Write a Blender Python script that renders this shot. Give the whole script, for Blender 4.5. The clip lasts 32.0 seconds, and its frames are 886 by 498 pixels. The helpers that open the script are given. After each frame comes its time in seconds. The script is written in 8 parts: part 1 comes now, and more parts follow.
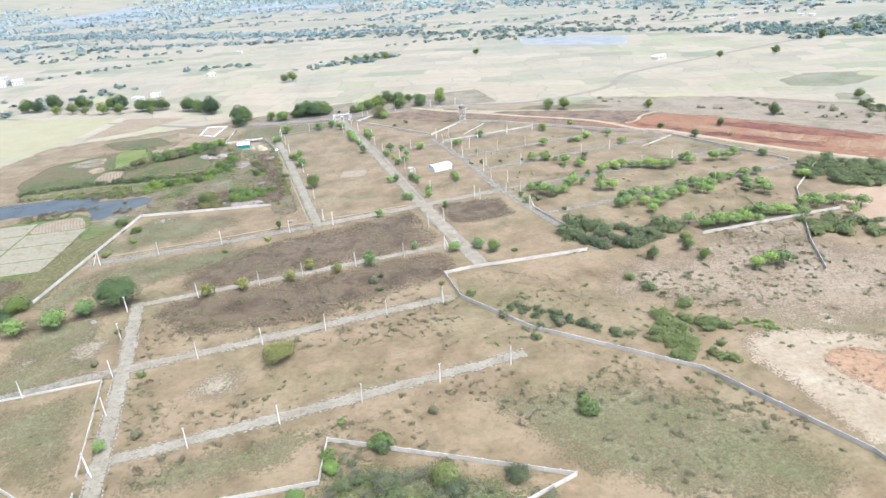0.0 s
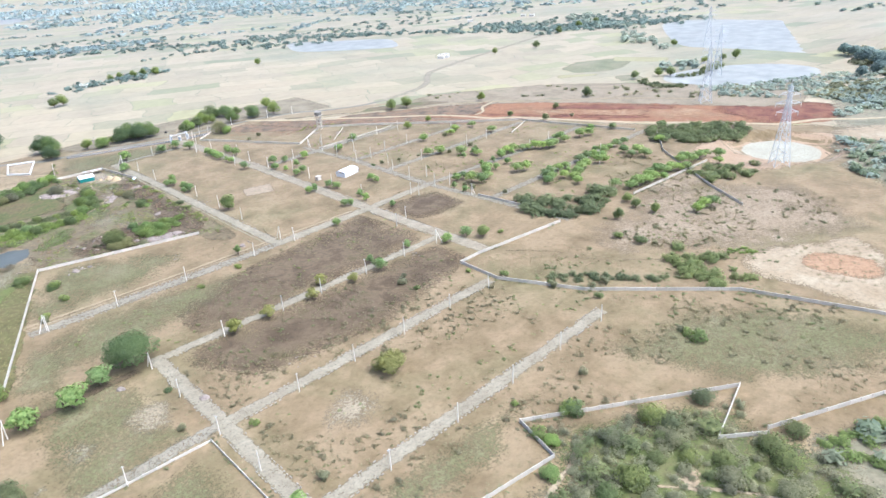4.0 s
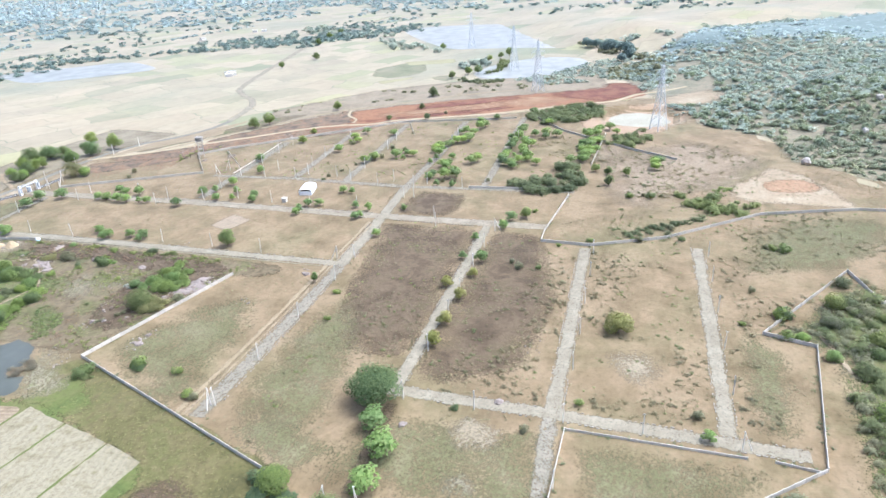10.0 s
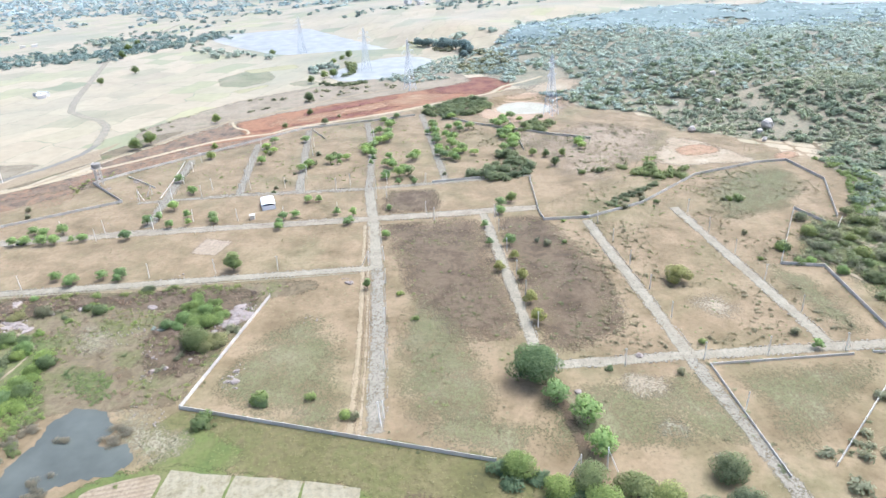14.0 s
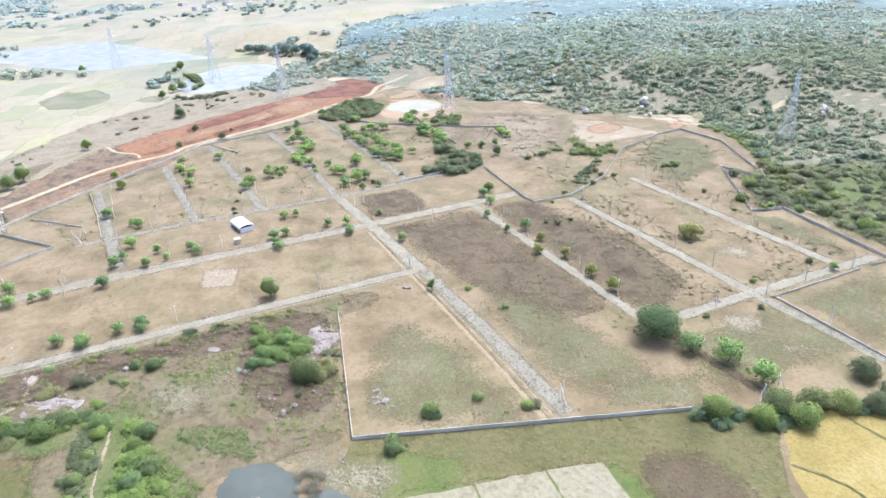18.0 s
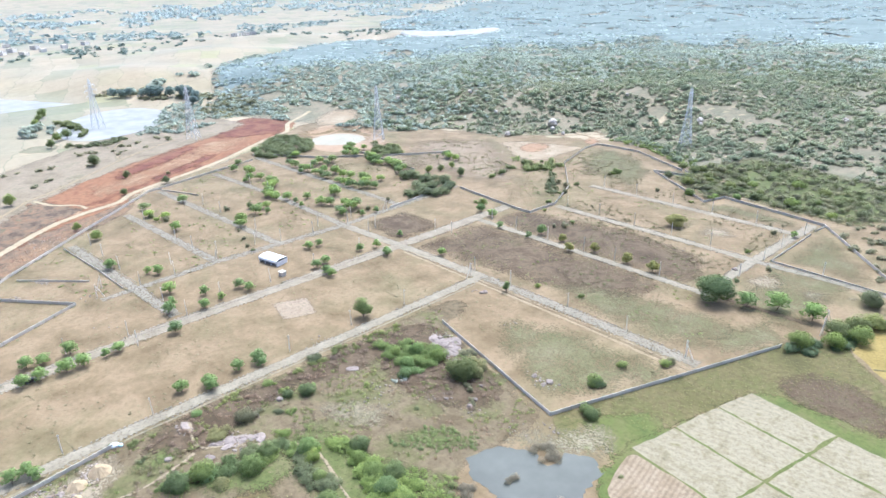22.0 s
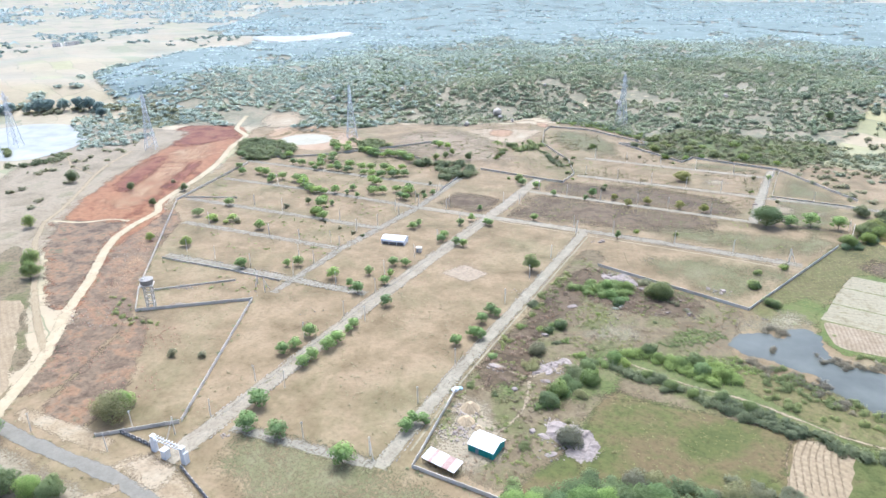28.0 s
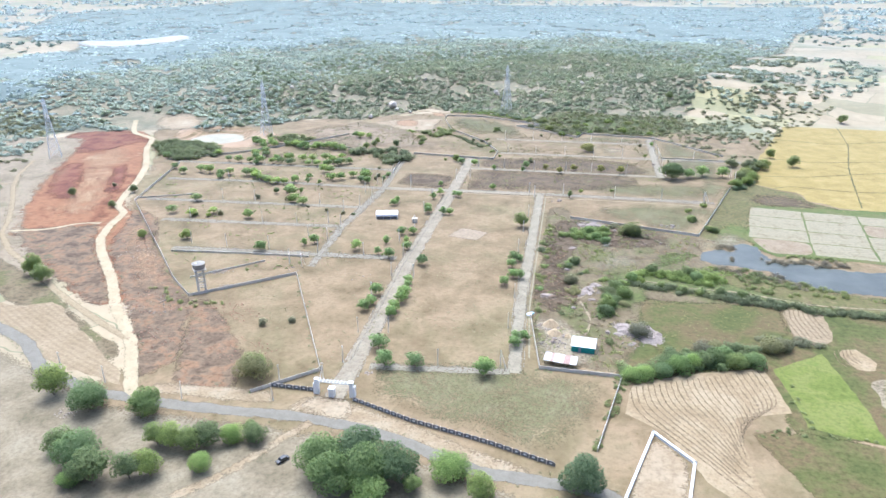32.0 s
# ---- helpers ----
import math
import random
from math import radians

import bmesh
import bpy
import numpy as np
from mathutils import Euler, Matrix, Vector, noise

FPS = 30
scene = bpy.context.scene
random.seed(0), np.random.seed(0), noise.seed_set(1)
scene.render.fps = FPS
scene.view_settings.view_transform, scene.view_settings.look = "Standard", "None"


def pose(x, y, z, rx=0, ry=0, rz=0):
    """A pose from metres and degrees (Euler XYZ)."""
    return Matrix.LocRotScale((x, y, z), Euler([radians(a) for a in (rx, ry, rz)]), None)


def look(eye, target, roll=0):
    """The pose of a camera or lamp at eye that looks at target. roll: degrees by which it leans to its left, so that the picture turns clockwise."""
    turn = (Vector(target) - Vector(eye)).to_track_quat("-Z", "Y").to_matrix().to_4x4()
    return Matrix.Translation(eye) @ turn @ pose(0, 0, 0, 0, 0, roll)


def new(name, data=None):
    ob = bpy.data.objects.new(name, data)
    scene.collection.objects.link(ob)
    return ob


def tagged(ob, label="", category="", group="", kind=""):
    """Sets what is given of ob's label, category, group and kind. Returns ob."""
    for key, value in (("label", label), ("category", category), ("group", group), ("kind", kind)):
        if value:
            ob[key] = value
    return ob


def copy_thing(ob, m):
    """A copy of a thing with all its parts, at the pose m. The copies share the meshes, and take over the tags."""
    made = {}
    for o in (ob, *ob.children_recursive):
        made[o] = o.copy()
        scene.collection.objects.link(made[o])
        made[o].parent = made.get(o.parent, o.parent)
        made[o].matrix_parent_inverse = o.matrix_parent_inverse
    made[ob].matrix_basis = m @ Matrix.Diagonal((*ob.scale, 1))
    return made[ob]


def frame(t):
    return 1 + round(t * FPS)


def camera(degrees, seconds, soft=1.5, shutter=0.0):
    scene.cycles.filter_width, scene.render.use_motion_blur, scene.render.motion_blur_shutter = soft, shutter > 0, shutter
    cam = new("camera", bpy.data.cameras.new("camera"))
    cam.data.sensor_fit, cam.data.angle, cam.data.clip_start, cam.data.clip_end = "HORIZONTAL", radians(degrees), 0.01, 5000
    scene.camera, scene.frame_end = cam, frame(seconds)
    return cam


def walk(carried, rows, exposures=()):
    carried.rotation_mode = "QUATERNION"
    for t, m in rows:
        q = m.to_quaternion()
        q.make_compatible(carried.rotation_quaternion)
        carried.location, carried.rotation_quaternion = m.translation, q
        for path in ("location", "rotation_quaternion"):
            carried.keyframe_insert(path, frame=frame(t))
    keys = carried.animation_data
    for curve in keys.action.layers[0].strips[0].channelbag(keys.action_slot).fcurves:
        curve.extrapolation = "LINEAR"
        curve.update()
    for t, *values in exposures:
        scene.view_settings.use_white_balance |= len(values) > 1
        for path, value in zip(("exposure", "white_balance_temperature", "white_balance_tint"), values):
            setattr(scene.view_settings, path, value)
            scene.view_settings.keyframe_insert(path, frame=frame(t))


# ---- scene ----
cam = camera(67.53, 32.0)
PATH = [
    (0, (11.137, -6.112, 122.110), (11.617, -4.343, 121.309), -3.84),
    (0.5, (-4.066, -2.697, 122.736), (-3.484, -0.962, 121.930), -3.78),
    (1, (-18.878, 1.498, 123.365), (-18.184, 3.189, 122.554), -3.74),
    (1.5, (-33.433, 6.795, 123.942), (-32.643, 8.443, 123.129), -3.65),
    (2, (-47.760, 12.972, 124.492), (-46.878, 14.570, 123.676), -3.56),
    (2.5, (-61.803, 19.733, 124.877), (-60.845, 21.287, 124.059), -3.53),
    (3, (-74.970, 27.134, 125.199), (-73.934, 28.636, 124.381), -3.47),
    (3.5, (-87.323, 35.561, 125.433), (-86.202, 36.999, 124.610), -3.47),
    (5.5, (-130.589, 74.850, 126.519), (-129.243, 76.082, 125.701), -2.97),
    (6, (-141.075, 85.866, 126.693), (-139.674, 87.035, 125.875), -2.86),
    (6.5, (-151.261, 97.142, 126.736), (-149.814, 98.255, 125.918), -2.67),
    (7, (-161.040, 108.834, 126.656), (-159.552, 109.892, 125.839), -2.70),
    (7.5, (-170.281, 120.920, 126.604), (-168.740, 121.897, 125.787), -2.73),
    (8, (-178.756, 133.426, 126.748), (-177.173, 134.335, 125.930), -2.77),
    (8.5, (-186.477, 146.010, 127.162), (-184.869, 146.871, 126.340), -2.82),
    (9, (-193.394, 158.714, 127.724), (-191.750, 159.496, 126.898), -2.96),
    (9.5, (-199.547, 171.770, 127.961), (-197.864, 172.465, 127.133), -3.02),
    (10, (-205.303, 184.992, 128.294), (-203.591, 185.610, 127.464), -2.98),
    (10.5, (-210.382, 198.388, 128.801), (-208.652, 198.947, 127.967), -2.95),
    (11, (-215.328, 212.186, 129.417), (-213.582, 212.690, 128.582), -2.94),
    (11.5, (-219.774, 225.416, 129.912), (-218.014, 225.868, 129.077), -2.92),
    (12, (-223.585, 238.754, 130.391), (-221.806, 239.117, 129.553), -2.91),
    (12.5, (-226.534, 252.420, 130.698), (-224.739, 252.684, 129.856), -2.89),
    (13, (-228.759, 266.686, 130.863), (-226.953, 266.857, 130.020), -2.86),
    (13.5, (-230.078, 281.552, 130.971), (-228.266, 281.628, 130.126), -2.81),
    (14, (-230.283, 296.278, 130.965), (-228.472, 296.239, 130.118), -2.67),
    (14.5, (-229.763, 311.173, 130.920), (-227.955, 311.048, 130.074), -2.56),
    (16.5, (-221.911, 367.148, 132.428), (-220.166, 366.684, 131.567), -2.54),
    (17, (-218.380, 380.761, 132.579), (-216.665, 380.201, 131.716), -2.50),
    (17.5, (-214.128, 394.506, 132.896), (-212.437, 393.876, 132.033), -2.55),
    (18, (-209.560, 408.481, 133.304), (-207.890, 407.801, 132.440), -2.39),
    (18.5, (-205.243, 422.966, 133.710), (-203.607, 422.209, 132.845), -2.23),
    (19, (-201.966, 437.318, 134.095), (-200.365, 436.492, 133.226), -2.07),
    (19.5, (-199.240, 451.588, 134.411), (-197.675, 450.697, 133.541), -1.93),
    (20, (-196.351, 465.678, 134.692), (-194.825, 464.723, 133.821), -1.80),
    (20.5, (-193.043, 479.972, 135.082), (-191.557, 478.957, 134.208), -1.79),
    (21, (-188.173, 493.930, 135.578), (-186.720, 492.848, 134.731), -1.78),
    (21.5, (-181.243, 507.153, 136.055), (-179.815, 505.993, 135.270), -1.48),
    (22, (-172.850, 519.773, 136.469), (-171.448, 518.580, 135.687), -1.39),
    (22.5, (-163.880, 531.989, 136.639), (-162.503, 530.766, 135.860), -1.09),
    (23, (-154.135, 543.624, 136.654), (-152.817, 542.336, 135.875), -1.09),
    (23.5, (-144.389, 554.883, 136.603), (-143.114, 553.552, 135.828), -1.06),
    (24, (-135.421, 566.312, 136.509), (-134.177, 564.951, 135.735), -0.99),
    (24.5, (-127.107, 578.204, 136.526), (-125.892, 576.817, 135.752), -0.99),
    (25, (-118.848, 589.896, 136.642), (-117.673, 588.478, 135.863), -0.97),
    (25.5, (-110.838, 601.649, 136.791), (-109.694, 600.206, 136.012), -1.04),
    (27.5, (-81.541, 652.165, 136.721), (-80.565, 650.602, 135.945), -0.75),
    (28, (-71.182, 662.109, 136.403), (-70.259, 660.512, 135.629), -0.71),
    (28.5, (-60.687, 672.369, 135.988), (-59.799, 670.751, 135.216), -0.66),
    (29, (-52.344, 684.019, 135.571), (-51.544, 682.356, 134.800), -0.61),
    (29.5, (-45.417, 696.859, 135.323), (-44.687, 695.164, 134.553), -0.47),
    (30, (-38.566, 709.874, 135.243), (-37.917, 708.146, 134.473), -0.33),
    (30.5, (-30.398, 721.702, 135.118), (-29.805, 719.955, 134.347), -0.11),
    (31, (-19.831, 730.974, 134.821), (-19.287, 729.210, 134.051), -0.09),
    (31.5, (-7.617, 737.717, 134.415), (-7.138, 735.933, 133.647), -0.09),
    (32, (5.101, 742.667, 134.077), (5.504, 740.863, 133.312), 0.02),
]
walk(cam, [(t, look(eye, target, roll)) for t, eye, target, roll in PATH], exposures=[(0.0, 0.50, 5100, 5), (4.0, 0.52, 5100, 5), (9.0, 0.57, 5080, 5), (20.0, 0.62, 5040, 5), (32.0, 0.62, 5000, 5)])

# ---- light ----
world = bpy.data.worlds.new("hazy_sky")
scene.world = world
world.use_nodes = True
_wn = world.node_tree.nodes
_sky = _wn.new("ShaderNodeTexSky")
_sky.sky_type = "NISHITA"
_sky.sun_disc = False
_sky.sun_elevation = radians(64)
_sky.sun_rotation = radians(150)
_sky.dust_density = 8.0
_sky.air_density = 0.6
_sky.ozone_density = 0.3
_bg = _wn["Background"]
_bg.inputs["Strength"].default_value = 0.232
world.node_tree.links.new(_sky.outputs[0], _bg.inputs[0])
sun = new("sun", bpy.data.lights.new("sun", "SUN"))
sun.data.energy = 0.55
sun.data.angle = radians(30)
sun.data.color = (1.0, 0.97, 0.93)
sun.matrix_world = pose(0, 0, 300, 26, 0, 180 - 150)

# ---- materials ----
ALBEDO = (0.664, 0.695, 0.658)


def nodes_of(name):
    m = bpy.data.materials.new(name)
    m.use_nodes = True
    return m, m.node_tree.nodes, m.node_tree.links, m.node_tree.nodes["Principled BSDF"]


def ramp(ns, stops):
    r = ns.new("ShaderNodeValToRGB")
    e = r.color_ramp.elements
    while len(e) < len(stops):
        e.new(0.5)
    for el, (p, c) in zip(e, stops):
        el.position = p
        el.color = (*c, 1) if len(c) == 3 else c
    return r


def noise_tex(ns, ls, vec, scale, detail=4.0, rough=0.6, distort=0.0):
    n = ns.new("ShaderNodeTexNoise")
    n.inputs["Scale"].default_value = scale
    n.inputs["Detail"].default_value = detail
    n.inputs["Roughness"].default_value = rough
    n.inputs["Distortion"].default_value = distort
    if vec is not None:
        ls.new(vec, n.inputs["Vector"])
    return n


def mix(ns, ls, fac, a, b, mode="MIX"):
    n = ns.new("ShaderNodeMix")
    n.data_type, n.blend_type = "RGBA", mode
    for key, v in ((0, fac), (6, a), (7, b)):
        if isinstance(v, (int, float)):
            n.inputs[key].default_value = v
        elif isinstance(v, tuple):
            n.inputs[key].default_value = (*v, 1)
        else:
            ls.new(v, n.inputs[key])
    return n.outputs[2]


def bump(ns, ls, height, bsdf, strength, dist):
    b = ns.new("ShaderNodeBump")
    b.inputs["Strength"].default_value = strength
    b.inputs["Distance"].default_value = dist
    ls.new(height, b.inputs["Height"])
    ls.new(b.outputs[0], bsdf.inputs["Normal"])


def world_pos(ns):
    return ns.new("ShaderNodeNewGeometry").outputs["Position"]


def soil_color(ns, ls, pos):
    """Dry, thinly grassed soil of the plots: pinkish-brown earth, straw grass, green flushes, dark low tufts."""
    big = noise_tex(ns, ls, pos, 0.016, 6, 0.66, 0.5)
    mid = noise_tex(ns, ls, pos, 0.055, 9, 0.68, 0.25)
    clump = noise_tex(ns, ls, pos, 0.55, 6, 0.72, 0.3)
    base = ramp(ns, [(0.30, (0.21, 0.155, 0.088)), (0.41, (0.29, 0.217, 0.13)), (0.51, (0.35, 0.262, 0.162)), (0.60, (0.42, 0.318, 0.205)), (0.72, (0.33, 0.255, 0.155))])
    ls.new(mid.outputs[0], base.inputs[0])
    green = ramp(ns, [(0.49, (0, 0, 0)), (0.66, (0.6, 0.6, 0.6))])
    ls.new(big.outputs[0], green.inputs[0])
    olive = ramp(ns, [(0.36, (0.185, 0.17, 0.085)), (0.5, (0.28, 0.25, 0.135)), (0.64, (0.37, 0.315, 0.19))])
    ls.new(mid.outputs[0], olive.inputs[0])
    c = mix(ns, ls, green.outputs[0], base.outputs[0], olive.outputs[0])
    spots = ramp(ns, [(0.27, (0.50, 0.52, 0.43)), (0.36, (0.84, 0.85, 0.79)), (0.46, (0.98, 0.98, 0.97)), (0.70, (1.12, 1.11, 1.08))])
    ls.new(clump.outputs[0], spots.inputs[0])
    c = mix(ns, ls, 1.0, c, (1.02, 0.965, 0.95), "MULTIPLY")
    return mix(ns, ls, 1.0, c, spots.outputs[0], "MULTIPLY"), clump.outputs[0]


def farm_color(ns, ls, pos):
    """Harvested paddy land: straw fields of different tone laid in ragged rows, parted by low bunds, with greener hollows."""
    warp = noise_tex(ns, ls, pos, 0.007, 4, 0.6)
    off = mix(ns, ls, 1.0, warp.outputs[1], (0.5, 0.5, 0.5), "SUBTRACT")
    off = mix(ns, ls, 1.0, off, (75.0, 75.0, 0.0), "MULTIPLY")
    moved = mix(ns, ls, 1.0, pos, off, "ADD")
    st = ns.new("ShaderNodeMapping")
    st.inputs["Rotation"].default_value = (0, 0, 0.35)
    ls.new(moved, st.inputs[0])
    br = ns.new("ShaderNodeTexBrick")
    br.offset, br.squash, br.squash_frequency = 0.37, 0.6, 3
    for key, v in (("Color1", (0, 0, 0, 1)), ("Color2", (1, 1, 1, 1)), ("Mortar", (0.5, 0.5, 0.5, 1)), ("Scale", 1.0), ("Mortar Size", 0.5), ("Mortar Smooth", 0.6), ("Bias", 0.0), ("Brick Width", 62.0), ("Row Height", 34.0)):
        br.inputs[key].default_value = v
    ls.new(st.outputs[0], br.inputs["Vector"])
    tone = ramp(ns, [(0.0, (0.55, 0.425, 0.285)), (0.28, (0.62, 0.485, 0.335)), (0.48, (0.52, 0.41, 0.28)), (0.66, (0.59, 0.465, 0.305)), (0.76, (0.45, 0.385, 0.245)), (0.84, (0.57, 0.485, 0.27)), (0.92, (0.36, 0.34, 0.195)), (1.0, (0.54, 0.42, 0.29))])
    ls.new(br.outputs["Color"], tone.inputs[0])
    big = noise_tex(ns, ls, pos, 0.0035, 4)
    gr = ramp(ns, [(0.53, (0, 0, 0)), (0.68, (0.8, 0.8, 0.8))])
    ls.new(big.outputs[0], gr.inputs[0])
    c = mix(ns, ls, gr.outputs[0], tone.outputs[0], (0.40, 0.365, 0.25))
    c = mix(ns, ls, br.outputs["Fac"], c, (0.33, 0.31, 0.19))
    mid = noise_tex(ns, ls, pos, 0.02, 5, 0.65, 0.4)
    md = ramp(ns, [(0.32, (0.88, 0.88, 0.86)), (0.5, (1.0, 1.0, 1.0)), (0.7, (1.07, 1.05, 1.04))])
    ls.new(mid.outputs[0], md.inputs[0])
    c = mix(ns, ls, 1.0, c, md.outputs[0], "MULTIPLY")
    fine = noise_tex(ns, ls, pos, 0.12, 5, 0.7)
    f = ramp(ns, [(0.3, (0.88, 0.88, 0.86)), (0.7, (1.07, 1.06, 1.05))])
    ls.new(fine.outputs[0], f.inputs[0])
    return mix(ns, ls, 1.0, c, f.outputs[0], "MULTIPLY"), fine.outputs[0]


def hazed(b, weight=0.2):
    """Bluish sheen at a flat glance, which stands in for distance haze."""
    b.inputs["Sheen Weight"].default_value = weight
    b.inputs["Sheen Roughness"].default_value = 0.32
    b.inputs["Sheen Tint"].default_value = (0.66, 0.86, 1.0, 1)


def ground_mat(name, kind):
    m, ns, ls, b = nodes_of(name)
    pos = world_pos(ns)
    c, h = soil_color(ns, ls, pos) if kind == "soil" else farm_color(ns, ls, pos)
    c = mix(ns, ls, 1.0, c, ALBEDO, "MULTIPLY")
    ls.new(c, b.inputs["Base Color"])
    b.inputs["Roughness"].default_value = 0.95
    b.inputs["Specular IOR Level"].default_value = 0.1
    # Stronger haze sheen for the far land.
    hazed(b, 0.36)
    bump(ns, ls, h, b, 0.15, 0.3)
    return m


def patch_mat(name, stops, scale=0.25, fine=2.0, stripes=None, soft=0.35, strength=1.0, rough=0.92, spread=6.0, ragged=2.6, grain=1.0):
    """A thin sheet of earth, gravel or grass that thins out along a ragged edge ('edge' runs 0 to 1 inwards)."""
    m, ns, ls, b = nodes_of(name)
    pos = world_pos(ns)
    if stops:
        n1 = noise_tex(ns, ls, pos, scale, 6, 0.68, 0.3)
        col = ramp(ns, stops)
        ls.new(n1.outputs[0], col.inputs[0])
        c = col.outputs[0]
    else:
        c, _ = soil_color(ns, ls, pos)
    n2 = noise_tex(ns, ls, pos, fine, 4, 0.75)
    lo, hi = 1 - 0.27 * grain, 1 + 0.15 * grain
    f = ramp(ns, [(0.32, (lo, lo, lo)), (0.52, (1, 1, 1)), (0.75, (hi, hi, hi))])
    ls.new(n2.outputs[0], f.inputs[0])
    if stops:
        c = mix(ns, ls, 1.0, c, f.outputs[0], "MULTIPLY")
    if stripes:
        ang, per, amount = stripes
        mp = ns.new("ShaderNodeMapping")
        mp.inputs["Rotation"].default_value = (0, 0, radians(ang))
        ls.new(pos, mp.inputs[0])
        w = ns.new("ShaderNodeTexWave")
        w.inputs["Scale"].default_value = 0.314 / per
        w.inputs["Distortion"].default_value = 9.0
        w.inputs["Detail"].default_value = 1.5
        w.inputs["Detail Scale"].default_value = 0.12
        ls.new(mp.outputs[0], w.inputs[0])
        lo = 1 - amount
        sr = ramp(ns, [(0.2, (lo, lo, lo)), (0.6, (1, 1, 1))])
        ls.new(w.outputs[1], sr.inputs[0])
        c = mix(ns, ls, 1.0, c, sr.outputs[0], "MULTIPLY")
    at = ns.new("ShaderNodeAttribute")
    at.attribute_name = "edge"
    en = noise_tex(ns, ls, pos, 1.0 / spread, 7, 0.78, 0.6)
    sm = ns.new("ShaderNodeMath")
    sm.operation = "MULTIPLY_ADD"
    ls.new(en.outputs[0], sm.inputs[0])
    sm.inputs[1].default_value = ragged
    sm.inputs[2].default_value = -ragged / 2
    ad = ns.new("ShaderNodeMath")
    ad.operation = "ADD"
    ls.new(at.outputs["Fac"], ad.inputs[0])
    ls.new(sm.outputs[0], ad.inputs[1])
    mr = ns.new("ShaderNodeMapRange")
    mr.inputs["From Min"].default_value = 0.5 - soft
    mr.inputs["From Max"].default_value = 0.5 + soft
    mr.inputs["To Max"].default_value = strength
    ls.new(ad.outputs[0], mr.inputs[0])
    rim = ns.new("ShaderNodeMapRange")
    rim.inputs["From Min"].default_value = 0.16
    rim.inputs["From Max"].default_value = 0.5
    ls.new(at.outputs["Fac"], rim.inputs[0])
    both = ns.new("ShaderNodeMath")
    both.operation = "MULTIPLY"
    ls.new(mr.outputs[0], both.inputs[0])
    ls.new(rim.outputs[0], both.inputs[1])
    c = mix(ns, ls, 1.0, c, ALBEDO, "MULTIPLY")
    ls.new(c, b.inputs["Base Color"])
    thin = ns.new("ShaderNodeBsdfTransparent")
    cover = ns.new("ShaderNodeMixShader")
    tuft = ns.new("ShaderNodeMapRange")
    tuft.inputs["From Min"].default_value = 0.28
    tuft.inputs["From Max"].default_value = 0.72
    tuft.inputs["To Min"].default_value = 0.04
    tuft.inputs["To Max"].default_value = 0.96
    ls.new(noise_tex(ns, ls, pos, 1.1, 5, 0.8).outputs[0], tuft.inputs[0])
    gap = ns.new("ShaderNodeMath")
    gap.operation = "SUBTRACT"
    ls.new(both.outputs[0], gap.inputs[0])
    ls.new(tuft.outputs[0], gap.inputs[1])
    torn = ns.new("ShaderNodeMapRange")
    torn.inputs["From Min"].default_value = -0.13
    torn.inputs["From Max"].default_value = 0.13
    ls.new(gap.outputs[0], torn.inputs[0])
    ls.new(torn.outputs[0], cover.inputs[0])
    ls.new(thin.outputs[0], cover.inputs[1])
    ls.new(b.outputs[0], cover.inputs[2])
    ls.new(cover.outputs[0], ns["Material Output"].inputs[0])
    b.inputs["Roughness"].default_value = rough
    b.inputs["Specular IOR Level"].default_value = 0.1
    hazed(b)
    bump(ns, ls, n2.outputs[0], b, 0.4, 0.2)
    return m


def plain_mat(name, c1, c2, scale=1.0, rough=0.85, metal=0.0, bumpy=0.2, per_object=0.12, spec=0.3):
    """Two-tone mottled paint, concrete, metal or cloth, with small changes from object to object."""
    m, ns, ls, b = nodes_of(name)
    tc = ns.new("ShaderNodeTexCoord")
    n = noise_tex(ns, ls, tc.outputs["Object"], scale, 6, 0.68)
    r = ramp(ns, [(0.3, c1), (0.7, c2)])
    ls.new(n.outputs[0], r.inputs[0])
    oi = ns.new("ShaderNodeObjectInfo")
    lo, hi = 1 - per_object, 1 + per_object
    v = ramp(ns, [(0, (lo, lo, lo)), (1, (hi, hi, hi))])
    ls.new(oi.outputs["Random"], v.inputs[0])
    c = mix(ns, ls, 1.0, r.outputs[0], v.outputs[0], "MULTIPLY")
    ls.new(c, b.inputs["Base Color"])
    b.inputs["Roughness"].default_value = rough
    b.inputs["Metallic"].default_value = metal
    b.inputs["Specular IOR Level"].default_value = spec
    if bumpy:
        bump(ns, ls, n.outputs[0], b, bumpy, 0.05)
    return m


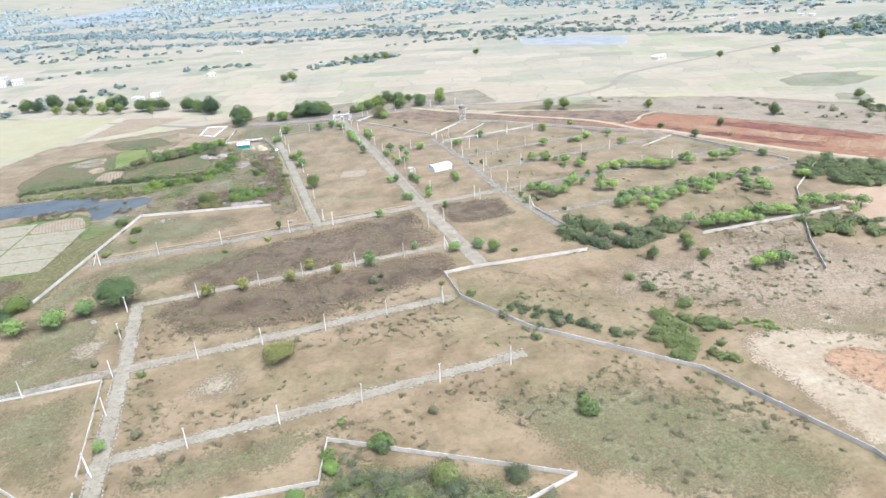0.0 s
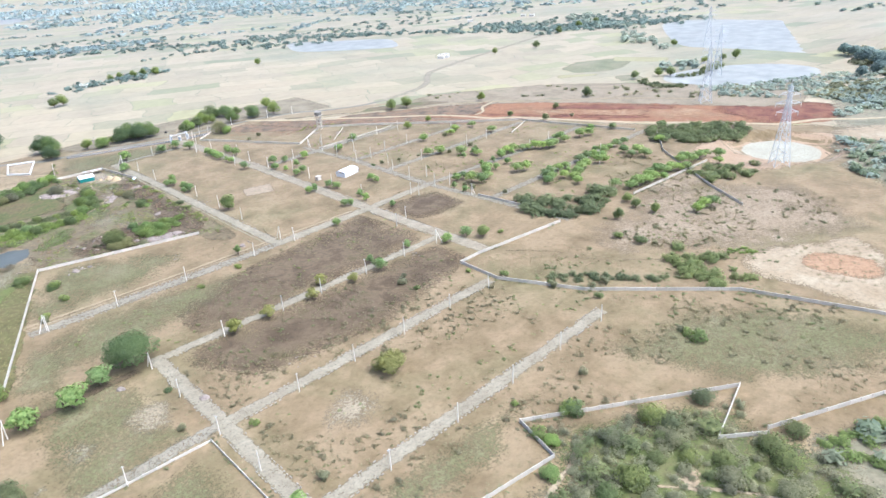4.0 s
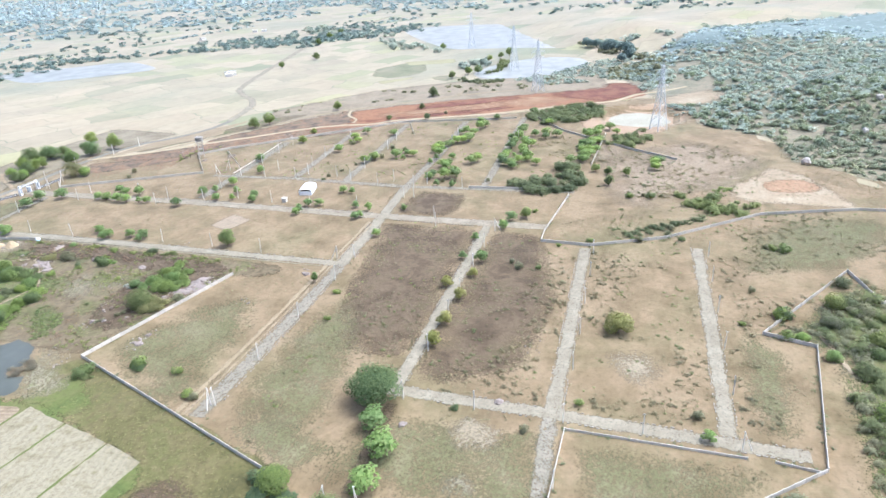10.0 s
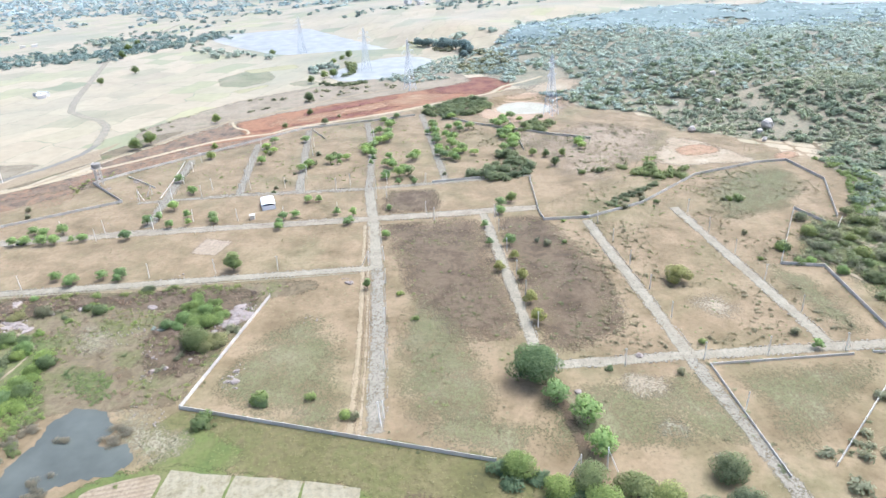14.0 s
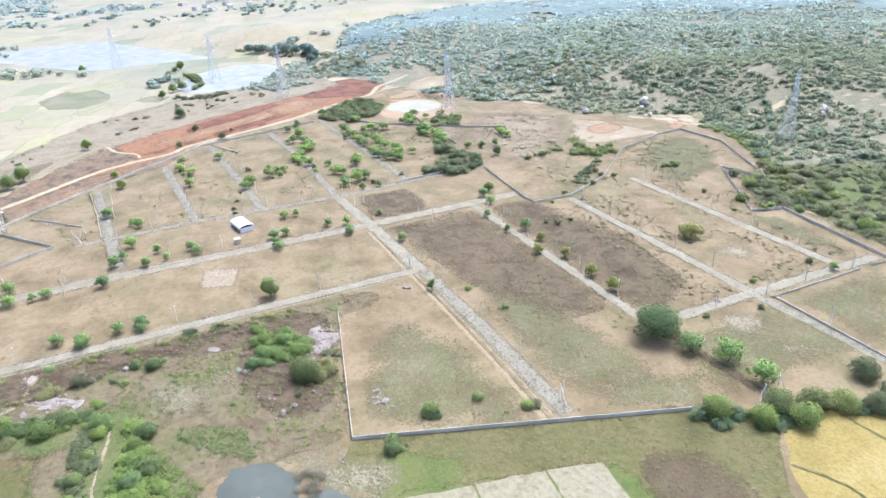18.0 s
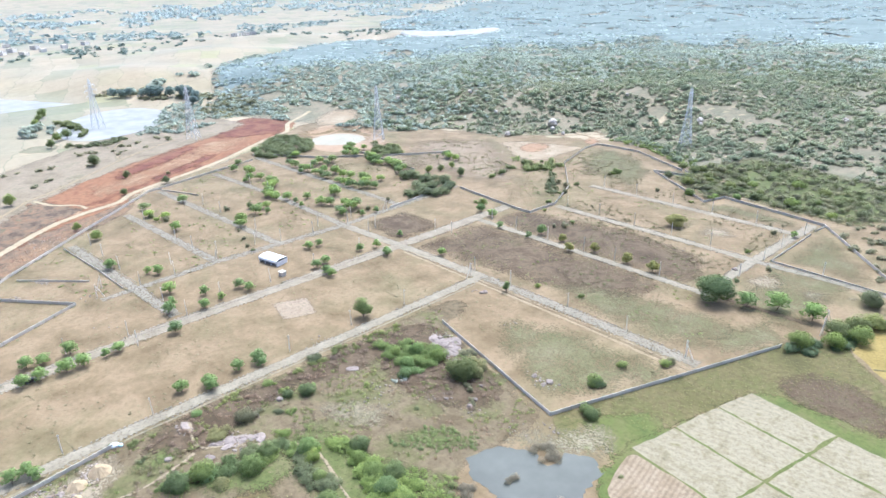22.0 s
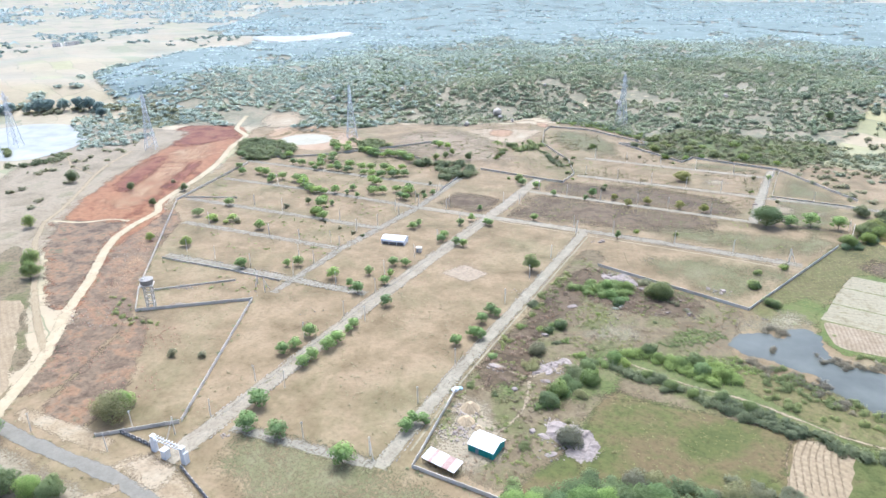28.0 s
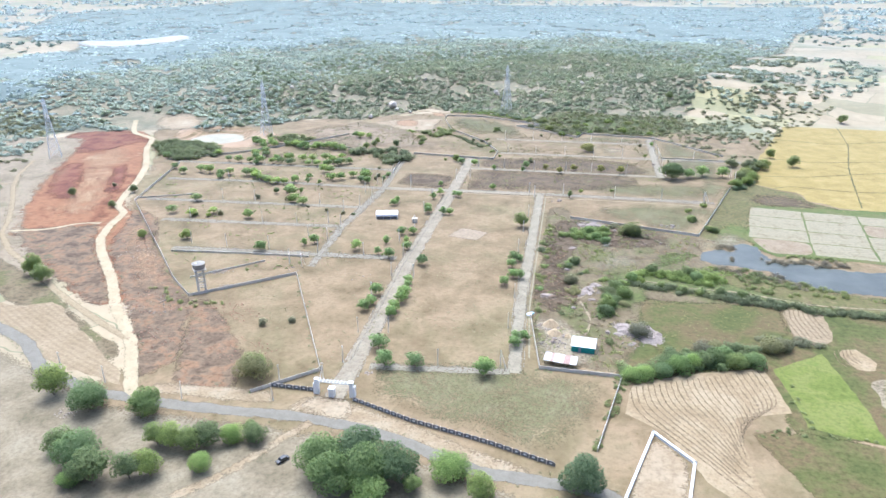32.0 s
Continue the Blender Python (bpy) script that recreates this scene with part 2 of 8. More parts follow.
def leaf_mat(name, dark, light, per_object=0.25, thin=(1.05, 1.1, 0.88), haze_sheen=0.0):
    m, ns, ls, b = nodes_of(name)
    geo = ns.new("ShaderNodeNewGeometry")
    r = ramp(ns, [(0.0, dark), (0.55, tuple((a + c) / 2 for a, c in zip(dark, light))), (1.0, light)])
    ls.new(geo.outputs["Random Per Island"], r.inputs[0])
    oi = ns.new("ShaderNodeObjectInfo")
    lo, hi = 1 - per_object, 1 + per_object
    v = ramp(ns, [(0, (lo, lo, lo)), (1, (hi, hi * 0.98, lo))])
    ls.new(oi.outputs["Random"], v.inputs[0])
    c = mix(ns, ls, 1.0, r.outputs[0], v.outputs[0], "MULTIPLY")
    big = noise_tex(ns, ls, geo.outputs["Position"], 0.03, 4)
    vv = ramp(ns, [(0.35, (0.8, 0.82, 0.85)), (0.65, (1.2, 1.15, 1.1))])
    ls.new(big.outputs[0], vv.inputs[0])
    c = mix(ns, ls, 1.0, c, vv.outputs[0], "MULTIPLY")
    ls.new(c, b.inputs["Base Color"])
    b.inputs["Roughness"].default_value = 0.65
    b.inputs["Specular IOR Level"].default_value = 0.2
    # Bluish sheen on the leaves stands in for haze.
    b.inputs["Sheen Weight"].default_value = haze_sheen
    b.inputs["Sheen Roughness"].default_value = 0.5
    b.inputs["Sheen Tint"].default_value = (0.84, 0.95, 1.0, 1)
    tr = ns.new("ShaderNodeBsdfTranslucent")
    ls.new(mix(ns, ls, 1.0, c, thin, "MULTIPLY"), tr.inputs[0])
    both = ns.new("ShaderNodeMixShader")
    both.inputs[0].default_value = 0.4
    ls.new(b.outputs[0], both.inputs[1])
    ls.new(tr.outputs[0], both.inputs[2])
    ls.new(both.outputs[0], ns["Material Output"].inputs[0])
    return m


def water_mat(name, deep, rough=0.06):
    m, ns, ls, b = nodes_of(name)
    pos = world_pos(ns)
    n = noise_tex(ns, ls, pos, 0.05, 4)
    r = ramp(ns, [(0.35, tuple(0.75 * k for k in deep)), (0.7, tuple(1.2 * k for k in deep))])
    ls.new(n.outputs[0], r.inputs[0])
    ls.new(r.outputs[0], b.inputs["Base Color"])
    b.inputs["Roughness"].default_value = rough
    b.inputs["IOR"].default_value = 1.33
    w = noise_tex(ns, ls, pos, 1.5, 3)
    bump(ns, ls, w.outputs[0], b, 0.05, 0.05)
    return m


M_FARM = ground_mat("harvested_farmland", "farm")
M_SITE = patch_mat("thin_dry_grass_soil", None, fine=1.3, spread=12.0)
M_ROAD = patch_mat("grey_gravel_road", [(0.36, (0.38, 0.312, 0.232)), (0.5, (0.44, 0.366, 0.276)), (0.64, (0.505, 0.425, 0.325))], 0.15, 0.9, soft=0.6, strength=0.92, spread=2.0, ragged=2.0, grain=0.9)
M_ROAD_DIRT = patch_mat("worn_earth_track", [(0.34, (0.365, 0.305, 0.235)), (0.66, (0.46, 0.39, 0.31))], 0.2, 1.2, soft=0.7, strength=0.78, spread=3.0, ragged=2.4, grain=0.8)
M_ASPHALT = patch_mat("sun_bleached_asphalt", [(0.34, (0.29, 0.25, 0.208)), (0.66, (0.36, 0.313, 0.262))], 0.3, 2.0, soft=0.3, spread=1.5, ragged=0.5, grain=0.4)
M_SAND = patch_mat("pale_haul_road_sand", [(0.34, (0.56, 0.435, 0.28)), (0.66, (0.68, 0.54, 0.37))], 0.1, 0.8, soft=0.5, spread=4.0, grain=0.4)
M_RED = patch_mat("red_laterite_earth", [(0.34, (0.20, 0.082, 0.042)), (0.42, (0.33, 0.145, 0.075)), (0.50, (0.43, 0.215, 0.115)), (0.57, (0.34, 0.155, 0.08)), (0.67, (0.56, 0.37, 0.225))], 0.035, 0.35, soft=0.25, spread=10.0)
M_DARKGRASS = patch_mat("dark_dried_grass", [(0.34, (0.125, 0.085, 0.055)), (0.46, (0.175, 0.122, 0.078)), (0.54, (0.245, 0.172, 0.112)), (0.66, (0.165, 0.13, 0.07))], 0.08, 0.6, soft=0.8, strength=0.9, spread=12.0, ragged=2.0)
M_GREEN = patch_mat("short_green_grass", [(0.3, (0.225, 0.205, 0.10)), (0.5, (0.28, 0.245, 0.13)), (0.7, (0.35, 0.29, 0.175))], 0.07, 0.6, soft=0.95, strength=0.66, spread=16.0, ragged=3.6)
M_MEADOW = patch_mat("rough_olive_meadow", [(0.32, (0.155, 0.135, 0.06)), (0.42, (0.20, 0.175, 0.072)), (0.50, (0.255, 0.205, 0.098)), (0.57, (0.20, 0.185, 0.072)), (0.66, (0.295, 0.225, 0.12))], 0.05, 0.45, soft=0.4, strength=1.0, spread=8.0, ragged=1.4, grain=1.5)
M_LUSH = patch_mat("bright_green_paddy", [(0.36, (0.185, 0.215, 0.05)), (0.46, (0.24, 0.265, 0.065)), (0.54, (0.29, 0.295, 0.09)), (0.64, (0.23, 0.27, 0.065))], 0.06, 0.6, soft=0.2, spread=3.0)
M_PADDY = patch_mat("pale_dry_paddy", [(0.30, (0.30, 0.243, 0.145)), (0.40, (0.405, 0.333, 0.22)), (0.52, (0.485, 0.405, 0.285)), (0.62, (0.435, 0.357, 0.243)), (0.72, (0.31, 0.277, 0.13))], 0.14, 0.7, stripes=(76, 2.6, 0.07), soft=0.15, spread=2.0)
M_YELLOW = patch_mat("ripe_yellow_paddy", [(0.34, (0.40, 0.29, 0.10)), (0.5, (0.48, 0.35, 0.125)), (0.66, (0.55, 0.405, 0.17))], 0.08, 0.9, soft=0.12, spread=3.0)
M_PLOUGH = patch_mat("ploughed_tan_field", [(0.34, (0.40, 0.285, 0.17)), (0.5, (0.49, 0.36, 0.225)), (0.66, (0.57, 0.435, 0.29))], 0.07, 0.7, soft=0.15, spread=3.0)
M_PLOUGH2 = patch_mat("ploughed_pale_field", [(0.34, (0.40, 0.29, 0.18)), (0.66, (0.515, 0.385, 0.255))], 0.07, 0.7, stripes=(-65, 2.4, 0.1), soft=0.15, spread=3.0)
M_BARE = patch_mat("bare_pinkish_earth", [(0.34, (0.42, 0.33, 0.23)), (0.66, (0.52, 0.415, 0.295))], 0.10, 0.8, soft=0.9, strength=0.75, spread=11.0, ragged=3.0)
M_DUST = patch_mat("dusty_beige_earth", [(0.32, (0.23, 0.195, 0.12)), (0.42, (0.315, 0.245, 0.165)), (0.52, (0.385, 0.305, 0.21)), (0.66, (0.455, 0.37, 0.265))], 0.06, 0.7, soft=0.5, strength=0.98, spread=12.0, ragged=1.2)
M_WHITEEARTH = patch_mat("white_quarry_earth", [(0.34, (0.53, 0.465, 0.365)), (0.66, (0.64, 0.57, 0.465))], 0.06, 0.8, soft=0.3, spread=6.0)
M_ORANGE = patch_mat("orange_bare_earth", [(0.3, (0.52, 0.34, 0.22)), (0.7, (0.64, 0.45, 0.31))], 0.06, 1.0, soft=0.5, spread=8.0)
M_FORESTFLOOR = patch_mat("scrub_forest_floor", [(0.34, (0.26, 0.235, 0.16)), (0.46, (0.33, 0.285, 0.195)), (0.58, (0.43, 0.345, 0.245)), (0.68, (0.31, 0.285, 0.185))], 0.04, 0.5, soft=0.5, spread=14.0)
M_SCRUB = patch_mat("weedy_rough_ground", [(0.32, (0.17, 0.12, 0.07)), (0.42, (0.235, 0.175, 0.105)), (0.50, (0.30, 0.225, 0.14)), (0.57, (0.235, 0.20, 0.10)), (0.66, (0.20, 0.19, 0.08))], 0.05, 0.5, soft=0.5, spread=8.0, ragged=1.6, grain=1.5)
M_CONCRETE = plain_mat("weathered_concrete", (0.53, 0.485, 0.41), (0.69, 0.64, 0.55), 1.2)
M_POLE = plain_mat("pale_concrete_pole", (0.83, 0.76, 0.66), (0.89, 0.83, 0.73), 2.0)
M_WHITE = plain_mat("whitewashed_render", (0.72, 0.71, 0.68), (0.83, 0.82, 0.8), 0.8)
M_TARP = plain_mat("white_sheet_roof", (0.78, 0.79, 0.8), (0.86, 0.87, 0.88), 0.6, 0.5)
# The pale tone also stands in for haze on the far towers.
M_STEEL = plain_mat("galvanised_steel", (0.60, 0.62, 0.64), (0.70, 0.72, 0.74), 0.5, 0.6, 0.0, 0.0)
M_BARK = plain_mat("grey_brown_bark", (0.14, 0.105, 0.075), (0.24, 0.19, 0.14), 3.0)
M_ROCK = plain_mat("pinkish_granite", (0.21, 0.17, 0.142), (0.35, 0.292, 0.25), 0.9)
M_LEAF = leaf_mat("avenue_tree_leaves", (0.205, 0.31, 0.115), (0.355, 0.455, 0.20), 0.14)
M_LEAF_DARK = leaf_mat("dark_mango_leaves", (0.115, 0.168, 0.098), (0.205, 0.265, 0.15))
M_LEAF_YELLOW = leaf_mat("yellow_green_leaves", (0.275, 0.28, 0.095), (0.42, 0.415, 0.165), 0.15)
M_LEAF_SCRUB = leaf_mat("olive_scrub_leaves", (0.205, 0.21, 0.115), (0.325, 0.325, 0.19), 0.0, (1.1, 1.1, 0.95))
M_LEAF_BUSH = leaf_mat("green_bush_leaves", (0.165, 0.215, 0.10), (0.285, 0.345, 0.16))
# Colours from here to M_LEAF_HILL are paled and blued to imitate haze.
M_LEAF_FAR = leaf_mat("haze_tinted_far_leaves", (0.43, 0.515, 0.50), (0.47, 0.555, 0.54), 0.0, (1.0, 1.0, 1.0))
M_LEAF_PLAIN = leaf_mat("haze_tinted_plain_leaves", (0.32, 0.405, 0.385), (0.38, 0.465, 0.445), 0.0, (1.0, 1.0, 1.0))
M_LEAF_HILLFAR = leaf_mat("haze_tinted_hillfar_scrub", (0.43, 0.515, 0.48), (0.47, 0.555, 0.52), 0.0, (1.0, 1.0, 1.0), 0.05)
# The canopy carries haze in its blue-green colour.
M_CANOPY = plain_mat("haze_tinted_far_canopy", (0.165, 0.198, 0.182), (0.235, 0.272, 0.25), 0.03, 0.95, 0.0, 0.3, 0.0, 0.05)
M_LEAF_GROVE = leaf_mat("haze_tinted_grove_leaves", (0.215, 0.285, 0.25), (0.29, 0.36, 0.315), 0.0, (1.0, 1.0, 0.98))
M_LEAF_HILL = leaf_mat("haze_paled_hill_scrub", (0.36, 0.42, 0.325), (0.425, 0.485, 0.385), 0.0, (1.0, 1.0, 1.0), 0.05)
M_WATER = water_mat("murky_pond_water", (0.105, 0.11, 0.09), 0.1)
M_LAKE = water_mat("silty_lake_water", (0.35, 0.345, 0.305), 0.3)
M_LAKE.node_tree.nodes["Principled BSDF"].inputs["Specular IOR Level"].default_value = 0.25
M_LEAF_TUFT = leaf_mat("dry_olive_weeds", (0.18, 0.165, 0.095), (0.29, 0.26, 0.155), 0.0)
M_YELLOW_PALE = patch_mat("pale_yellow_stubble", [(0.3, (0.50, 0.42, 0.24)), (0.7, (0.58, 0.49, 0.30))], 0.05, 1.5, soft=0.2, spread=4.0)
M_MAROON = patch_mat("dark_red_laterite", [(0.34, (0.17, 0.066, 0.045)), (0.46, (0.25, 0.098, 0.062)), (0.56, (0.34, 0.155, 0.092)), (0.68, (0.23, 0.13, 0.075))], 0.06, 0.4, soft=0.8, strength=0.92, spread=14.0, ragged=2.4)
M_GREYLAND = patch_mat("scrubby_waste", [(0.34, (0.31, 0.24, 0.16)), (0.46, (0.39, 0.30, 0.205)), (0.56, (0.46, 0.355, 0.255)), (0.68, (0.33, 0.275, 0.17))], 0.04, 0.5, soft=0.5, spread=14.0)
M_TRACK = patch_mat("orange_trench_earth", [(0.3, (0.42, 0.31, 0.19)), (0.7, (0.54, 0.41, 0.27))], 0.3, 2.0, soft=0.5, spread=2.0)

# Leaf tone lightened, with a slight sheen, to stand in for haze.
M_LEAF_NEARHILL = leaf_mat("thorn_scrub_leaves", (0.24, 0.27, 0.165), (0.36, 0.39, 0.25), 0.0, (1.05, 1.05, 0.95), 0.06)
M_LEAF_PROSOPIS = leaf_mat("bright_thorn_bush_leaves", (0.155, 0.21, 0.09), (0.27, 0.335, 0.155))
M_LEAF_OLIVE = leaf_mat("olive_bush_leaves", (0.15, 0.18, 0.10), (0.26, 0.285, 0.165))
M_LEAF_DRY = leaf_mat("dry_grey_brushwood", (0.22, 0.195, 0.13), (0.34, 0.305, 0.21), 0.0, (1.0, 1.0, 0.9))
M_FIELDGREEN = patch_mat("grassy_green_field", [(0.34, (0.125, 0.135, 0.045)), (0.44, (0.165, 0.165, 0.058)), (0.52, (0.215, 0.17, 0.08)), (0.58, (0.235, 0.165, 0.088)), (0.66, (0.16, 0.165, 0.058))], 0.035, 0.5, soft=0.4, strength=1.0, spread=8.0, ragged=0.9, grain=1.4)
M_WETBROWN = patch_mat("dark_brown_marsh", [(0.34, (0.14, 0.095, 0.06)), (0.5, (0.20, 0.14, 0.09)), (0.66, (0.22, 0.175, 0.10))], 0.12, 0.6, soft=0.7, strength=0.85, spread=5.0, ragged=2.0)
M_PALEGRASS = patch_mat("pale_trodden_grass", [(0.36, (0.27, 0.24, 0.14)), (0.45, (0.36, 0.295, 0.195)), (0.54, (0.43, 0.355, 0.25)), (0.64, (0.29, 0.265, 0.14))], 0.14, 0.5, soft=0.95, strength=0.7, spread=7.0, ragged=3.2)
M_RUBBLYEARTH = patch_mat("brown_rubbly_earth", [(0.34, (0.155, 0.105, 0.072)), (0.43, (0.22, 0.15, 0.10)), (0.5, (0.285, 0.20, 0.135)), (0.57, (0.385, 0.22, 0.13)), (0.63, (0.255, 0.195, 0.125)), (0.70, (0.20, 0.18, 0.10))], 0.09, 0.4, soft=0.4, strength=0.95, spread=10.0, grain=1.5)
M_TILLED = patch_mat("brown_tilled_paddy", [(0.34, (0.38, 0.275, 0.18)), (0.5, (0.455, 0.34, 0.235)), (0.66, (0.52, 0.40, 0.285))], 0.15, 0.8, stripes=(-10, 1.6, 0.16), soft=0.15, spread=3.0)
M_LEAF_LIGHT = leaf_mat("light_green_dome_leaves", (0.19, 0.28, 0.11), (0.33, 0.42, 0.195))
M_LEAF_GREY = leaf_mat("grey_brown_tree_leaves", (0.20, 0.20, 0.135), (0.32, 0.31, 0.21))
M_ROAD_MAIN = patch_mat("tan_gravel_carriageway", [(0.36, (0.38, 0.305, 0.225)), (0.5, (0.445, 0.36, 0.27)), (0.64, (0.515, 0.425, 0.325))], 0.15, 0.9, soft=0.6, strength=0.95, spread=2.0, ragged=2.0, grain=0.9)
M_FURROW = patch_mat("dark_furrow_earth", [(0.34, (0.33, 0.235, 0.145)), (0.66, (0.42, 0.305, 0.195))], 0.2, 1.0, soft=0.8, strength=0.7, spread=3.0, ragged=2.4)
M_LEAF_FLAT = leaf_mat("dusty_umbrella_tree_leaves", (0.23, 0.32, 0.14), (0.39, 0.475, 0.235))
M_FOOTPATH = patch_mat("trodden_earth_path", [(0.34, (0.42, 0.32, 0.21)), (0.66, (0.54, 0.42, 0.29))], 0.2, 1.0, soft=0.7, strength=0.9, spread=2.0)
M_SHOULDER = patch_mat("orange_roadside_earth", [(0.34, (0.41, 0.295, 0.185)), (0.5, (0.49, 0.365, 0.24)), (0.66, (0.57, 0.45, 0.32))], 0.12, 0.9, soft=0.7, strength=0.85, spread=5.0, ragged=2.2)
M_FIELDGREEN_LOW = patch_mat("grassy_bund_green", [(0.36, (0.155, 0.185, 0.06)), (0.5, (0.20, 0.215, 0.07)), (0.64, (0.24, 0.215, 0.095))], 0.06, 0.6, soft=0.5, spread=6.0)
M_DARKSCRUB = patch_mat("dark_brown_scrub_ground", [(0.34, (0.115, 0.08, 0.05)), (0.46, (0.165, 0.115, 0.072)), (0.56, (0.235, 0.165, 0.11)), (0.66, (0.15, 0.125, 0.062))], 0.1, 0.5, soft=0.8, strength=0.95, spread=7.0, ragged=2.2, grain=1.5)
M_PINKPLOT = patch_mat("pinkish_levelled_earth", [(0.34, (0.45, 0.335, 0.24)), (0.66, (0.53, 0.405, 0.295))], 0.2, 0.8, soft=0.5, strength=0.92, spread=2.0, ragged=0.8)
M_SCRUBGREEN = patch_mat("green_undergrowth", [(0.36, (0.15, 0.17, 0.06)), (0.5, (0.205, 0.215, 0.08)), (0.64, (0.25, 0.22, 0.11))], 0.12, 0.6, soft=0.8, strength=0.85, spread=7.0, ragged=2.2)
M_TRAIL = patch_mat("thin_cattle_trail", [(0.34, (0.40, 0.31, 0.205)), (0.66, (0.50, 0.395, 0.27))], 0.3, 1.2, soft=0.9, strength=0.5, spread=3.0, ragged=3.0)
M_LIGHTRED = patch_mat("pale_graded_laterite", [(0.34, (0.47, 0.275, 0.155)), (0.66, (0.60, 0.41, 0.26))], 0.07, 0.5, soft=0.9, strength=0.6, spread=14.0, ragged=3.4)
M_CREAM = patch_mat("cream_sandy_earth", [(0.34, (0.45, 0.33, 0.215)), (0.5, (0.53, 0.40, 0.275)), (0.66, (0.61, 0.48, 0.345))], 0.06, 0.5, soft=0.7, strength=0.92, spread=10.0, ragged=2.0)
M_ORANGESPOT = patch_mat("orange_murram_spot", [(0.34, (0.46, 0.27, 0.16)), (0.66, (0.56, 0.35, 0.22))], 0.1, 0.5, soft=0.8, strength=0.95, spread=7.0, ragged=1.6)
# Hill trees lightened too, with the same slight haze sheen.
M_LEAF_HILLTREE = leaf_mat("hill_tree_leaves", (0.21, 0.26, 0.15), (0.325, 0.375, 0.23), 0.0, (1.05, 1.05, 0.95), 0.06)
M_LEAF_CACTUS = leaf_mat("whitish_cactus_pads", (0.36, 0.39, 0.33), (0.52, 0.55, 0.48), 0.0)
M_LEAF_GRASS = leaf_mat("rank_olive_grass", (0.23, 0.21, 0.10), (0.34, 0.30, 0.15), 0.0)
M_LEAF_BROWN = leaf_mat("brown_dead_scrub", (0.24, 0.18, 0.125), (0.35, 0.275, 0.195), 0.0, (1.0, 0.95, 0.85))
M_LEAF_THICKET = leaf_mat("dark_thicket_leaves", (0.15, 0.18, 0.115), (0.25, 0.285, 0.175))
M_PINKSOIL = patch_mat("bare_pinkish_soil", [(0.34, (0.36, 0.262, 0.175)), (0.5, (0.44, 0.325, 0.222)), (0.66, (0.53, 0.405, 0.29))], 0.05, 0.5, soft=0.9, strength=0.75, spread=14.0, ragged=3.0)
M_OLIVEFIELD = patch_mat("stubble_with_green_regrowth", [(0.34, (0.26, 0.25, 0.14)), (0.5, (0.34, 0.305, 0.19)), (0.66, (0.42, 0.355, 0.245))], 0.03, 0.4, soft=0.6, spread=10.0)
M_PALEYELLOW = patch_mat("pale_yellow_stubble", [(0.34, (0.47, 0.41, 0.235)), (0.66, (0.56, 0.49, 0.29))], 0.05, 0.5, soft=0.5, spread=8.0)

# ---- geometry helpers ----
RNG = np.random.default_rng(7)


def smooth(a, b, v):
    t = np.clip((v - a) / (b - a), 0, 1)
    return t * t * (3 - 2 * t)


def ground_z(x, y):
    """Height of the land: level plots, a low scrub hill to the south-east, a quarry pit, far land raised to fill the
    top of the camera's view.
    """
    x, y = np.asarray(x, float), np.asarray(y, float)
    edge = np.where(x > 140, 55 + 0.52 * (x - 140), 55.0)
    d = np.minimum(edge - y, 900)
    hill = 20 * smooth(0, 170, d) * smooth(1500, 700, np.hypot(x - 300, y + 200))
    hill = hill * (1 + 0.25 * np.sin(x * 0.021 + 1.0) * np.sin(y * 0.017))
    r = np.hypot(x - 100, y - 300)
    pit = 4.0 * smooth(38, 25, np.hypot(x - 335, y - 208))
    return hill + 95 * smooth(2600, 5200, r) - pit


def mesh_of(name, verts, faces, mat):
    me = bpy.data.meshes.new(name)
    me.from_pydata([tuple(v) for v in verts], [], faces)
    me.materials.append(mat)
    me.update()
    return me


def quads_mesh(name, verts, mat, n=4, normals=None):
    """A mesh of loose quads (or triangles) from an array of corners, shaded by its own normals if given."""
    verts = np.asarray(verts, np.float32).reshape(-1, 3)
    k = len(verts) // n
    me = bpy.data.meshes.new(name)
    me.vertices.add(k * n)
    me.vertices.foreach_set("co", verts[: k * n].ravel())
    me.loops.add(k * n)
    me.loops.foreach_set("vertex_index", np.arange(k * n, dtype=np.int32))
    me.polygons.add(k)
    me.polygons.foreach_set("loop_start", np.arange(0, k * n, n, dtype=np.int32))
    me.materials.append(mat)
    me.update(calc_edges=True)
    if normals is not None:
        at = me.attributes.new("custom_normal", "FLOAT_VECTOR", "POINT")
        at.data.foreach_set("vector", np.asarray(normals, np.float32).ravel())
    return me


def rounded(quads, up, own=0.3):
    """Normals that follow the round of a whole clump, one for each corner, so that leaves shade softly together."""
    c = quads.mean(1)
    v = c - c.mean(0)
    v /= np.abs(v).max(0) + 1e-6
    v[:, 2] += up
    f = np.cross(quads[:, 1] - quads[:, 0], quads[:, 2] - quads[:, 0])
    f /= np.linalg.norm(f, axis=1, keepdims=True) + 1e-9
    v = v / np.linalg.norm(v, axis=1, keepdims=True) + own * f
    return np.repeat(v / np.linalg.norm(v, axis=1, keepdims=True), 4, 0)


def structure(name, me, label=""):
    return tagged(new(name, me), label or name.replace("_", " "), "", "", "structure")


def part(name, bm, mat, parent, label=""):
    me = bpy.data.meshes.new(name)
    bm.to_mesh(me)
    bm.free()
    me.materials.append(mat)
    ob = new(name, me)
    ob.parent = parent
    if label:
        ob["label"] = label
    return ob


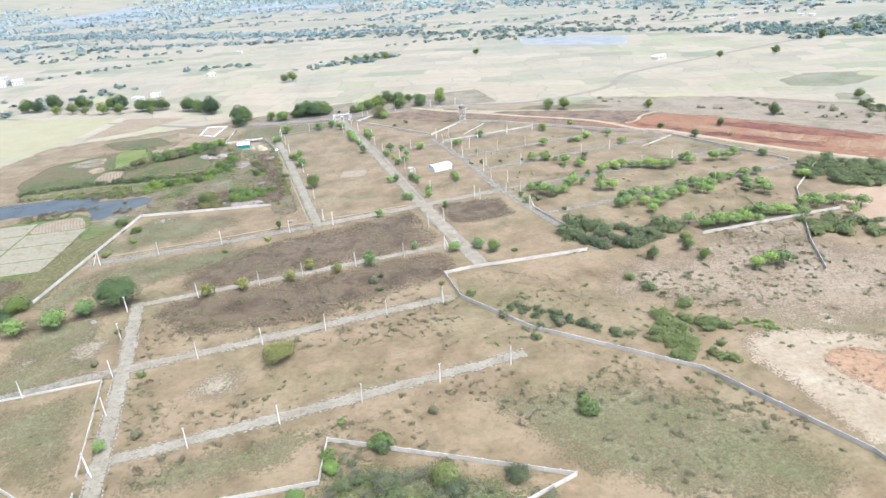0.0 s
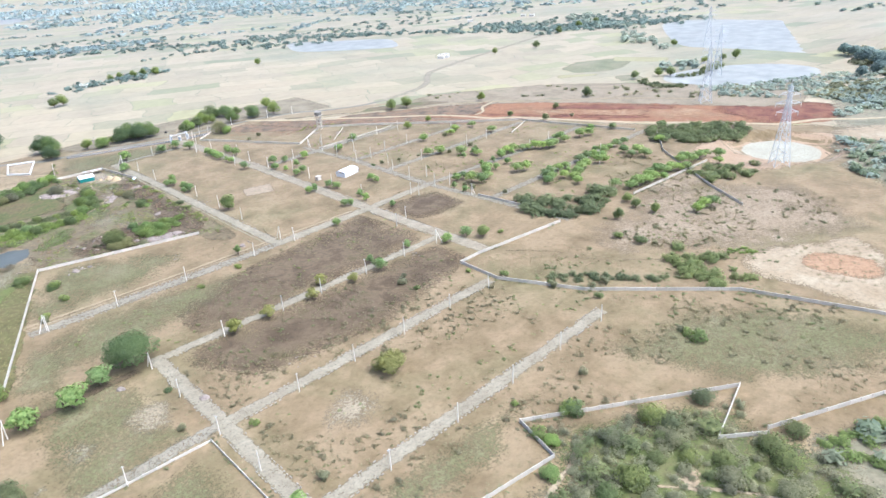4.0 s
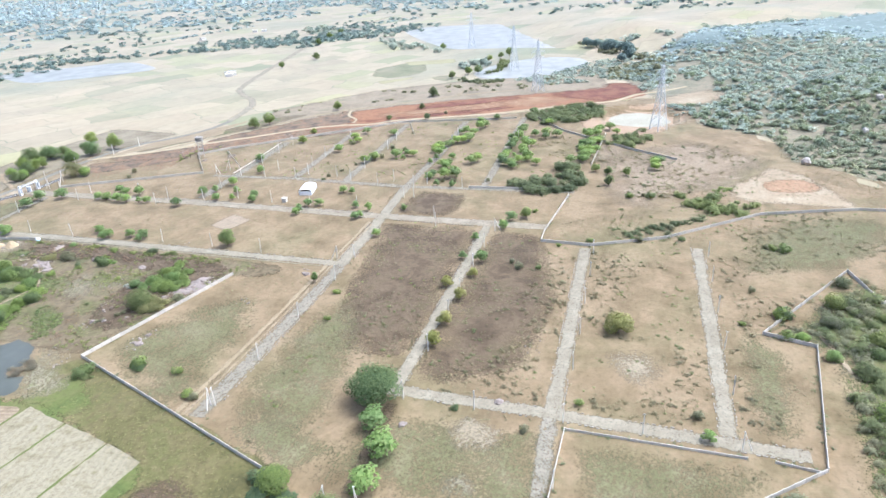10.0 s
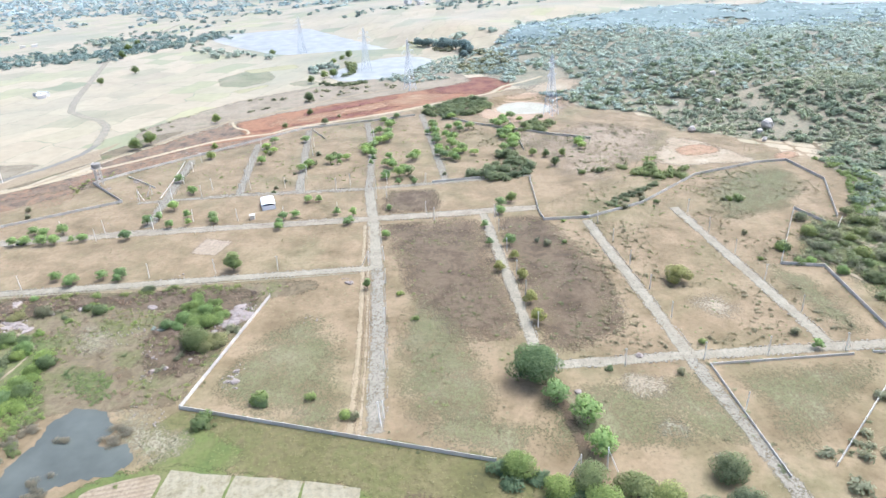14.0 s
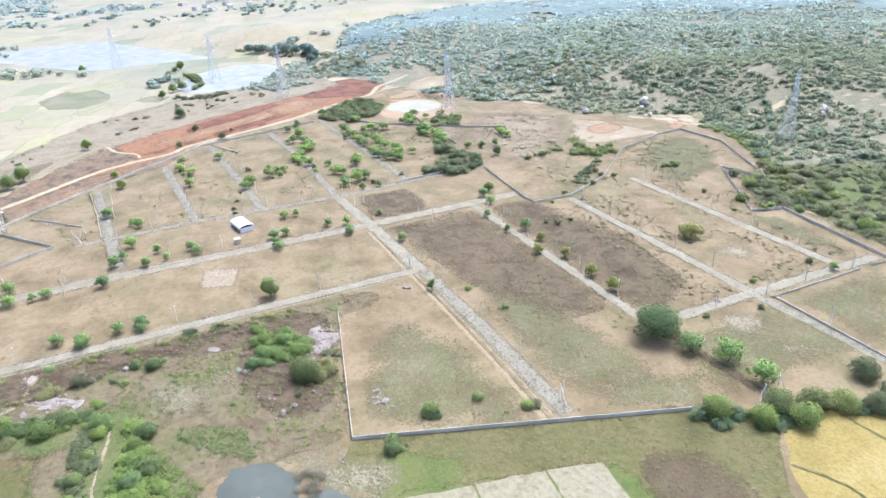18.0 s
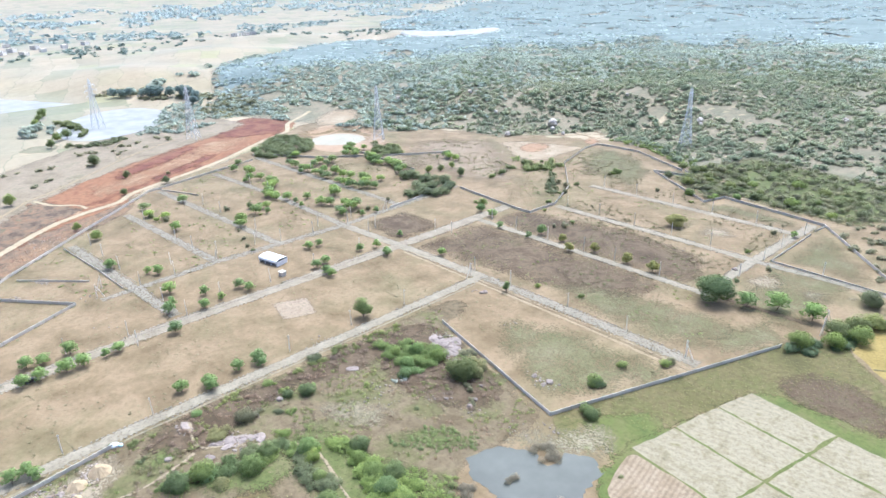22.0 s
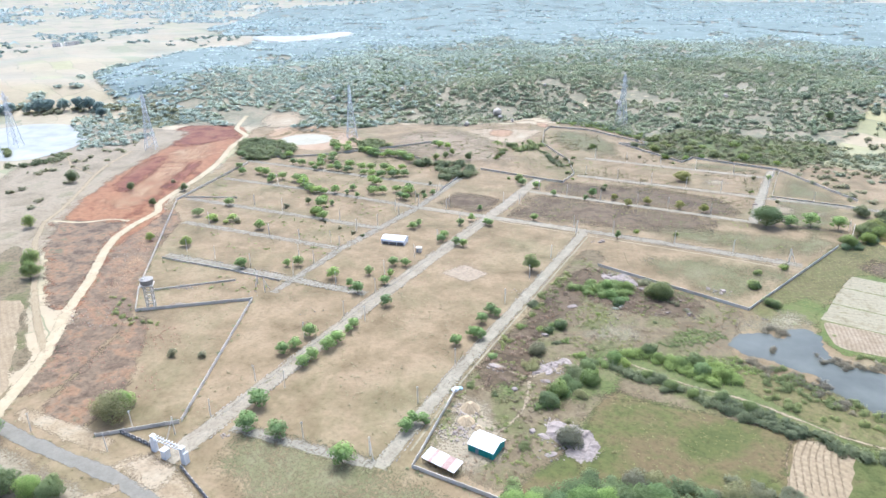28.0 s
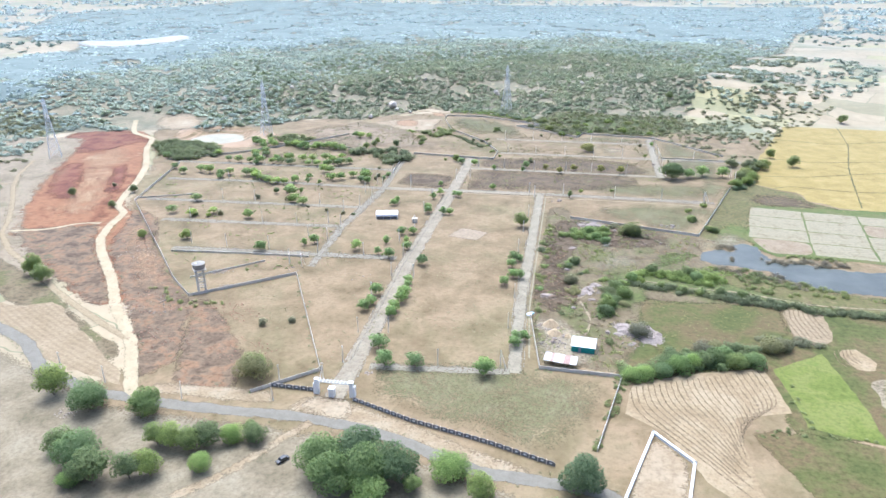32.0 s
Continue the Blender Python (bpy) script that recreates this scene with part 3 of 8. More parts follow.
def box(bm, size, at, rz=0.0, bevel=0.0):
    r = bmesh.ops.create_cube(bm, size=1.0)
    bmesh.ops.transform(bm, matrix=Matrix.Translation(at) @ Matrix.Rotation(radians(rz), 4, "Z") @ Matrix.Diagonal((*size, 1)), verts=r["verts"])
    if bevel:
        es = {e for v in r["verts"] for e in v.link_edges}
        bmesh.ops.bevel(bm, geom=list(es), offset=bevel, segments=1, affect="EDGES")
    return bm


def resample(pts, step, closed=False):
    pts = [np.array(p, float) for p in pts]
    if closed:
        pts = pts + [pts[0]]
    out = []
    for a, b in zip(pts, pts[1:]):
        n = max(1, int(round(np.linalg.norm(b - a) / step)))
        out += [a + (b - a) * i / n for i in range(n)]
    if not closed:
        out.append(pts[-1])
    return np.array(out)


def soften(p, rounds, closed):
    for _ in range(rounds):
        q = (np.roll(p, 1, 0) + 2 * p + np.roll(p, -1, 0)) / 4
        if not closed:
            q[0], q[-1] = p[0], p[-1]
        p = q
    return p


LEVEL = [0]
ROAD_LINES = []


def inside_depth(p, poly):
    """Signed distance to a polygon's rim, positive inside."""
    a, b = poly, np.roll(poly, -1, 0)
    best = np.full(len(p), 1e9)
    cross = np.zeros(len(p), bool)
    for (x0, y0), (x1, y1) in zip(a, b):
        e = np.array([x1 - x0, y1 - y0])
        t = np.clip(((p[:, 0] - x0) * e[0] + (p[:, 1] - y0) * e[1]) / (e @ e), 0, 1)
        best = np.minimum(best, np.hypot(p[:, 0] - x0 - t * e[0], p[:, 1] - y0 - t * e[1]))
        hit = (y0 > p[:, 1]) != (y1 > p[:, 1])
        cross ^= hit & (p[:, 0] < (x1 - x0) * (p[:, 1] - y0) / (y1 - y0 + 1e-9) + x0)
    return np.where(cross, best, -best)


def patch(name, pts, mat, feather=4.0, step=4.0, jitter=0.8, z=None, round_off=2, label="", sharp=False):
    """A field, pond or bare patch: one sheet laid over the ground. A soft one carries 'edge', 0 outside to 1 inside."""
    p = soften(resample(pts, step, True), round_off, True)
    p = p + RNG.normal(0, jitter, p.shape) * 0.6
    if z is None:
        LEVEL[0] += 1
        z = 0.02 + 0.0014 * LEVEL[0]
    if sharp:
        bm = bmesh.new()
        lay = bm.verts.layers.float.new("edge")
        vs = [bm.verts.new((*a, z)) for a in p]
        for v in vs:
            v[lay] = 1.0
        f = bm.faces.new(vs)
        bmesh.ops.triangulate(bm, faces=[f])
        for f in bm.faces:
            if f.normal.z < 0:
                f.normal_flip()
        me = bpy.data.meshes.new(name)
        bm.to_mesh(me)
        bm.free()
        me.materials.append(mat)
        return structure(name, me, label)
    g = max(1.5, feather * 0.5)
    lo, hi = p.min(0) - feather, p.max(0) + feather
    xs, ys = np.arange(lo[0], hi[0] + g, g), np.arange(lo[1], hi[1] + g, g)
    X, Y = np.meshgrid(xs, ys)
    xy = np.stack([X.ravel(), Y.ravel()], 1)
    d = inside_depth(xy, p)
    idx = np.arange(len(xy)).reshape(X.shape)
    q = np.stack([idx[:-1, :-1], idx[:-1, 1:], idx[1:, 1:], idx[1:, :-1]], -1).reshape(-1, 4)
    q = q[(d[q] > -feather).all(1)]
    used, inv = np.unique(q, return_inverse=True)
    verts = np.column_stack([xy[used], z - (z + 0.03) * np.clip((-d[used] / feather - 0.3) / 0.7, 0, 1) + ground_z(xy[used, 0], xy[used, 1])])
    me = mesh_of(name, verts, [tuple(int(k) for k in r) for r in inv.reshape(-1, 4)], mat)
    at = me.attributes.new("edge", "FLOAT", "POINT")
    at.data.foreach_set("value", np.clip(0.5 + d[used] / (1.3 * feather), -0.2, 1.3).astype(np.float32))
    return structure(name, me, label)


def strip(name, pts, width, mat, z=None, step=3.0, wobble=0.25, rim=1.2, round_off=2, label=""):
    """A road: four rails along the line, with ragged shoulders and a slight crown."""
    p = soften(resample(pts, step), round_off, False)
    tan = np.gradient(p, axis=0)
    tan /= np.linalg.norm(tan, axis=1, keepdims=True)
    nrm = np.stack([-tan[:, 1], tan[:, 0]], 1)
    if z is None:
        LEVEL[0] += 1
        z = 0.02 + 0.0014 * LEVEL[0]
    if "road" in name:
        ROAD_LINES.append((p, width / 2))
    h = width / 2
    rails = [(-h - rim, 0, -0.04), (-h + rim * 0.5, 1, 0.02), (0, 1, 0.05), (h - rim * 0.5, 1, 0.02), (h + rim, 0, -0.04)]
    verts, edge = [], []
    for i in range(len(p)):
        w = RNG.normal(0, wobble, 5)
        w[2] = 0
        for (o, e, dz), ww in zip(rails, w):
            xy = p[i] + nrm[i] * (o + ww)
            verts.append((*xy, z + dz + float(ground_z(*xy))))
            edge.append(e)
    faces = [(5 * i + k, 5 * i + k + 1, 5 * i + k + 6, 5 * i + k + 5) for i in range(len(p) - 1) for k in range(4)]
    faces = [f[::-1] for f in faces]
    me = mesh_of(name, verts, faces, mat)
    at = me.attributes.new("edge", "FLOAT", "POINT")
    at.data.foreach_set("value", np.array(edge, np.float32))
    return structure(name, me, label)


# ---- ground ----
def ground():
    c = [0.0]
    s = 14.0
    while c[-1] < 5600:
        c.append(c[-1] + s)
        if c[-1] > 650:
            s *= 1.13
    ax = np.array([-v for v in c[:0:-1]] + c)
    xs, ys = ax + 150, ax + 200
    X, Y = np.meshgrid(xs, ys)
    Z = ground_z(X, Y) - 3.0 * smooth(56, 40, np.hypot(X - 335, Y - 208))
    n = len(xs)
    verts = np.stack([X.ravel(), Y.ravel(), Z.ravel()], 1)
    faces = [(j * n + i, j * n + i + 1, (j + 1) * n + i + 1, (j + 1) * n + i) for j in range(n - 1) for i in range(n - 1)]
    me = mesh_of("ground", verts, faces, M_FARM)
    for pl in me.polygons:
        pl.use_smooth = True
    structure("ground", me, "pale harvested farmland stretching to the horizon")


ground()

# land cover
patch("site_ground", [(-137.4, 116.5), (-220, 300), (-210, 480), (-150.6, 595.8), (-51.4, 610.4), (101.3, 637.6), (204.1, 616.4), (197.3, 567.4), (167.4, 581.2), (163.9, 557), (207.2, 496.8), (291.9, 390.1), (334.7, 297), (381.3, 242.6), (400.4, 196.7), (318.7, 158.3), (276.3, 107.7), (225.6, 95.8), (161.6, 23), (101.7, 32.7), (41.8, 72.2), (-59.6, 105.5)], M_SITE, 10, 8, 2, label="thinly grassed dry soil of the fenced plots")


def forest_floor():
    """Scrub floor that follows the hill."""
    xs, ys = np.arange(-906, 1914, 14.0), np.arange(-2520, 330, 14.0)
    pts = np.array(FOREST)
    X, Y = np.meshgrid(xs, ys)
    d = inside_depth(np.stack([X.ravel(), Y.ravel()], 1), pts)
    Z = (ground_z(X, Y) + 0.05 + 0.12 * smooth(-100, -250, Y) + 2.5 * smooth(-350, -1200, Y) + 1.0 * smooth(450, 800, X)).ravel()
    n = len(xs)
    verts = np.stack([X.ravel(), Y.ravel(), Z], 1)
    keep = d > -16
    faces = []
    for j in range(len(ys) - 1):
        for i in range(n - 1):
            q = (j * n + i, j * n + i + 1, (j + 1) * n + i + 1, (j + 1) * n + i)
            if all(keep[k] for k in q):
                faces.append(q)
    me = mesh_of("forest_floor", verts, faces, M_FORESTFLOOR)
    at = me.attributes.new("edge", "FLOAT", "POINT")
    at.data.foreach_set("value", np.clip((d + 12) / 30, 0, 1).astype(np.float32))
    structure("forest_floor", me, "brown scrub forest floor with bare patches")


FOREST = [(-59.6, 126.5), (10.4, 126.8), (17.9, 141.1), (70.4, 108.6), (50.9, 100.8), (62.6, 90.3), (114.1, 62.2), (153.6, 60.8), (169.5, 39.1), (224.8, 114.6), (279.3, 123.9), (312.2, 172.9), (380.1, 197.2), (420.5, 209.5), (510.3, 248.3), (673, 180), (800, 100), (840, -220), (900, -330), (1010, -330), (1250, -500), (1900, -1400), (1700, -2500), (-900, -2500), (-640, -1500), (-420, -900), (-300, -480), (-190, -290), (-112, -80), (-82, 80)]
forest_floor()
patch("burnt_grass", [(83.9, 322.1), (85.7, 271.3), (19.9, 266.9), (-29.2, 264.7), (-29.6, 290.5), (19.6, 308.5), (58.7, 314.3)], M_DARKGRASS, 15, label="dark dried grass on a plot")
patch("burnt_grass", [(84.2, 261.5), (83.1, 238), (21.3, 221.3), (-28.4, 226.6), (-43, 256.5), (0.6, 258.9)], M_DARKGRASS, 13, label="dark dried grass on a plot")
patch("red_earth", [(196, 505), (203, 522), (213, 524), (270, 490), (307, 469), (326, 455), (345, 416), (403, 339), (430, 282), (464, 242), (463, 211), (431, 201), (391, 221), (354, 286), (316, 344), (303, 381), (288, 398), (225, 458)], M_RED, 5, 6, 1.5, label="graded red laterite earth")
patch("red_earth_light", [(392, 262), (398, 300), (352, 372), (318, 426), (296, 424), (308, 386), (336, 330), (366, 282)], M_LIGHTRED, 14, label="paler graded laterite earth")
patch("red_earth_dark", [(421, 290), (464, 242), (463, 211), (431, 201), (377, 243), (391, 263), (394, 290)], M_MAROON, 14, label="darker red graded earth")
patch("red_earth_dark", [(330, 400), (352, 392), (384, 348), (396, 318), (386, 314), (352, 358)], M_MAROON, 7, label="darker red streak in graded earth")
patch("red_earth_dark", [(316, 382), (336, 350), (356, 316), (350, 312), (326, 346), (308, 378)], M_MAROON, 6, label="darker red streak in graded earth")
patch("rubbly_earth", [(281, 433), (321, 452), (307, 469), (262, 494), (213, 524), (202, 521), (226, 494), (263, 457)], M_RUBBLYEARTH, 8, label="dark brown rubbly earth beside the haul road")
patch("rubbly_earth", [(252, 462), (273, 409), (284, 396), (252.3, 415.8), (224, 458), (193, 492), (175, 507), (161.4, 526.9), (149.1, 557.4), (157.5, 571), (174, 547), (197, 520)], M_RUBBLYEARTH, 6, label="brown rubbly earth between haul road and wall")
patch("rubbly_earth", [(119.3, 566.3), (127, 545.6), (147.8, 523.3), (167.5, 505.3), (175, 509), (159.5, 532), (149.1, 557.4), (139.3, 571.9), (119.4, 573.5)], M_RUBBLYEARTH, 6, label="brown rubbly earth beside the wall")
patch("red_earth_light", [(200, 508), (240, 464), (262, 428), (254, 424), (226, 456), (190, 498)], M_LIGHTRED, 9, label="orange laterite spill among brown rubble")
patch("grey_waste", [(253.8, 507.5), (303.8, 463.4), (341.9, 422.7), (376.1, 365.6), (413.6, 292.6), (440.1, 245.5), (514.8, 259), (563.1, 258.7), (488.6, 337.5), (464, 391.5), (407, 469), (314.1, 525.2), (260.8, 518.2)], M_GREYLAND, 12, 8, label="grey scrubby waste ground beside red earth")
patch("quarry_earth", [(330.5, 240.1), (304.4, 252.7), (279.2, 240.5), (269.9, 209.8), (275.1, 196.5), (322.8, 177.9), (363.6, 171.5), (382.7, 189.9), (368.9, 218.5)], M_ORANGE, 8, label="bare orange quarry ground")
patch("quarry_earth", [(369, 178), (378, 156), (404, 142), (424, 158), (412, 184), (388, 200), (374, 196)], M_CREAM, 12, z=0.3, label="bare orange ground between quarry and forest")
patch("bare_earth", [(155.5, 152), (168.7, 152.3), (182.2, 146.8), (194, 136.4), (213.5, 127.7), (199.9, 110.1), (151.9, 91.4), (148.8, 108.3), (150.9, 125.2), (147.5, 137.9)], M_CREAM, 6, label="bare cream sandy earth")
patch("bare_earth", [(170, 134), (186, 134), (194, 112), (176, 103), (168, 118)], M_ORANGESPOT, 5, label="bare orange earth")
patch("bare_earth", [(163, 80), (168, 62), (155, 64), (151, 80)], M_ORANGESPOT, 4, z=0.07, label="bare orange earth beside the wall")
patch("quarry_pond", [(354, 223), (341, 233), (322, 232), (311, 222), (308, 205), (318, 189), (335, 185), (351, 193), (358, 208)], M_WHITEEARTH, 3, 4, 1.2, z=-3.85, round_off=2, sharp=True, label="white silt in a quarry pit")
patch("hedge_ground", [(-9.1, 462.9), (-41.2, 455.3), (-82, 450.1), (-140.9, 453.3), (-148, 491.6), (-136.9, 529.7), (-109.1, 541.6), (-68.4, 557.1), (-61.9, 513), (-15.8, 534.3), (-9.7, 524), (-19.6, 499.7), (-21.1, 475.2)], M_FIELDGREEN, 6, label="rough green grass between fields and hedges")
patch("field_ploughed", [(-14, 552), (-17, 535), (-24, 530), (-42, 521), (-64.5, 513.5), (-67, 530), (-68, 540), (-49, 547), (-50, 572), (-52, 596), (-36, 580), (-26, 560)], M_PLOUGH, 2, 3, 0.3, round_off=0, sharp=True, label="tan ploughed field with curving furrows")
patch("field_green", [(-68, 513), (-89, 497.5), (-93, 532), (-93, 552), (-71, 547), (-70, 530)], M_LUSH, 2, 3, 0.4, round_off=0, sharp=True, label="bright green paddy field")
patch("field_ploughed_small", [(-82, 461.4), (-98.2, 455.5), (-97.5, 486.9), (-81.3, 493.8)], M_PLOUGH2, 1.5, sharp=True, label="pale ploughed strip field")
patch("field_ploughed_small", [(-94.3, 494.1), (-103.2, 489.1), (-107.2, 504.4), (-97.3, 508.3)], M_PLOUGH, 1.5, sharp=True, label="pink ploughed plot")
patch("field_ploughed_small", [(-99.1, 513.4), (-107.9, 509.4), (-126.7, 519.9), (-115, 534.4), (-99.2, 535.8)], M_BARE, 1.5, sharp=True, label="pinkish bare plot")
patch("field_grass", [(-21.2, 469.1), (-51.6, 461.7), (-82, 457.3), (-79.3, 487.6), (-65.2, 500.7), (-28.8, 512.2), (-21.6, 499.7), (-23.4, 487.5)], M_FIELDGREEN, 5, label="green grass field behind the huts")
patch("field_yellow", [(-107.4, 263.2), (-106.2, 249.6), (-111.3, 239.2), (-128.5, 183.9), (-174.9, 56.9), (-273.9, 33.6), (-330, 200), (-250, 305), (-183.2, 313.9), (-150.3, 308), (-142.2, 299.9), (-134.1, 297.8), (-134.6, 281.6), (-120.6, 274)], M_YELLOW, 2, 4, 0.8, round_off=1, sharp=True, label="ripe yellow paddy field")
patch("grass_strip", [(-58.6, 380), (-88.5, 279.4), (-106.4, 262.2), (-119.6, 276), (-133.8, 284.7), (-134.2, 299.8), (-148.3, 308), (-152.5, 318), (-97, 315.5), (-89.4, 350.6), (-84.5, 374.4), (-72.7, 388.1)], M_MEADOW, 2, label="green-brown marshy grass outside the wall")
patch("marsh", [(-97.9, 306.5), (-105.8, 289.3), (-121.8, 289.1), (-136.1, 297.8), (-137.4, 312.8), (-124.6, 317.3), (-108.2, 313.7)], M_WETBROWN, 9, label="dark brown marshy patch")
patch("green_bank", [(-66, 374), (-72, 360), (-84, 350), (-89, 362), (-91, 392), (-86, 392), (-84, 378)], M_FIELDGREEN_LOW, 5, label="bright green grass between pond and paddy")
patch("pond_margin", [(-40, 412), (-50, 398), (-60, 388), (-67, 378), (-75, 364), (-81, 372), (-85, 382), (-76, 389), (-62, 396), (-52, 409)], M_PALEGRASS, 7, label="pale trodden grass beside the pond")
patch("scrub_ground", [(11.3, 365.3), (-58.6, 380), (-57, 419.6), (-82, 435.9), (-132.2, 445.2), (-137, 455.2), (-23.1, 465.1), (-21.6, 499.7), (-13.6, 528.4), (16.4, 527.3), (23.3, 488.9), (23.1, 438.5), (26.2, 344.6), (15.3, 344.7)], M_SCRUB, 6, label="weedy rough brown ground beside the pond")
patch("bare_spot", [(1, 431), (-8, 420), (-22, 413), (-28, 420), (-20, 431), (-5, 434)], M_PALEGRASS, 6, label="whitish bare earth among scrub")
patch("dark_scrub_ground", [(24, 473), (24, 451), (22, 432), (23, 400), (20, 372), (13, 366), (8, 399), (6, 415), (13, 428), (12, 441), (2, 466), (8, 486), (16, 486)], M_DARKSCRUB, 6, label="dark brown rough ground along the lane")
patch("dark_scrub_ground", [(14, 366), (-40, 378), (-42, 394), (-29, 401), (-14, 404), (0, 404), (10, 396)], M_DARKSCRUB, 7, label="dark brown burnt ground under bushes")
patch("yard_earth", [(13.2, 489), (21.3, 491), (15.4, 526.3), (-1.7, 525.7), (-7.8, 511.5), (3.1, 499.4)], M_BARE, 4, label="trodden pinkish yard earth round the huts")
patch("weedy_bund", [(168.9, 569.1), (175.9, 551.8), (189.9, 545.5), (220.8, 526.9), (249.8, 507.8), (302.7, 485.6), (289.9, 508.4), (240.4, 532.2), (229.6, 524.7), (169.5, 564.4)], M_SCRUB, 4, label="weedy bund between tilled field and haul road")
patch("tilled_field", [(240.4, 532.2), (231.6, 522.7), (164.8, 567.1), (158.6, 575.1), (204, 564.3), (277.2, 526.4)], M_PLOUGH2, 2, sharp=True, label="tilled field beside the asphalt road")
patch("paddy_bunds", [(-84.5, 366.4), (-90.3, 345.6), (-98, 313.5), (-215, 308), (-215, 405), (-131.2, 398.2), (-91.2, 398.3), (-84.6, 385.3)], M_FIELDGREEN_LOW, 3, label="green grassy bunds round paddy plots")
LEFT = ((-97, 317.6), (-93.2, 333.6), (-89.4, 353.6), (-86, 372.4), (-92.1, 395.3))
RIGHT = ((-124.7, 320.2), (-122.4, 336.3), (-119, 356.6), (-115.8, 374.8), (-113.6, 393.3))
for col in range(4):
    for row in range(4):
        if col:
            a, b = [(RIGHT[k][0] - 30 * col + 29.0, RIGHT[k][1] + 2 * (col - 1)) for k in (row, row + 1)]
        else:
            a, b = LEFT[row], LEFT[row + 1]
        c, d = [(RIGHT[k][0] - 30 * col, RIGHT[k][1] + 2 * col) for k in (row + 1, row)]
        quad = [(a[0], a[1] + 0.4), (b[0], b[1] - 0.4), (c[0], c[1] - 0.4), (d[0], d[1] + 0.4)]
        tan = (col, row) in ((0, 3), (2, 1), (3, 2))
        patch("paddy_plot", quad, M_TILLED if tan else M_PADDY, 1.0, 3, 0.3, round_off=3 if tan else 0, sharp=True, label="tan tilled paddy plot between green bunds" if tan else "pale dry paddy plot between green bunds")
patch("pond", [(-55, 412), (-57, 402), (-66, 396), (-74, 397), (-75, 388), (-81, 383.5), (-87, 388), (-87, 396), (-90, 404), (-95, 406), (-104, 407), (-130, 412), (-150, 407), (-180, 420), (-160, 440), (-125, 438), (-101, 438), (-90, 433), (-86, 420), (-76, 419), (-71, 416), (-62, 417.5)], M_WATER, 0.5, 1.6, 0.9, round_off=1, sharp=True, label="murky still pond")
patch("lake", [(505, 400), (470, 380), (476, 350), (488, 328), (508, 296), (540, 282), (578, 276), (612, 286), (628, 318), (600, 365), (550, 390)], M_LAKE, 1, 8, 1, round_off=14, sharp=True, label="pale silty lake")
patch("lake_far", [(899, 640), (950, 610), (965, 575), (985, 470), (940, 410), (840, 350), (770, 318), (738, 292), (707, 295), (690, 340), (702, 404), (672, 474), (781, 560)], M_LAKE, 1, 12, 1, round_off=12, sharp=True, label="wide pale lake")
patch("olive_field", [(473.5, 478.5), (500.1, 458.4), (524, 456.9), (585.1, 481), (564.8, 501.9), (527.3, 520.4), (483, 507.2)], M_OLIVEFIELD, 6, label="stubble field with green regrowth")
patch("olive_field", [(459, 414.5), (482.3, 402.1), (494.8, 420.9), (478, 435.7)], M_OLIVEFIELD, 5, label="stubble field with green regrowth")
patch("field_yellow_far", [(552.8, 487.6), (576.6, 438.3), (603.9, 448.2), (576.7, 505.2)], M_PALEYELLOW, 3, 4, 0.8, round_off=2, label="narrow pale yellow field")
patch("field_yellow_far", [(438.1, 475.9), (473.6, 453.9), (481.4, 455.1), (453.9, 487)], M_PALEYELLOW, 3, 4, 0.8, round_off=2, label="narrow pale yellow field")
patch("pink_soil", [(143.1, 219.3), (171.5, 215.9), (206.6, 226.1), (240.9, 203.6), (265.9, 172.1), (229.1, 124.9), (213.3, 128.9), (187.9, 146), (166.6, 157.2), (148.5, 180.3), (127, 193.6)], M_PINKSOIL, 16, label="bare pinkish soil with thin dry grass")
patch("pink_soil", [(202.4, 235.7), (250.3, 236.3), (248, 209.4), (218.5, 208.9)], M_PINKSOIL, 12, label="bare pinkish soil with thin dry grass")
patch("lake_distant", [(-663, 2845), (-409, 3400), (-300, 3000), (-296, 2412), (-480, 2500)], M_LAKE, 40, 60, 5, z=1.0, label="distant lake")
patch("lake_distant", [(-18, 2520), (283, 2285), (420, 2500), (100, 2900)], M_LAKE, 40, 40, 5, z=1.0, label="distant lake")
patch("lake_distant", [(843, -265), (740, -395), (765, -440), (890, -300)], M_LAKE, 10, 20, 3, z=4.0, label="pale tank beyond the scrub forest")
patch("wet_field", [(453, 1051), (573, 919), (512, 818), (402, 929)], M_LAKE, 4, 12, 1, round_off=8, sharp=True, label="flooded field")
patch("roadside_earth", [(99.2, 572.7), (149.2, 575.8), (149.4, 569.8), (104.1, 565.4)], M_SHOULDER, 2, label="sandy earth beside the asphalt")
patch("roadside_earth", [(79.3, 565.1), (91.4, 564.9), (99.2, 574.8), (69, 577.5), (48.4, 582.6), (17.4, 592.9), (9.9, 587.9), (48.5, 574.6)], M_SHOULDER, 3, label="sandy earth beside the asphalt")
patch("front_ground", [(16.7, 597.9), (58.3, 587.3), (99.6, 585.3), (157.5, 586.4), (225.3, 562.2), (229.9, 633), (101.3, 637.6), (6.3, 621.2)], M_DUST, 10, label="dusty beige roadside ground under trees")
# roads
strip("asphalt_road", [(272.6, 545.1), (245.7, 545.1), (216.7, 555.2), (194.5, 571.5), (166.3, 579.9), (131.7, 580.5), (90.3, 577.2), (69, 578.5), (53.2, 582.2), (28.8, 590.3), (-6.9, 590.6), (-41.8, 612.6), (-120.1, 678.2), (-242.7, 775.1), (-420, 920)], 4.4, M_ASPHALT, label="grey asphalt country road")
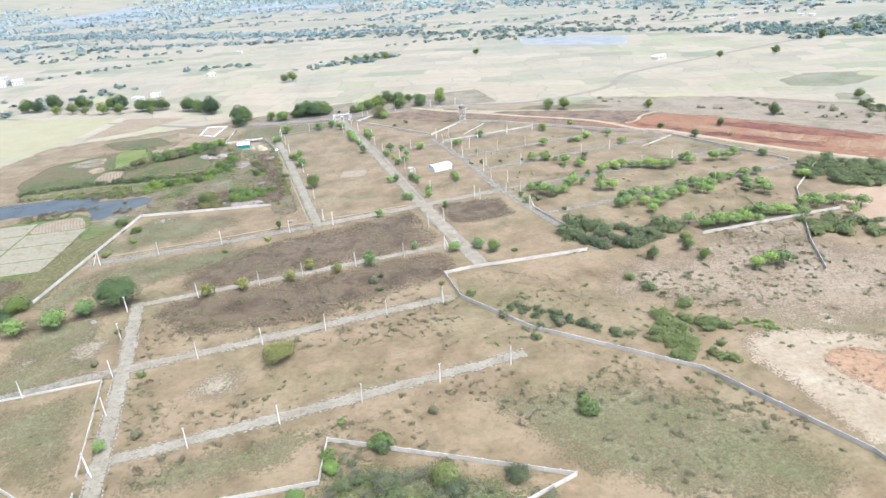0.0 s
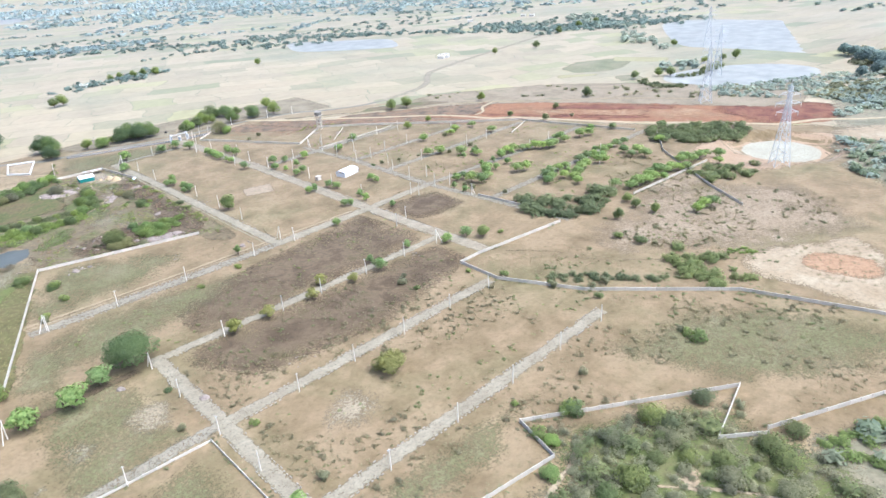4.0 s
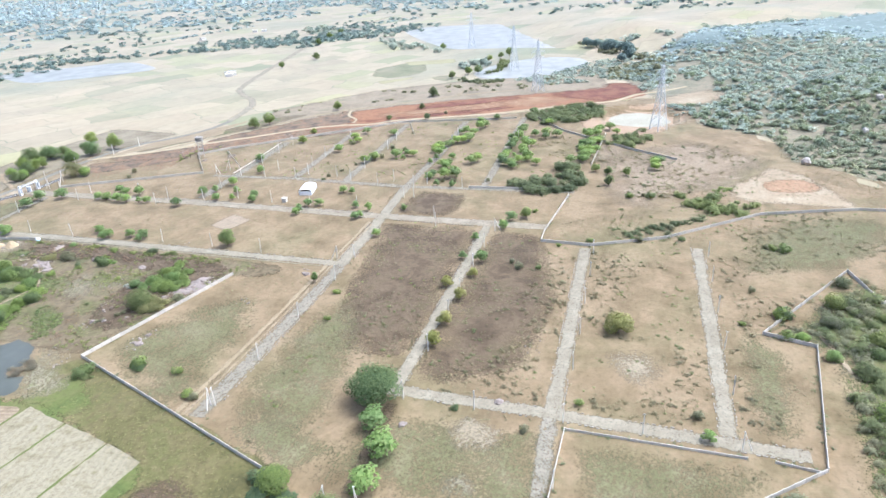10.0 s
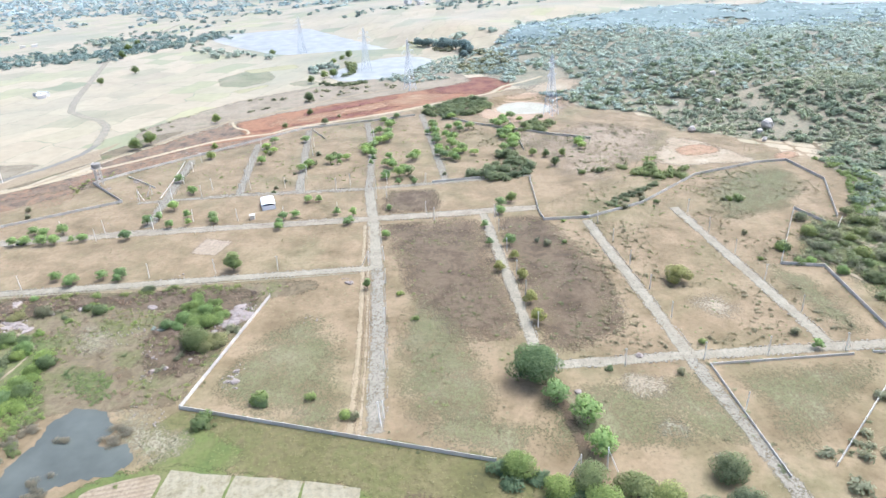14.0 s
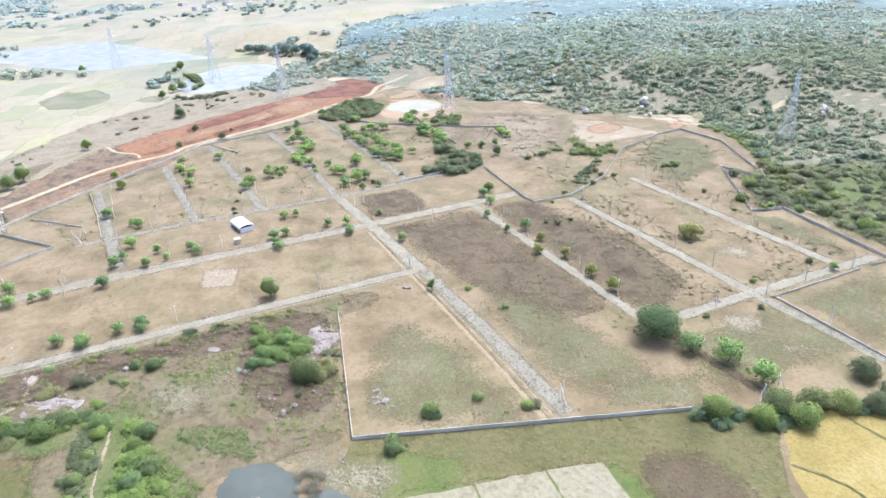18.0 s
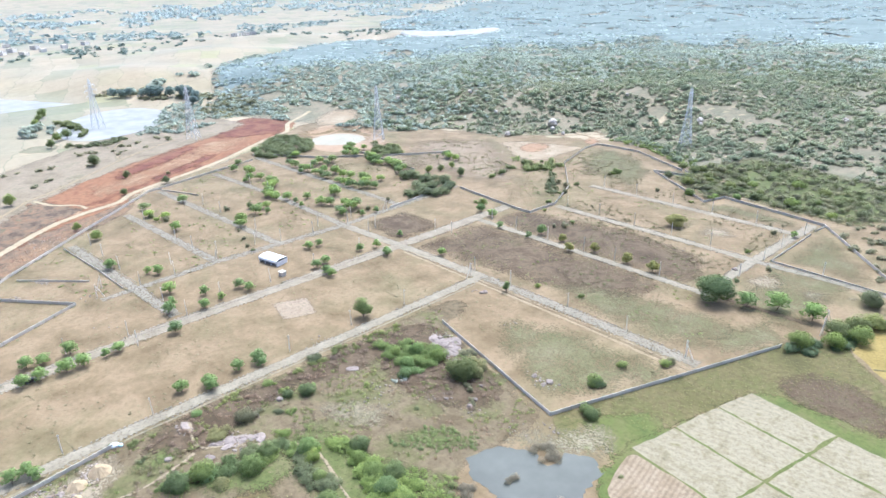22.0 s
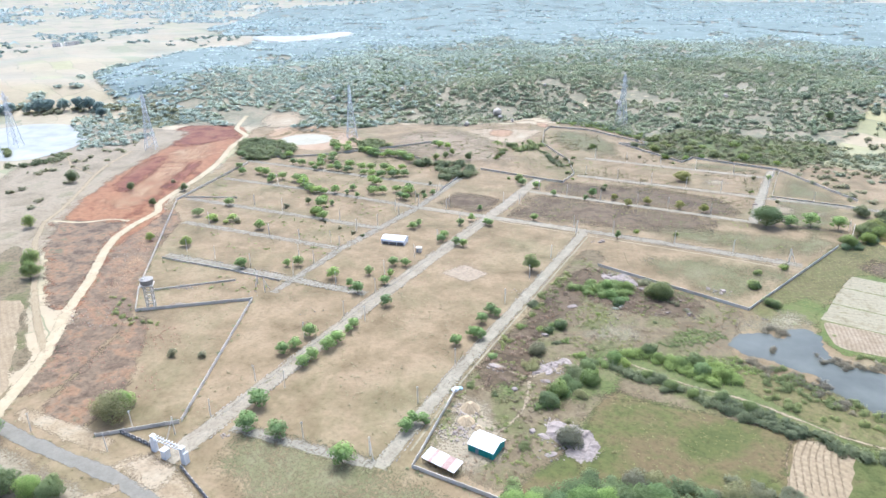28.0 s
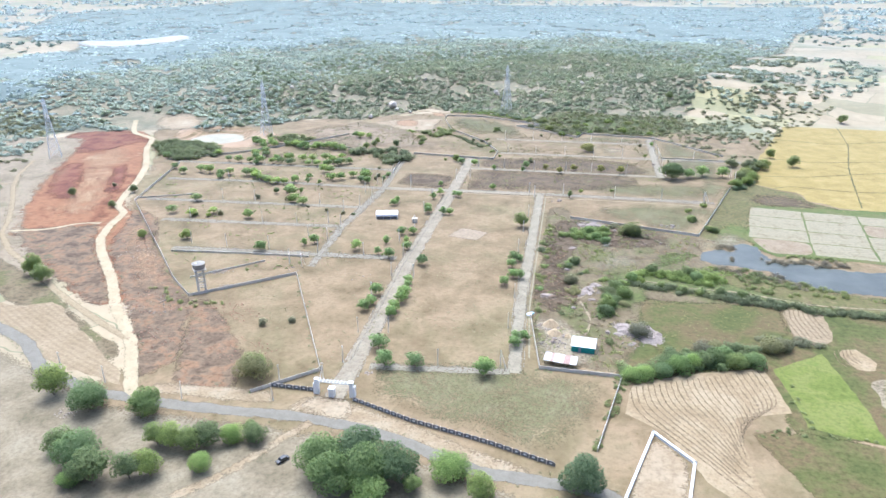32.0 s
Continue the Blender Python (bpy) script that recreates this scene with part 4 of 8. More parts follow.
strip("village_road", [(269, 545.2), (302.6, 553.4), (330, 562), (352, 577), (372, 601), (394, 622), (425, 634), (465.5, 647.3), (759, 733), (1155, 765)], 6, M_ROAD, label="pale village road winding through fields")
strip("village_road", [(-82.5, 768.3), (-39.9, 950.5), (110, 1507)], 6, M_SAND, label="straight pale village road")
strip("haul_road", [(148.7, 581.5), (155.3, 574.7), (174, 548), (201, 522), (222, 497), (249, 470), (263, 453), (272, 433), (277, 413), (291, 402), (300, 382), (313, 351), (331, 315), (364, 268), (382, 233), (412, 217), (428, 196), (440, 175)], 4.3, M_SAND, wobble=0.12, round_off=3, label="sandy haul road across red earth")
strip("haul_road", [(176.8, 546), (203.8, 533), (237, 515), (261, 499), (297, 479), (323, 458), (335, 440), (361, 410), (388, 381), (407, 356), (426.7, 320)], 2.6, M_TRACK, wobble=0.12, label="narrow orange track beside the red earth")
strip("layout_road_main", [(83.3, 565), (83.4, 550.7), (86.7, 488.1), (89.1, 453.8), (91.6, 326.6), (95.1, 238.2)], 6.8, M_ROAD_MAIN, label="wide grey gravel main road of the plots")
strip("earth_track", [(-76, 323), (-42, 323.5), (-10.2, 324.4), (35.1, 326.6), (83.3, 328.7)], 1.5, M_TRACK, wobble=0.2, rim=0.8, label="orange bank of a dug pipe trench")
strip("earth_track", [(-76, 320), (-42, 320.6), (-10.2, 321.9), (35.1, 324.2), (83.3, 326.2)], 0.8, M_SHOULDER, wobble=0.2, rim=0.5, label="pale bank of a dug pipe trench")
strip("earth_track", [(-76, 321.5), (-42, 322), (-10.2, 323.1), (35.1, 325.4), (83.3, 327.4)], 0.5, M_FURROW, wobble=0.15, rim=0.3, label="narrow dark pipe trench")
strip("layout_road", [(-75.9, 315.4), (-14.1, 317.3), (35.1, 320.2)], 5.2, M_ROAD_DIRT, label="worn rutted gravel plot road")
strip("layout_road", [(33.2, 320.3), (89.9, 324.9), (138.6, 330.1)], 5.4, M_ROAD, label="grey gravel plot road")
strip("layout_road", [(138.6, 330.1), (217.9, 332.4), (296.2, 340.9)], 4.6, M_ROAD_DIRT, label="grey gravel plot road")
strip("layout_road", [(-45.1, 261), (23.9, 264), (89.7, 267.4)], 3.8, M_ROAD, label="grey gravel plot road")
strip("layout_road", [(-44.1, 210.8), (1.8, 213), (74.2, 217.2)], 4.3, M_ROAD, label="grey gravel plot road")
strip("layout_road", [(-42.8, 161.8), (10.2, 164.6), (84.7, 168.9)], 4.3, M_ROAD, label="grey gravel plot road")
strip("layout_road", [(-47.1, 263.5), (-46.1, 212.2), (-45.8, 141.5)], 4.6, M_ROAD, label="grey gravel cross road")
strip("layout_road", [(-48.1, 211.2), (-76.3, 208.7), (-111, 205.8)], 4.6, M_ROAD_DIRT, label="worn gravel plot road")
strip("layout_road", [(24.5, 536.4), (28.4, 484.7), (30.2, 432.4), (33.6, 322.2)], 4.6, M_ROAD, label="grey gravel road along the plots")
strip("layout_road", [(26.4, 536.1), (77.4, 543.6)], 4.5, M_ROAD_DIRT, label="worn gravel cross road")
strip("layout_road", [(134.8, 463.4), (139.6, 407.2), (138.6, 330.1), (148.2, 233)], 4.4, M_ROAD_DIRT, label="worn gravel plot road")
for a, b in (((96.2, 443.7), (216.1, 456.4)), ((139.6, 406.2), (248.2, 417.8)), ((139.7, 371.4), (281.7, 385.2)), ((141.4, 284.3), (315.5, 297.2))):
    strip("layout_road", [a, b], 4.6, M_ROAD_DIRT, label="worn gravel plot road")

patch("green_flush", [(-87.6, 285.4), (-59.3, 275.5), (-19.6, 285.6), (9.8, 305.5), (-19.9, 311.4), (-65.8, 309.4)], M_GREEN, 9, label="faint green grass on a plot")
patch("green_flush", [(-52.5, 372), (-80.1, 326.5), (-66, 325.5), (-20.3, 330.3), (-0.6, 344.9), (-20.6, 361.8)], M_GREEN, 9, label="faint green grass on a plot")
patch("green_flush", [(-40.7, 154.7), (3.5, 155.9), (43.3, 151.9), (13.6, 151.1), (4, 140.7), (-41.7, 142.6)], M_GREEN, 6, label="green grass on a narrow plot")
patch("green_flush", [(-90.5, 272.3), (-59.1, 262.4), (-56, 206), (-88.6, 206)], M_GREEN, 9, label="green grass beside the road")
patch("green_flush", [(-55.9, 200), (-96.6, 200.4), (-94.6, 195.4), (-69.5, 164.6), (-55.1, 147.5)], M_GREEN, 7, label="green grass on a fenced plot")
patch("green_flush", [(62.9, 152.4), (111.8, 143.8), (137.2, 109.9), (140.3, 87), (111.2, 82.1), (74, 114.7)], M_GREEN, 9, label="thin green grass inside the outer wall")
patch("green_flush", [(71.5, 561.3), (10, 578), (-1.8, 560.2), (-7.7, 536.3), (39.6, 532.4), (73.7, 539.8)], M_GREEN, 8, label="green-brown grass on the front plot")
patch("green_flush", [(-66, 298), (-78, 264), (-92, 274), (-80, 303)], M_GREEN, 6, label="green grass in a plot corner")
patch("bare_spot", [(-53, 236), (-55, 226), (-60, 220), (-69, 224), (-69, 234), (-61, 241)], M_BARE, 6, label="bare pale sandy earth beside the crossroads")
patch("bare_spot", [(-74, 233), (-80, 223), (-87, 226), (-83, 236)], M_PALEGRASS, 4, label="whitish rubbly earth on grass")
patch("bare_spot", [(-90, 221), (-95, 216), (-97, 222), (-92, 225)], M_PALEGRASS, 3, label="small whitish bare spot on grass")
patch("bare_spot", [(-5.7, 198.9), (-17.6, 196.7), (-27.4, 186.4), (-17.1, 178.6), (-5.3, 184.9)], M_BARE, 7, label="bare pale earth")
patch("bare_spot", [(77.5, 408), (72.3, 393.1), (56.2, 397.3), (60.3, 411.1)], M_PINKPLOT, 2.5, 2, 0.2, round_off=0, label="bare pink earth rectangle on a plot")
strip("footpath", [(109.6, 619.5), (98.5, 604.6), (91.5, 589.6), (85.3, 579.3)], 3.0, M_SHOULDER, label="sandy track joining the asphalt")
patch("weedy_corner", [(-52.2, 553), (-71.2, 550.5), (-94.4, 553.7), (-110.4, 586.6), (-68.4, 587.6)], M_FIELDGREEN, 3, label="weedy field corner")
patch("green_bank", [(-137.6, 445.3), (-141.2, 462.9), (-102.4, 456.5), (-61.2, 439.5), (-53, 424.5), (-92, 428), (-112, 440.6)], M_MEADOW, 5, label="green bank beside the pond")

patch("field_straw", [(-233.3, 758.1), (-110.8, 705.3), (-143, 609.4), (-180.5, 586.9), (-260, 660)], M_YELLOW_PALE, 2, sharp=True, label="pale yellow stubble field")
patch("field_brown", [(-131, 609.8), (-104.5, 689.4), (-49, 658.2), (-87.7, 623.3)], M_PLOUGH2, 2, sharp=True, label="pale brown stubble field")

strip("road_median", [(85.7, 543.5), (88.2, 488.1), (90.6, 453.8), (92.5, 333.1)], 0.5, M_ROAD_DIRT, wobble=0.15, rim=0.4, label="dark broken median of the main road")
strip("road_drain", [(20.3, 525.3), (24.3, 484.8), (26.2, 432.5), (29.5, 328.1)], 0.7, M_PADDY, wobble=0.05, rim=0.15, label="pale lined drain along the road")

for _l in ([(-119.6, 273.1), (-131.5, 265.5), (-168.3, 270.5), (-230, 262), (-290, 230)], [(-111.3, 243.2), (-148.4, 238.9), (-196.5, 219.1), (-290, 190)], [(-128.6, 187.8), (-167.2, 194.4), (-234.6, 176), (-300, 140)], [(-154.4, 116.9), (-195.3, 127.2), (-290, 90)], [(-163.9, 305.9), (-173.1, 262.8), (-186.9, 204.4), (-210, 127.4), (-223.1, 51.3)]):
    strip("field_bund", _l, 0.7, M_MEADOW, wobble=0.25, rim=0.4, label="thin grassy bund across the paddy")
strip("footpath", [(19.2, 468.6), (5, 471.8), (-5.1, 457.8), (-18.1, 443), (-31.1, 445.6), (-47.2, 448.3), (-67.7, 447.8), (-97.2, 454.5), (-140.9, 451.4)], 0.9, M_FOOTPATH, rim=0.5, label="narrow earth footpath along the bund")
strip("footpath", [(3, 472.8), (-2, 487.2), (-1.1, 499.4), (4.5, 515.4)], 0.7, M_FOOTPATH, rim=0.5, label="narrow earth footpath to the huts")
strip("haul_road", [(394, 379), (410, 376), (430, 372), (470, 350)], 1.6, M_TRACK, wobble=0.12, label="narrow earth track over waste ground")
strip("haul_road", [(279, 432), (290, 434), (302, 448), (320, 454)], 2.0, M_SAND, wobble=0.12, label="narrow sandy side track")
strip("ditch", [(-54, 259), (-62, 258.5), (-76, 257.5), (-92, 256)], 3.0, M_WETBROWN, wobble=0.4, rim=1.4, label="dark brown ditch between plots")
patch("burnt_grass", [(97.4, 320.2), (100.4, 288.9), (132.7, 290.9), (131.9, 320.9)], M_DARKGRASS, 9, label="dark dried grass on a plot")

_A = resample([(-15.5, 537), (-15.5, 550), (-26, 561), (-36, 572), (-48, 586)], 3.0)
_B = resample([(-63, 515), (-65.5, 526), (-66, 538), (-56, 542), (-50, 548)], 3.0)
for _k in range(24):
    _f = (_k + 0.5) / 24
    _t = np.linspace(0, 1, 16)
    _l = [(1 - _f) * _A[int(u * (len(_A) - 1))] + _f * _B[int(u * (len(_B) - 1))] for u in _t]
    strip("furrow", _l[: 16 - (_k % 3)], 0.35, M_FURROW, wobble=0.15, rim=0.35, round_off=6, label="shallow curving furrow in a ploughed field")
for _x0, _y0, _x1, _y1, _n in ((-80.5, 462, -96, 456, 8), (-93, 494, -101, 489, 5)):
    for _k in range(_n):
        _f = (_k + 0.5) / _n
        _x, _y = _x0 + _f * (_x1 - _x0), _y0 + _f * (_y1 - _y0)
        strip("furrow", [(_x, _y + 1), (_x + 1.5, _y + 10), (_x - 1, _y + (27 if _n == 8 else 12))], 0.4, M_FURROW, wobble=0.12, rim=0.4, label="shallow furrow in a ploughed strip")
patch("gate_plaza", [(76.2, 565.1), (90.4, 564.9), (94.4, 574), (73.1, 576.4)], M_CREAM, 4, label="pale trodden earth in front of the gate")
for _q in ([(-31, 422), (-35, 413), (-49, 403), (-54, 408), (-43, 419), (-34, 424)], [(-4, 440), (-11, 433), (-17, 439), (-10, 443)], [(-8, 482), (-7, 471), (-12, 456), (-24, 447), (-28, 462), (-19, 476)], [(-34, 432), (-52, 424), (-60, 420), (-66, 428), (-50, 434)], [(14, 478), (6, 474), (3, 490), (10, 492)]):
    patch("undergrowth", _q, M_SCRUBGREEN, 5, label="green undergrowth on rough ground")
TRAILS = ([(-9.2, 250.8), (14.9, 239.1), (30.9, 227.4)], [(99.5, 232.2), (113.2, 216.2), (118, 195.4), (138.7, 173.8)], [(60, 258), (62, 246), (70, 232)])
for _l in TRAILS:
    strip("trail", _l, 0.45, M_TRAIL, wobble=0.3, rim=0.45, round_off=5, label="thin pale trail worn across dry grass")
patch("bund_grass", [(-7, 436.9), (-31.1, 433.2), (-65.3, 435.6), (-137.6, 441.3), (-141.2, 464.8), (-61.9, 457.9), (-15.1, 452.9)], M_SCRUBGREEN, 6, z=0.075, label="green grass over an earth bund")


# ---- compound walls ----
WALLS = {
    "wall_south_pond": [(12.3, 363.3), (-58.6, 378), (-90.5, 281.4)],
    "wall_east_plot": [(142.4, 234.9), (88.9, 238.6), (77.3, 237.9), (77.1, 215.3), (92.9, 183), (132.1, 139.5), (148.3, 93.3), (149.3, 77), (113.3, 74), (60.9, 97.2)],
    "wall_notch": [(58.9, 96.2), (47.9, 104.8), (74.2, 111.7), (15.7, 148.1), (11.2, 131.9), (-50.5, 138.4), (-99.7, 191.6)],
    "wall_low_cross": [(-52, 206.1), (-51, 157.6)],
    "wall_low_lane": [(-52, 206.1), (-102.7, 205.6)],
    "wall_low_end": [(-50.5, 150.6), (-51.5, 139.4)],
    "wall_gate_side": [(94.5, 549.5), (137.9, 473.4), (175.3, 506.1), (193, 491), (285.9, 391.2), (310.9, 302.9)],
    "wall_gate_stub": [(94.5, 550.5), (112.3, 568.4)],
    "wall_low_tank": [(185.8, 488), (160.2, 462.1)],
    "wall_low_road": [(214.1, 460.5), (171.3, 454.9), (140.9, 452.3)],
    "wall_far_east": [(325, 295.2), (277.9, 260.4), (234.4, 205.4), (218.1, 179.9)],
    "wall_far_spur": [(274.3, 229), (198, 229.8)],
    "wall_low_spur": [(286.8, 385.1), (254.2, 369.6)],
    "wall_bush_side": [(143.3, 292.8), (148.6, 245.6)],
    "wall_hut_yard": [(23.3, 490.9), (15.9, 531.4), (-13.6, 530.9), (-5.3, 573.6)],
}
_bm = box(bmesh.new(), (1.0, 0.16, 1.45), (0.5, 0, 0.725))
PANEL = bpy.data.meshes.new("panel")
_bm.to_mesh(PANEL); _bm.free()
PANEL.materials.append(M_CONCRETE)
_bm = box(bmesh.new(), (0.3, 0.3, 1.65), (0, 0, 0.825), 0, 0.03)
POST = bpy.data.meshes.new("post")
_bm.to_mesh(POST); _bm.free()
POST.materials.append(M_CONCRETE)


def compound_wall(name, line, high=1.0):
    thing = structure(name, None, "grey precast concrete compound wall with posts")
    pts = resample(line, 4.0)
    for i, p in enumerate(pts):
        o = new("post", POST)
        o.parent = thing
        zz = float(ground_z(*p))
        o.matrix_local = pose(p[0], p[1], zz - 0.05, 0, 0, 0) @ Matrix.Diagonal((1, 1, high, 1))
        if i + 1 < len(pts):
            d = pts[i + 1] - p
            o = new("panel", PANEL)
            o.parent = thing
            o.matrix_local = pose(p[0], p[1], zz - 0.05 + RNG.normal(0, 0.02), 0, RNG.normal(0, 0.3), math.degrees(math.atan2(d[1], d[0]))) @ Matrix.Diagonal((float(np.hypot(*d)), 1, high, 1))


for _n, _l in WALLS.items():
    compound_wall(_n, _l, 0.6 if "low" in _n else 1.0)


# ---- plants ----
def leaf_cloud(blobs, count, size, rng, up=0.25, inner=0.55, lift=0.85, reach=1.08, slim=1.0):
    """Leaf sprays (quads) over the shells of some lumps: an array of corners (count, 4, 3)."""
    blobs = np.array(blobs, float)
    w = blobs[:, 3] * blobs[:, 4]
    k = rng.choice(len(blobs), count, p=w / w.sum())
    d = rng.normal(size=(count, 3))
    d[:, 2] += up
    d /= np.linalg.norm(d, axis=1, keepdims=True)
    r = rng.uniform(inner, reach, count) ** 0.6
    c = blobs[k, :3] + d * r[:, None] * np.stack([blobs[k, 3], blobs[k, 3], blobs[k, 4]], 1)
    nrm = d + rng.normal(0, 0.5, (count, 3))
    nrm[:, 2] += lift
    nrm /= np.linalg.norm(nrm, axis=1, keepdims=True)
    t = np.cross(nrm, rng.normal(size=(count, 3)))
    t /= np.linalg.norm(t, axis=1, keepdims=True)
    b = np.cross(nrm, t)
    s = size * rng.uniform(0.6, 1.3, count)[:, None]
    a = rng.uniform(0.5, 0.9, count)[:, None] * slim
    return np.stack([c - t * s - b * s * a * 0.6, c + t * s * 0.8 - b * s * a, c + t * s + b * s * a * 0.7, c - t * s * 0.7 + b * s * a], 1)


def limb(bm, a, b, r0, r1, n=6):
    a, b = Vector(a), Vector(b)
    d = b - a
    m = Matrix.Translation((a + b) / 2) @ d.to_track_quat("Z", "Y").to_matrix().to_4x4()
    bmesh.ops.create_cone(bm, cap_ends=True, segments=n, radius1=r0, radius2=r1, depth=d.length, matrix=m)


def tree(name, high, wide, leaf, count, size, rng, lumps=7, bare=0.35, flat=0.6, label="", layered=False):
    """A tapered trunk with limbs, under a lumpy crown of leaf sprays. Stands at the origin."""
    root = tagged(new(name), label, "tree")
    bm = bmesh.new()
    fork = high * bare
    r = 0.022 * high + 0.04
    limb(bm, (0, 0, -0.3), (0.05 * high * rng.normal(), 0.05 * high * rng.normal(), fork), r, r * 0.7)
    blobs = []
    top = high - fork
    for i in range(lumps):
        a = 2 * math.pi * (i + rng.uniform(0, 0.7)) / lumps
        h = rng.uniform(0.25, 0.85) if not layered else (i % 3 + 0.6) / 3.2
        rad = wide * 0.5 * rng.uniform(0.35, 0.72) * (1.0 if h < 0.6 else 0.7)
        p = (math.cos(a) * rad, math.sin(a) * rad, fork + top * h * 0.85)
        limb(bm, (0, 0, fork * 0.85), (p[0] * 0.85, p[1] * 0.85, p[2]), r * 0.45, r * 0.12, 5)
        s = wide * rng.uniform(0.2, 0.3)
        blobs.append((*p, s, s * (flat if not layered else 0.4)))
    blobs.append((0, 0, high - wide * 0.22 * flat, wide * 0.27, wide * 0.24 * flat))
    blobs.append((0, 0, fork + top * 0.4, wide * 0.3, top * 0.3))
    part("trunk", bm, M_BARK, root)
    q = leaf_cloud(blobs, count, size, rng)
    crown = new("crown", quads_mesh("crown", q, leaf, 4, rounded(q, 0.45, 0.75)))
    crown.parent = root
    return root


def shrub(name, high, wide, leaf, count, size, rng, label):
    root = tagged(new(name), label, "shrub")
    bm = bmesh.new()
    blobs = []
    for i in range(6):
        a = 2 * math.pi * i / 6 + rng.uniform(0, 0.9)
        rad = wide * 0.5 * rng.uniform(0.2, 0.65)
        p = (math.cos(a) * rad, math.sin(a) * rad, high * rng.uniform(0.3, 0.7))
        limb(bm, (0, 0, -0.1), p, 0.05, 0.02, 4)
        blobs.append((*p, wide * rng.uniform(0.2, 0.32), high * rng.uniform(0.25, 0.42)))
    part("stems", bm, M_BARK, root)
    q = leaf_cloud(blobs, count, size, rng)
    o = new("foliage", quads_mesh("foliage", q, leaf, 4, rounded(q, 0.45, 0.75)))
    o.parent = root
    return root


def stand(kinds, spots, rng, lo=0.8, hi=1.2, sink=0.0):
    """Put copies of some plants on a list of spots; the first of each kind is moved, not copied."""
    for i, (x, y) in enumerate(spots):
        src = kinds[int(rng.integers(len(kinds)))]
        s = rng.uniform(lo, hi)
        m = pose(x, y, float(ground_z(x, y)) - sink, 0, 0, rng.uniform(0, 360))
        if src not in USED:
            USED.add(src)
            src.scale = (s, s, s * rng.uniform(0.9, 1.1))
            src.matrix_basis = m @ Matrix.Diagonal((*src.scale, 1))
        else:
            c = copy_thing(src, m)
            c.matrix_basis = m @ Matrix.Diagonal((s, s, s * rng.uniform(0.9, 1.1), 1))


USED = set()


def thicket(name, poly, spacing, mat, leaves, size, rng, lo, hi, label, flat=0.7, gap=0.0, scale=0.02, rim=0.0, sites=None):
    """Countless bushes of one kind as one object: bushes at jittered grid places inside the polygon, thinned by noise."""
    if sites is None:
        poly = np.array(poly, float)
        a, b = poly.min(0), poly.max(0)
        X, Y = np.meshgrid(np.arange(a[0], b[0], spacing), np.arange(a[1], b[1], spacing))
        p = np.stack([X.ravel(), Y.ravel()], 1) + rng.uniform(-0.85, 0.85, (X.size, 2)) * spacing
        p = p[inside_depth(p, poly) > rim]
        if gap:
            v = np.array([noise.fractal(Vector((x * scale, y * scale, 3.1)), 1.0, 2.0, 3) for x, y in p])
            p = p[v > np.quantile(v, gap) if len(v) else v]
    else:
        p = np.array(sites, float)
    if name in ("weed_tufts", "plot_weeds"):
        for line_pts, half in ROAD_LINES:
            gap_to = np.min(np.hypot(p[:, None, 0] - line_pts[None, :, 0], p[:, None, 1] - line_pts[None, :, 1]), 1)
            p = p[gap_to > half + 1.6]
    kinds = []
    for _ in range(8):
        blobs = [(*rng.uniform(-0.55, 0.55, 2), rng.uniform(0.25, 0.7) * flat, rng.uniform(0.35, 0.6), rng.uniform(0.3, 0.5) * flat) for _ in range(5)]
        kinds.append(leaf_cloud(blobs, leaves, size, rng, 0.5, 0.3, 1.5, 1.6, 0.62))
    turns = [rounded(k, 1.5) for k in kinds]
    out = np.empty((len(p), leaves * 4, 3), np.float32)
    face = np.empty_like(out)
    z = ground_z(p[:, 0], p[:, 1])
    for i, (x, y) in enumerate(p):
        k = int(rng.integers(8))
        q, w = kinds[k].reshape(-1, 3), turns[k]
        a, s = rng.uniform(0, 6.3), rng.uniform(lo, hi)
        ca, sa = math.cos(a), math.sin(a)
        face[i, :, 0] = w[:, 0] * ca - w[:, 1] * sa
        face[i, :, 1] = w[:, 0] * sa + w[:, 1] * ca
        face[i, :, 2] = w[:, 2]
        ca, sa = ca * s, sa * s
        out[i, :, 0] = q[:, 0] * ca - q[:, 1] * sa + x
        out[i, :, 1] = q[:, 0] * sa + q[:, 1] * ca + y
        out[i, :, 2] = q[:, 2] * s * rng.uniform(0.8, 1.15) + z[i]
    return tagged(new(name, quads_mesh(name, out, mat, 4, face)), label, "vegetation", "", "stuff")


G = np.random.default_rng(11)
AVENUE_KINDS = [tree("avenue_tree", 5.0, 6.0, M_LEAF, 1050, 0.225, G, 9, 0.34, 0.5, "young bright green avenue tree beside a plot road", True) for _ in range(4)]
AVENUE_KINDS += [tree("avenue_tree", 4.2, 4.2, M_LEAF, 640, 0.21, G, 7, 0.3, 0.6, "small bright green planted tree beside a plot road", True) for _ in range(2)]
FLAT_KINDS = [tree("umbrella_tree", 5.2, 7.6, M_LEAF_FLAT, 900, 0.26, G, 10, 0.42, 0.4, "flat-topped bright green tree on a plot", True) for _ in range(3)]
LIGHT_KINDS = [tree("dome_tree", 9.5, 14, M_LEAF_LIGHT, 6000, 0.24, G, 15, 0.14, 0.7, "light green dome-shaped roadside tree") for _ in range(2)]
GREY_KINDS = [tree("half_bare_tree", 10, 13.5, M_LEAF_GREY, 4200, 0.22, G, 15, 0.12, 0.75, "grey-brown half-leafless tree on rubbly ground")]
DARK_KINDS = [tree("mango_tree", 12, 13, M_LEAF_DARK, 6600, 0.25, G, 15, 0.14, 0.75, "broad dark green mango tree with a dense crown") for _ in range(3)]
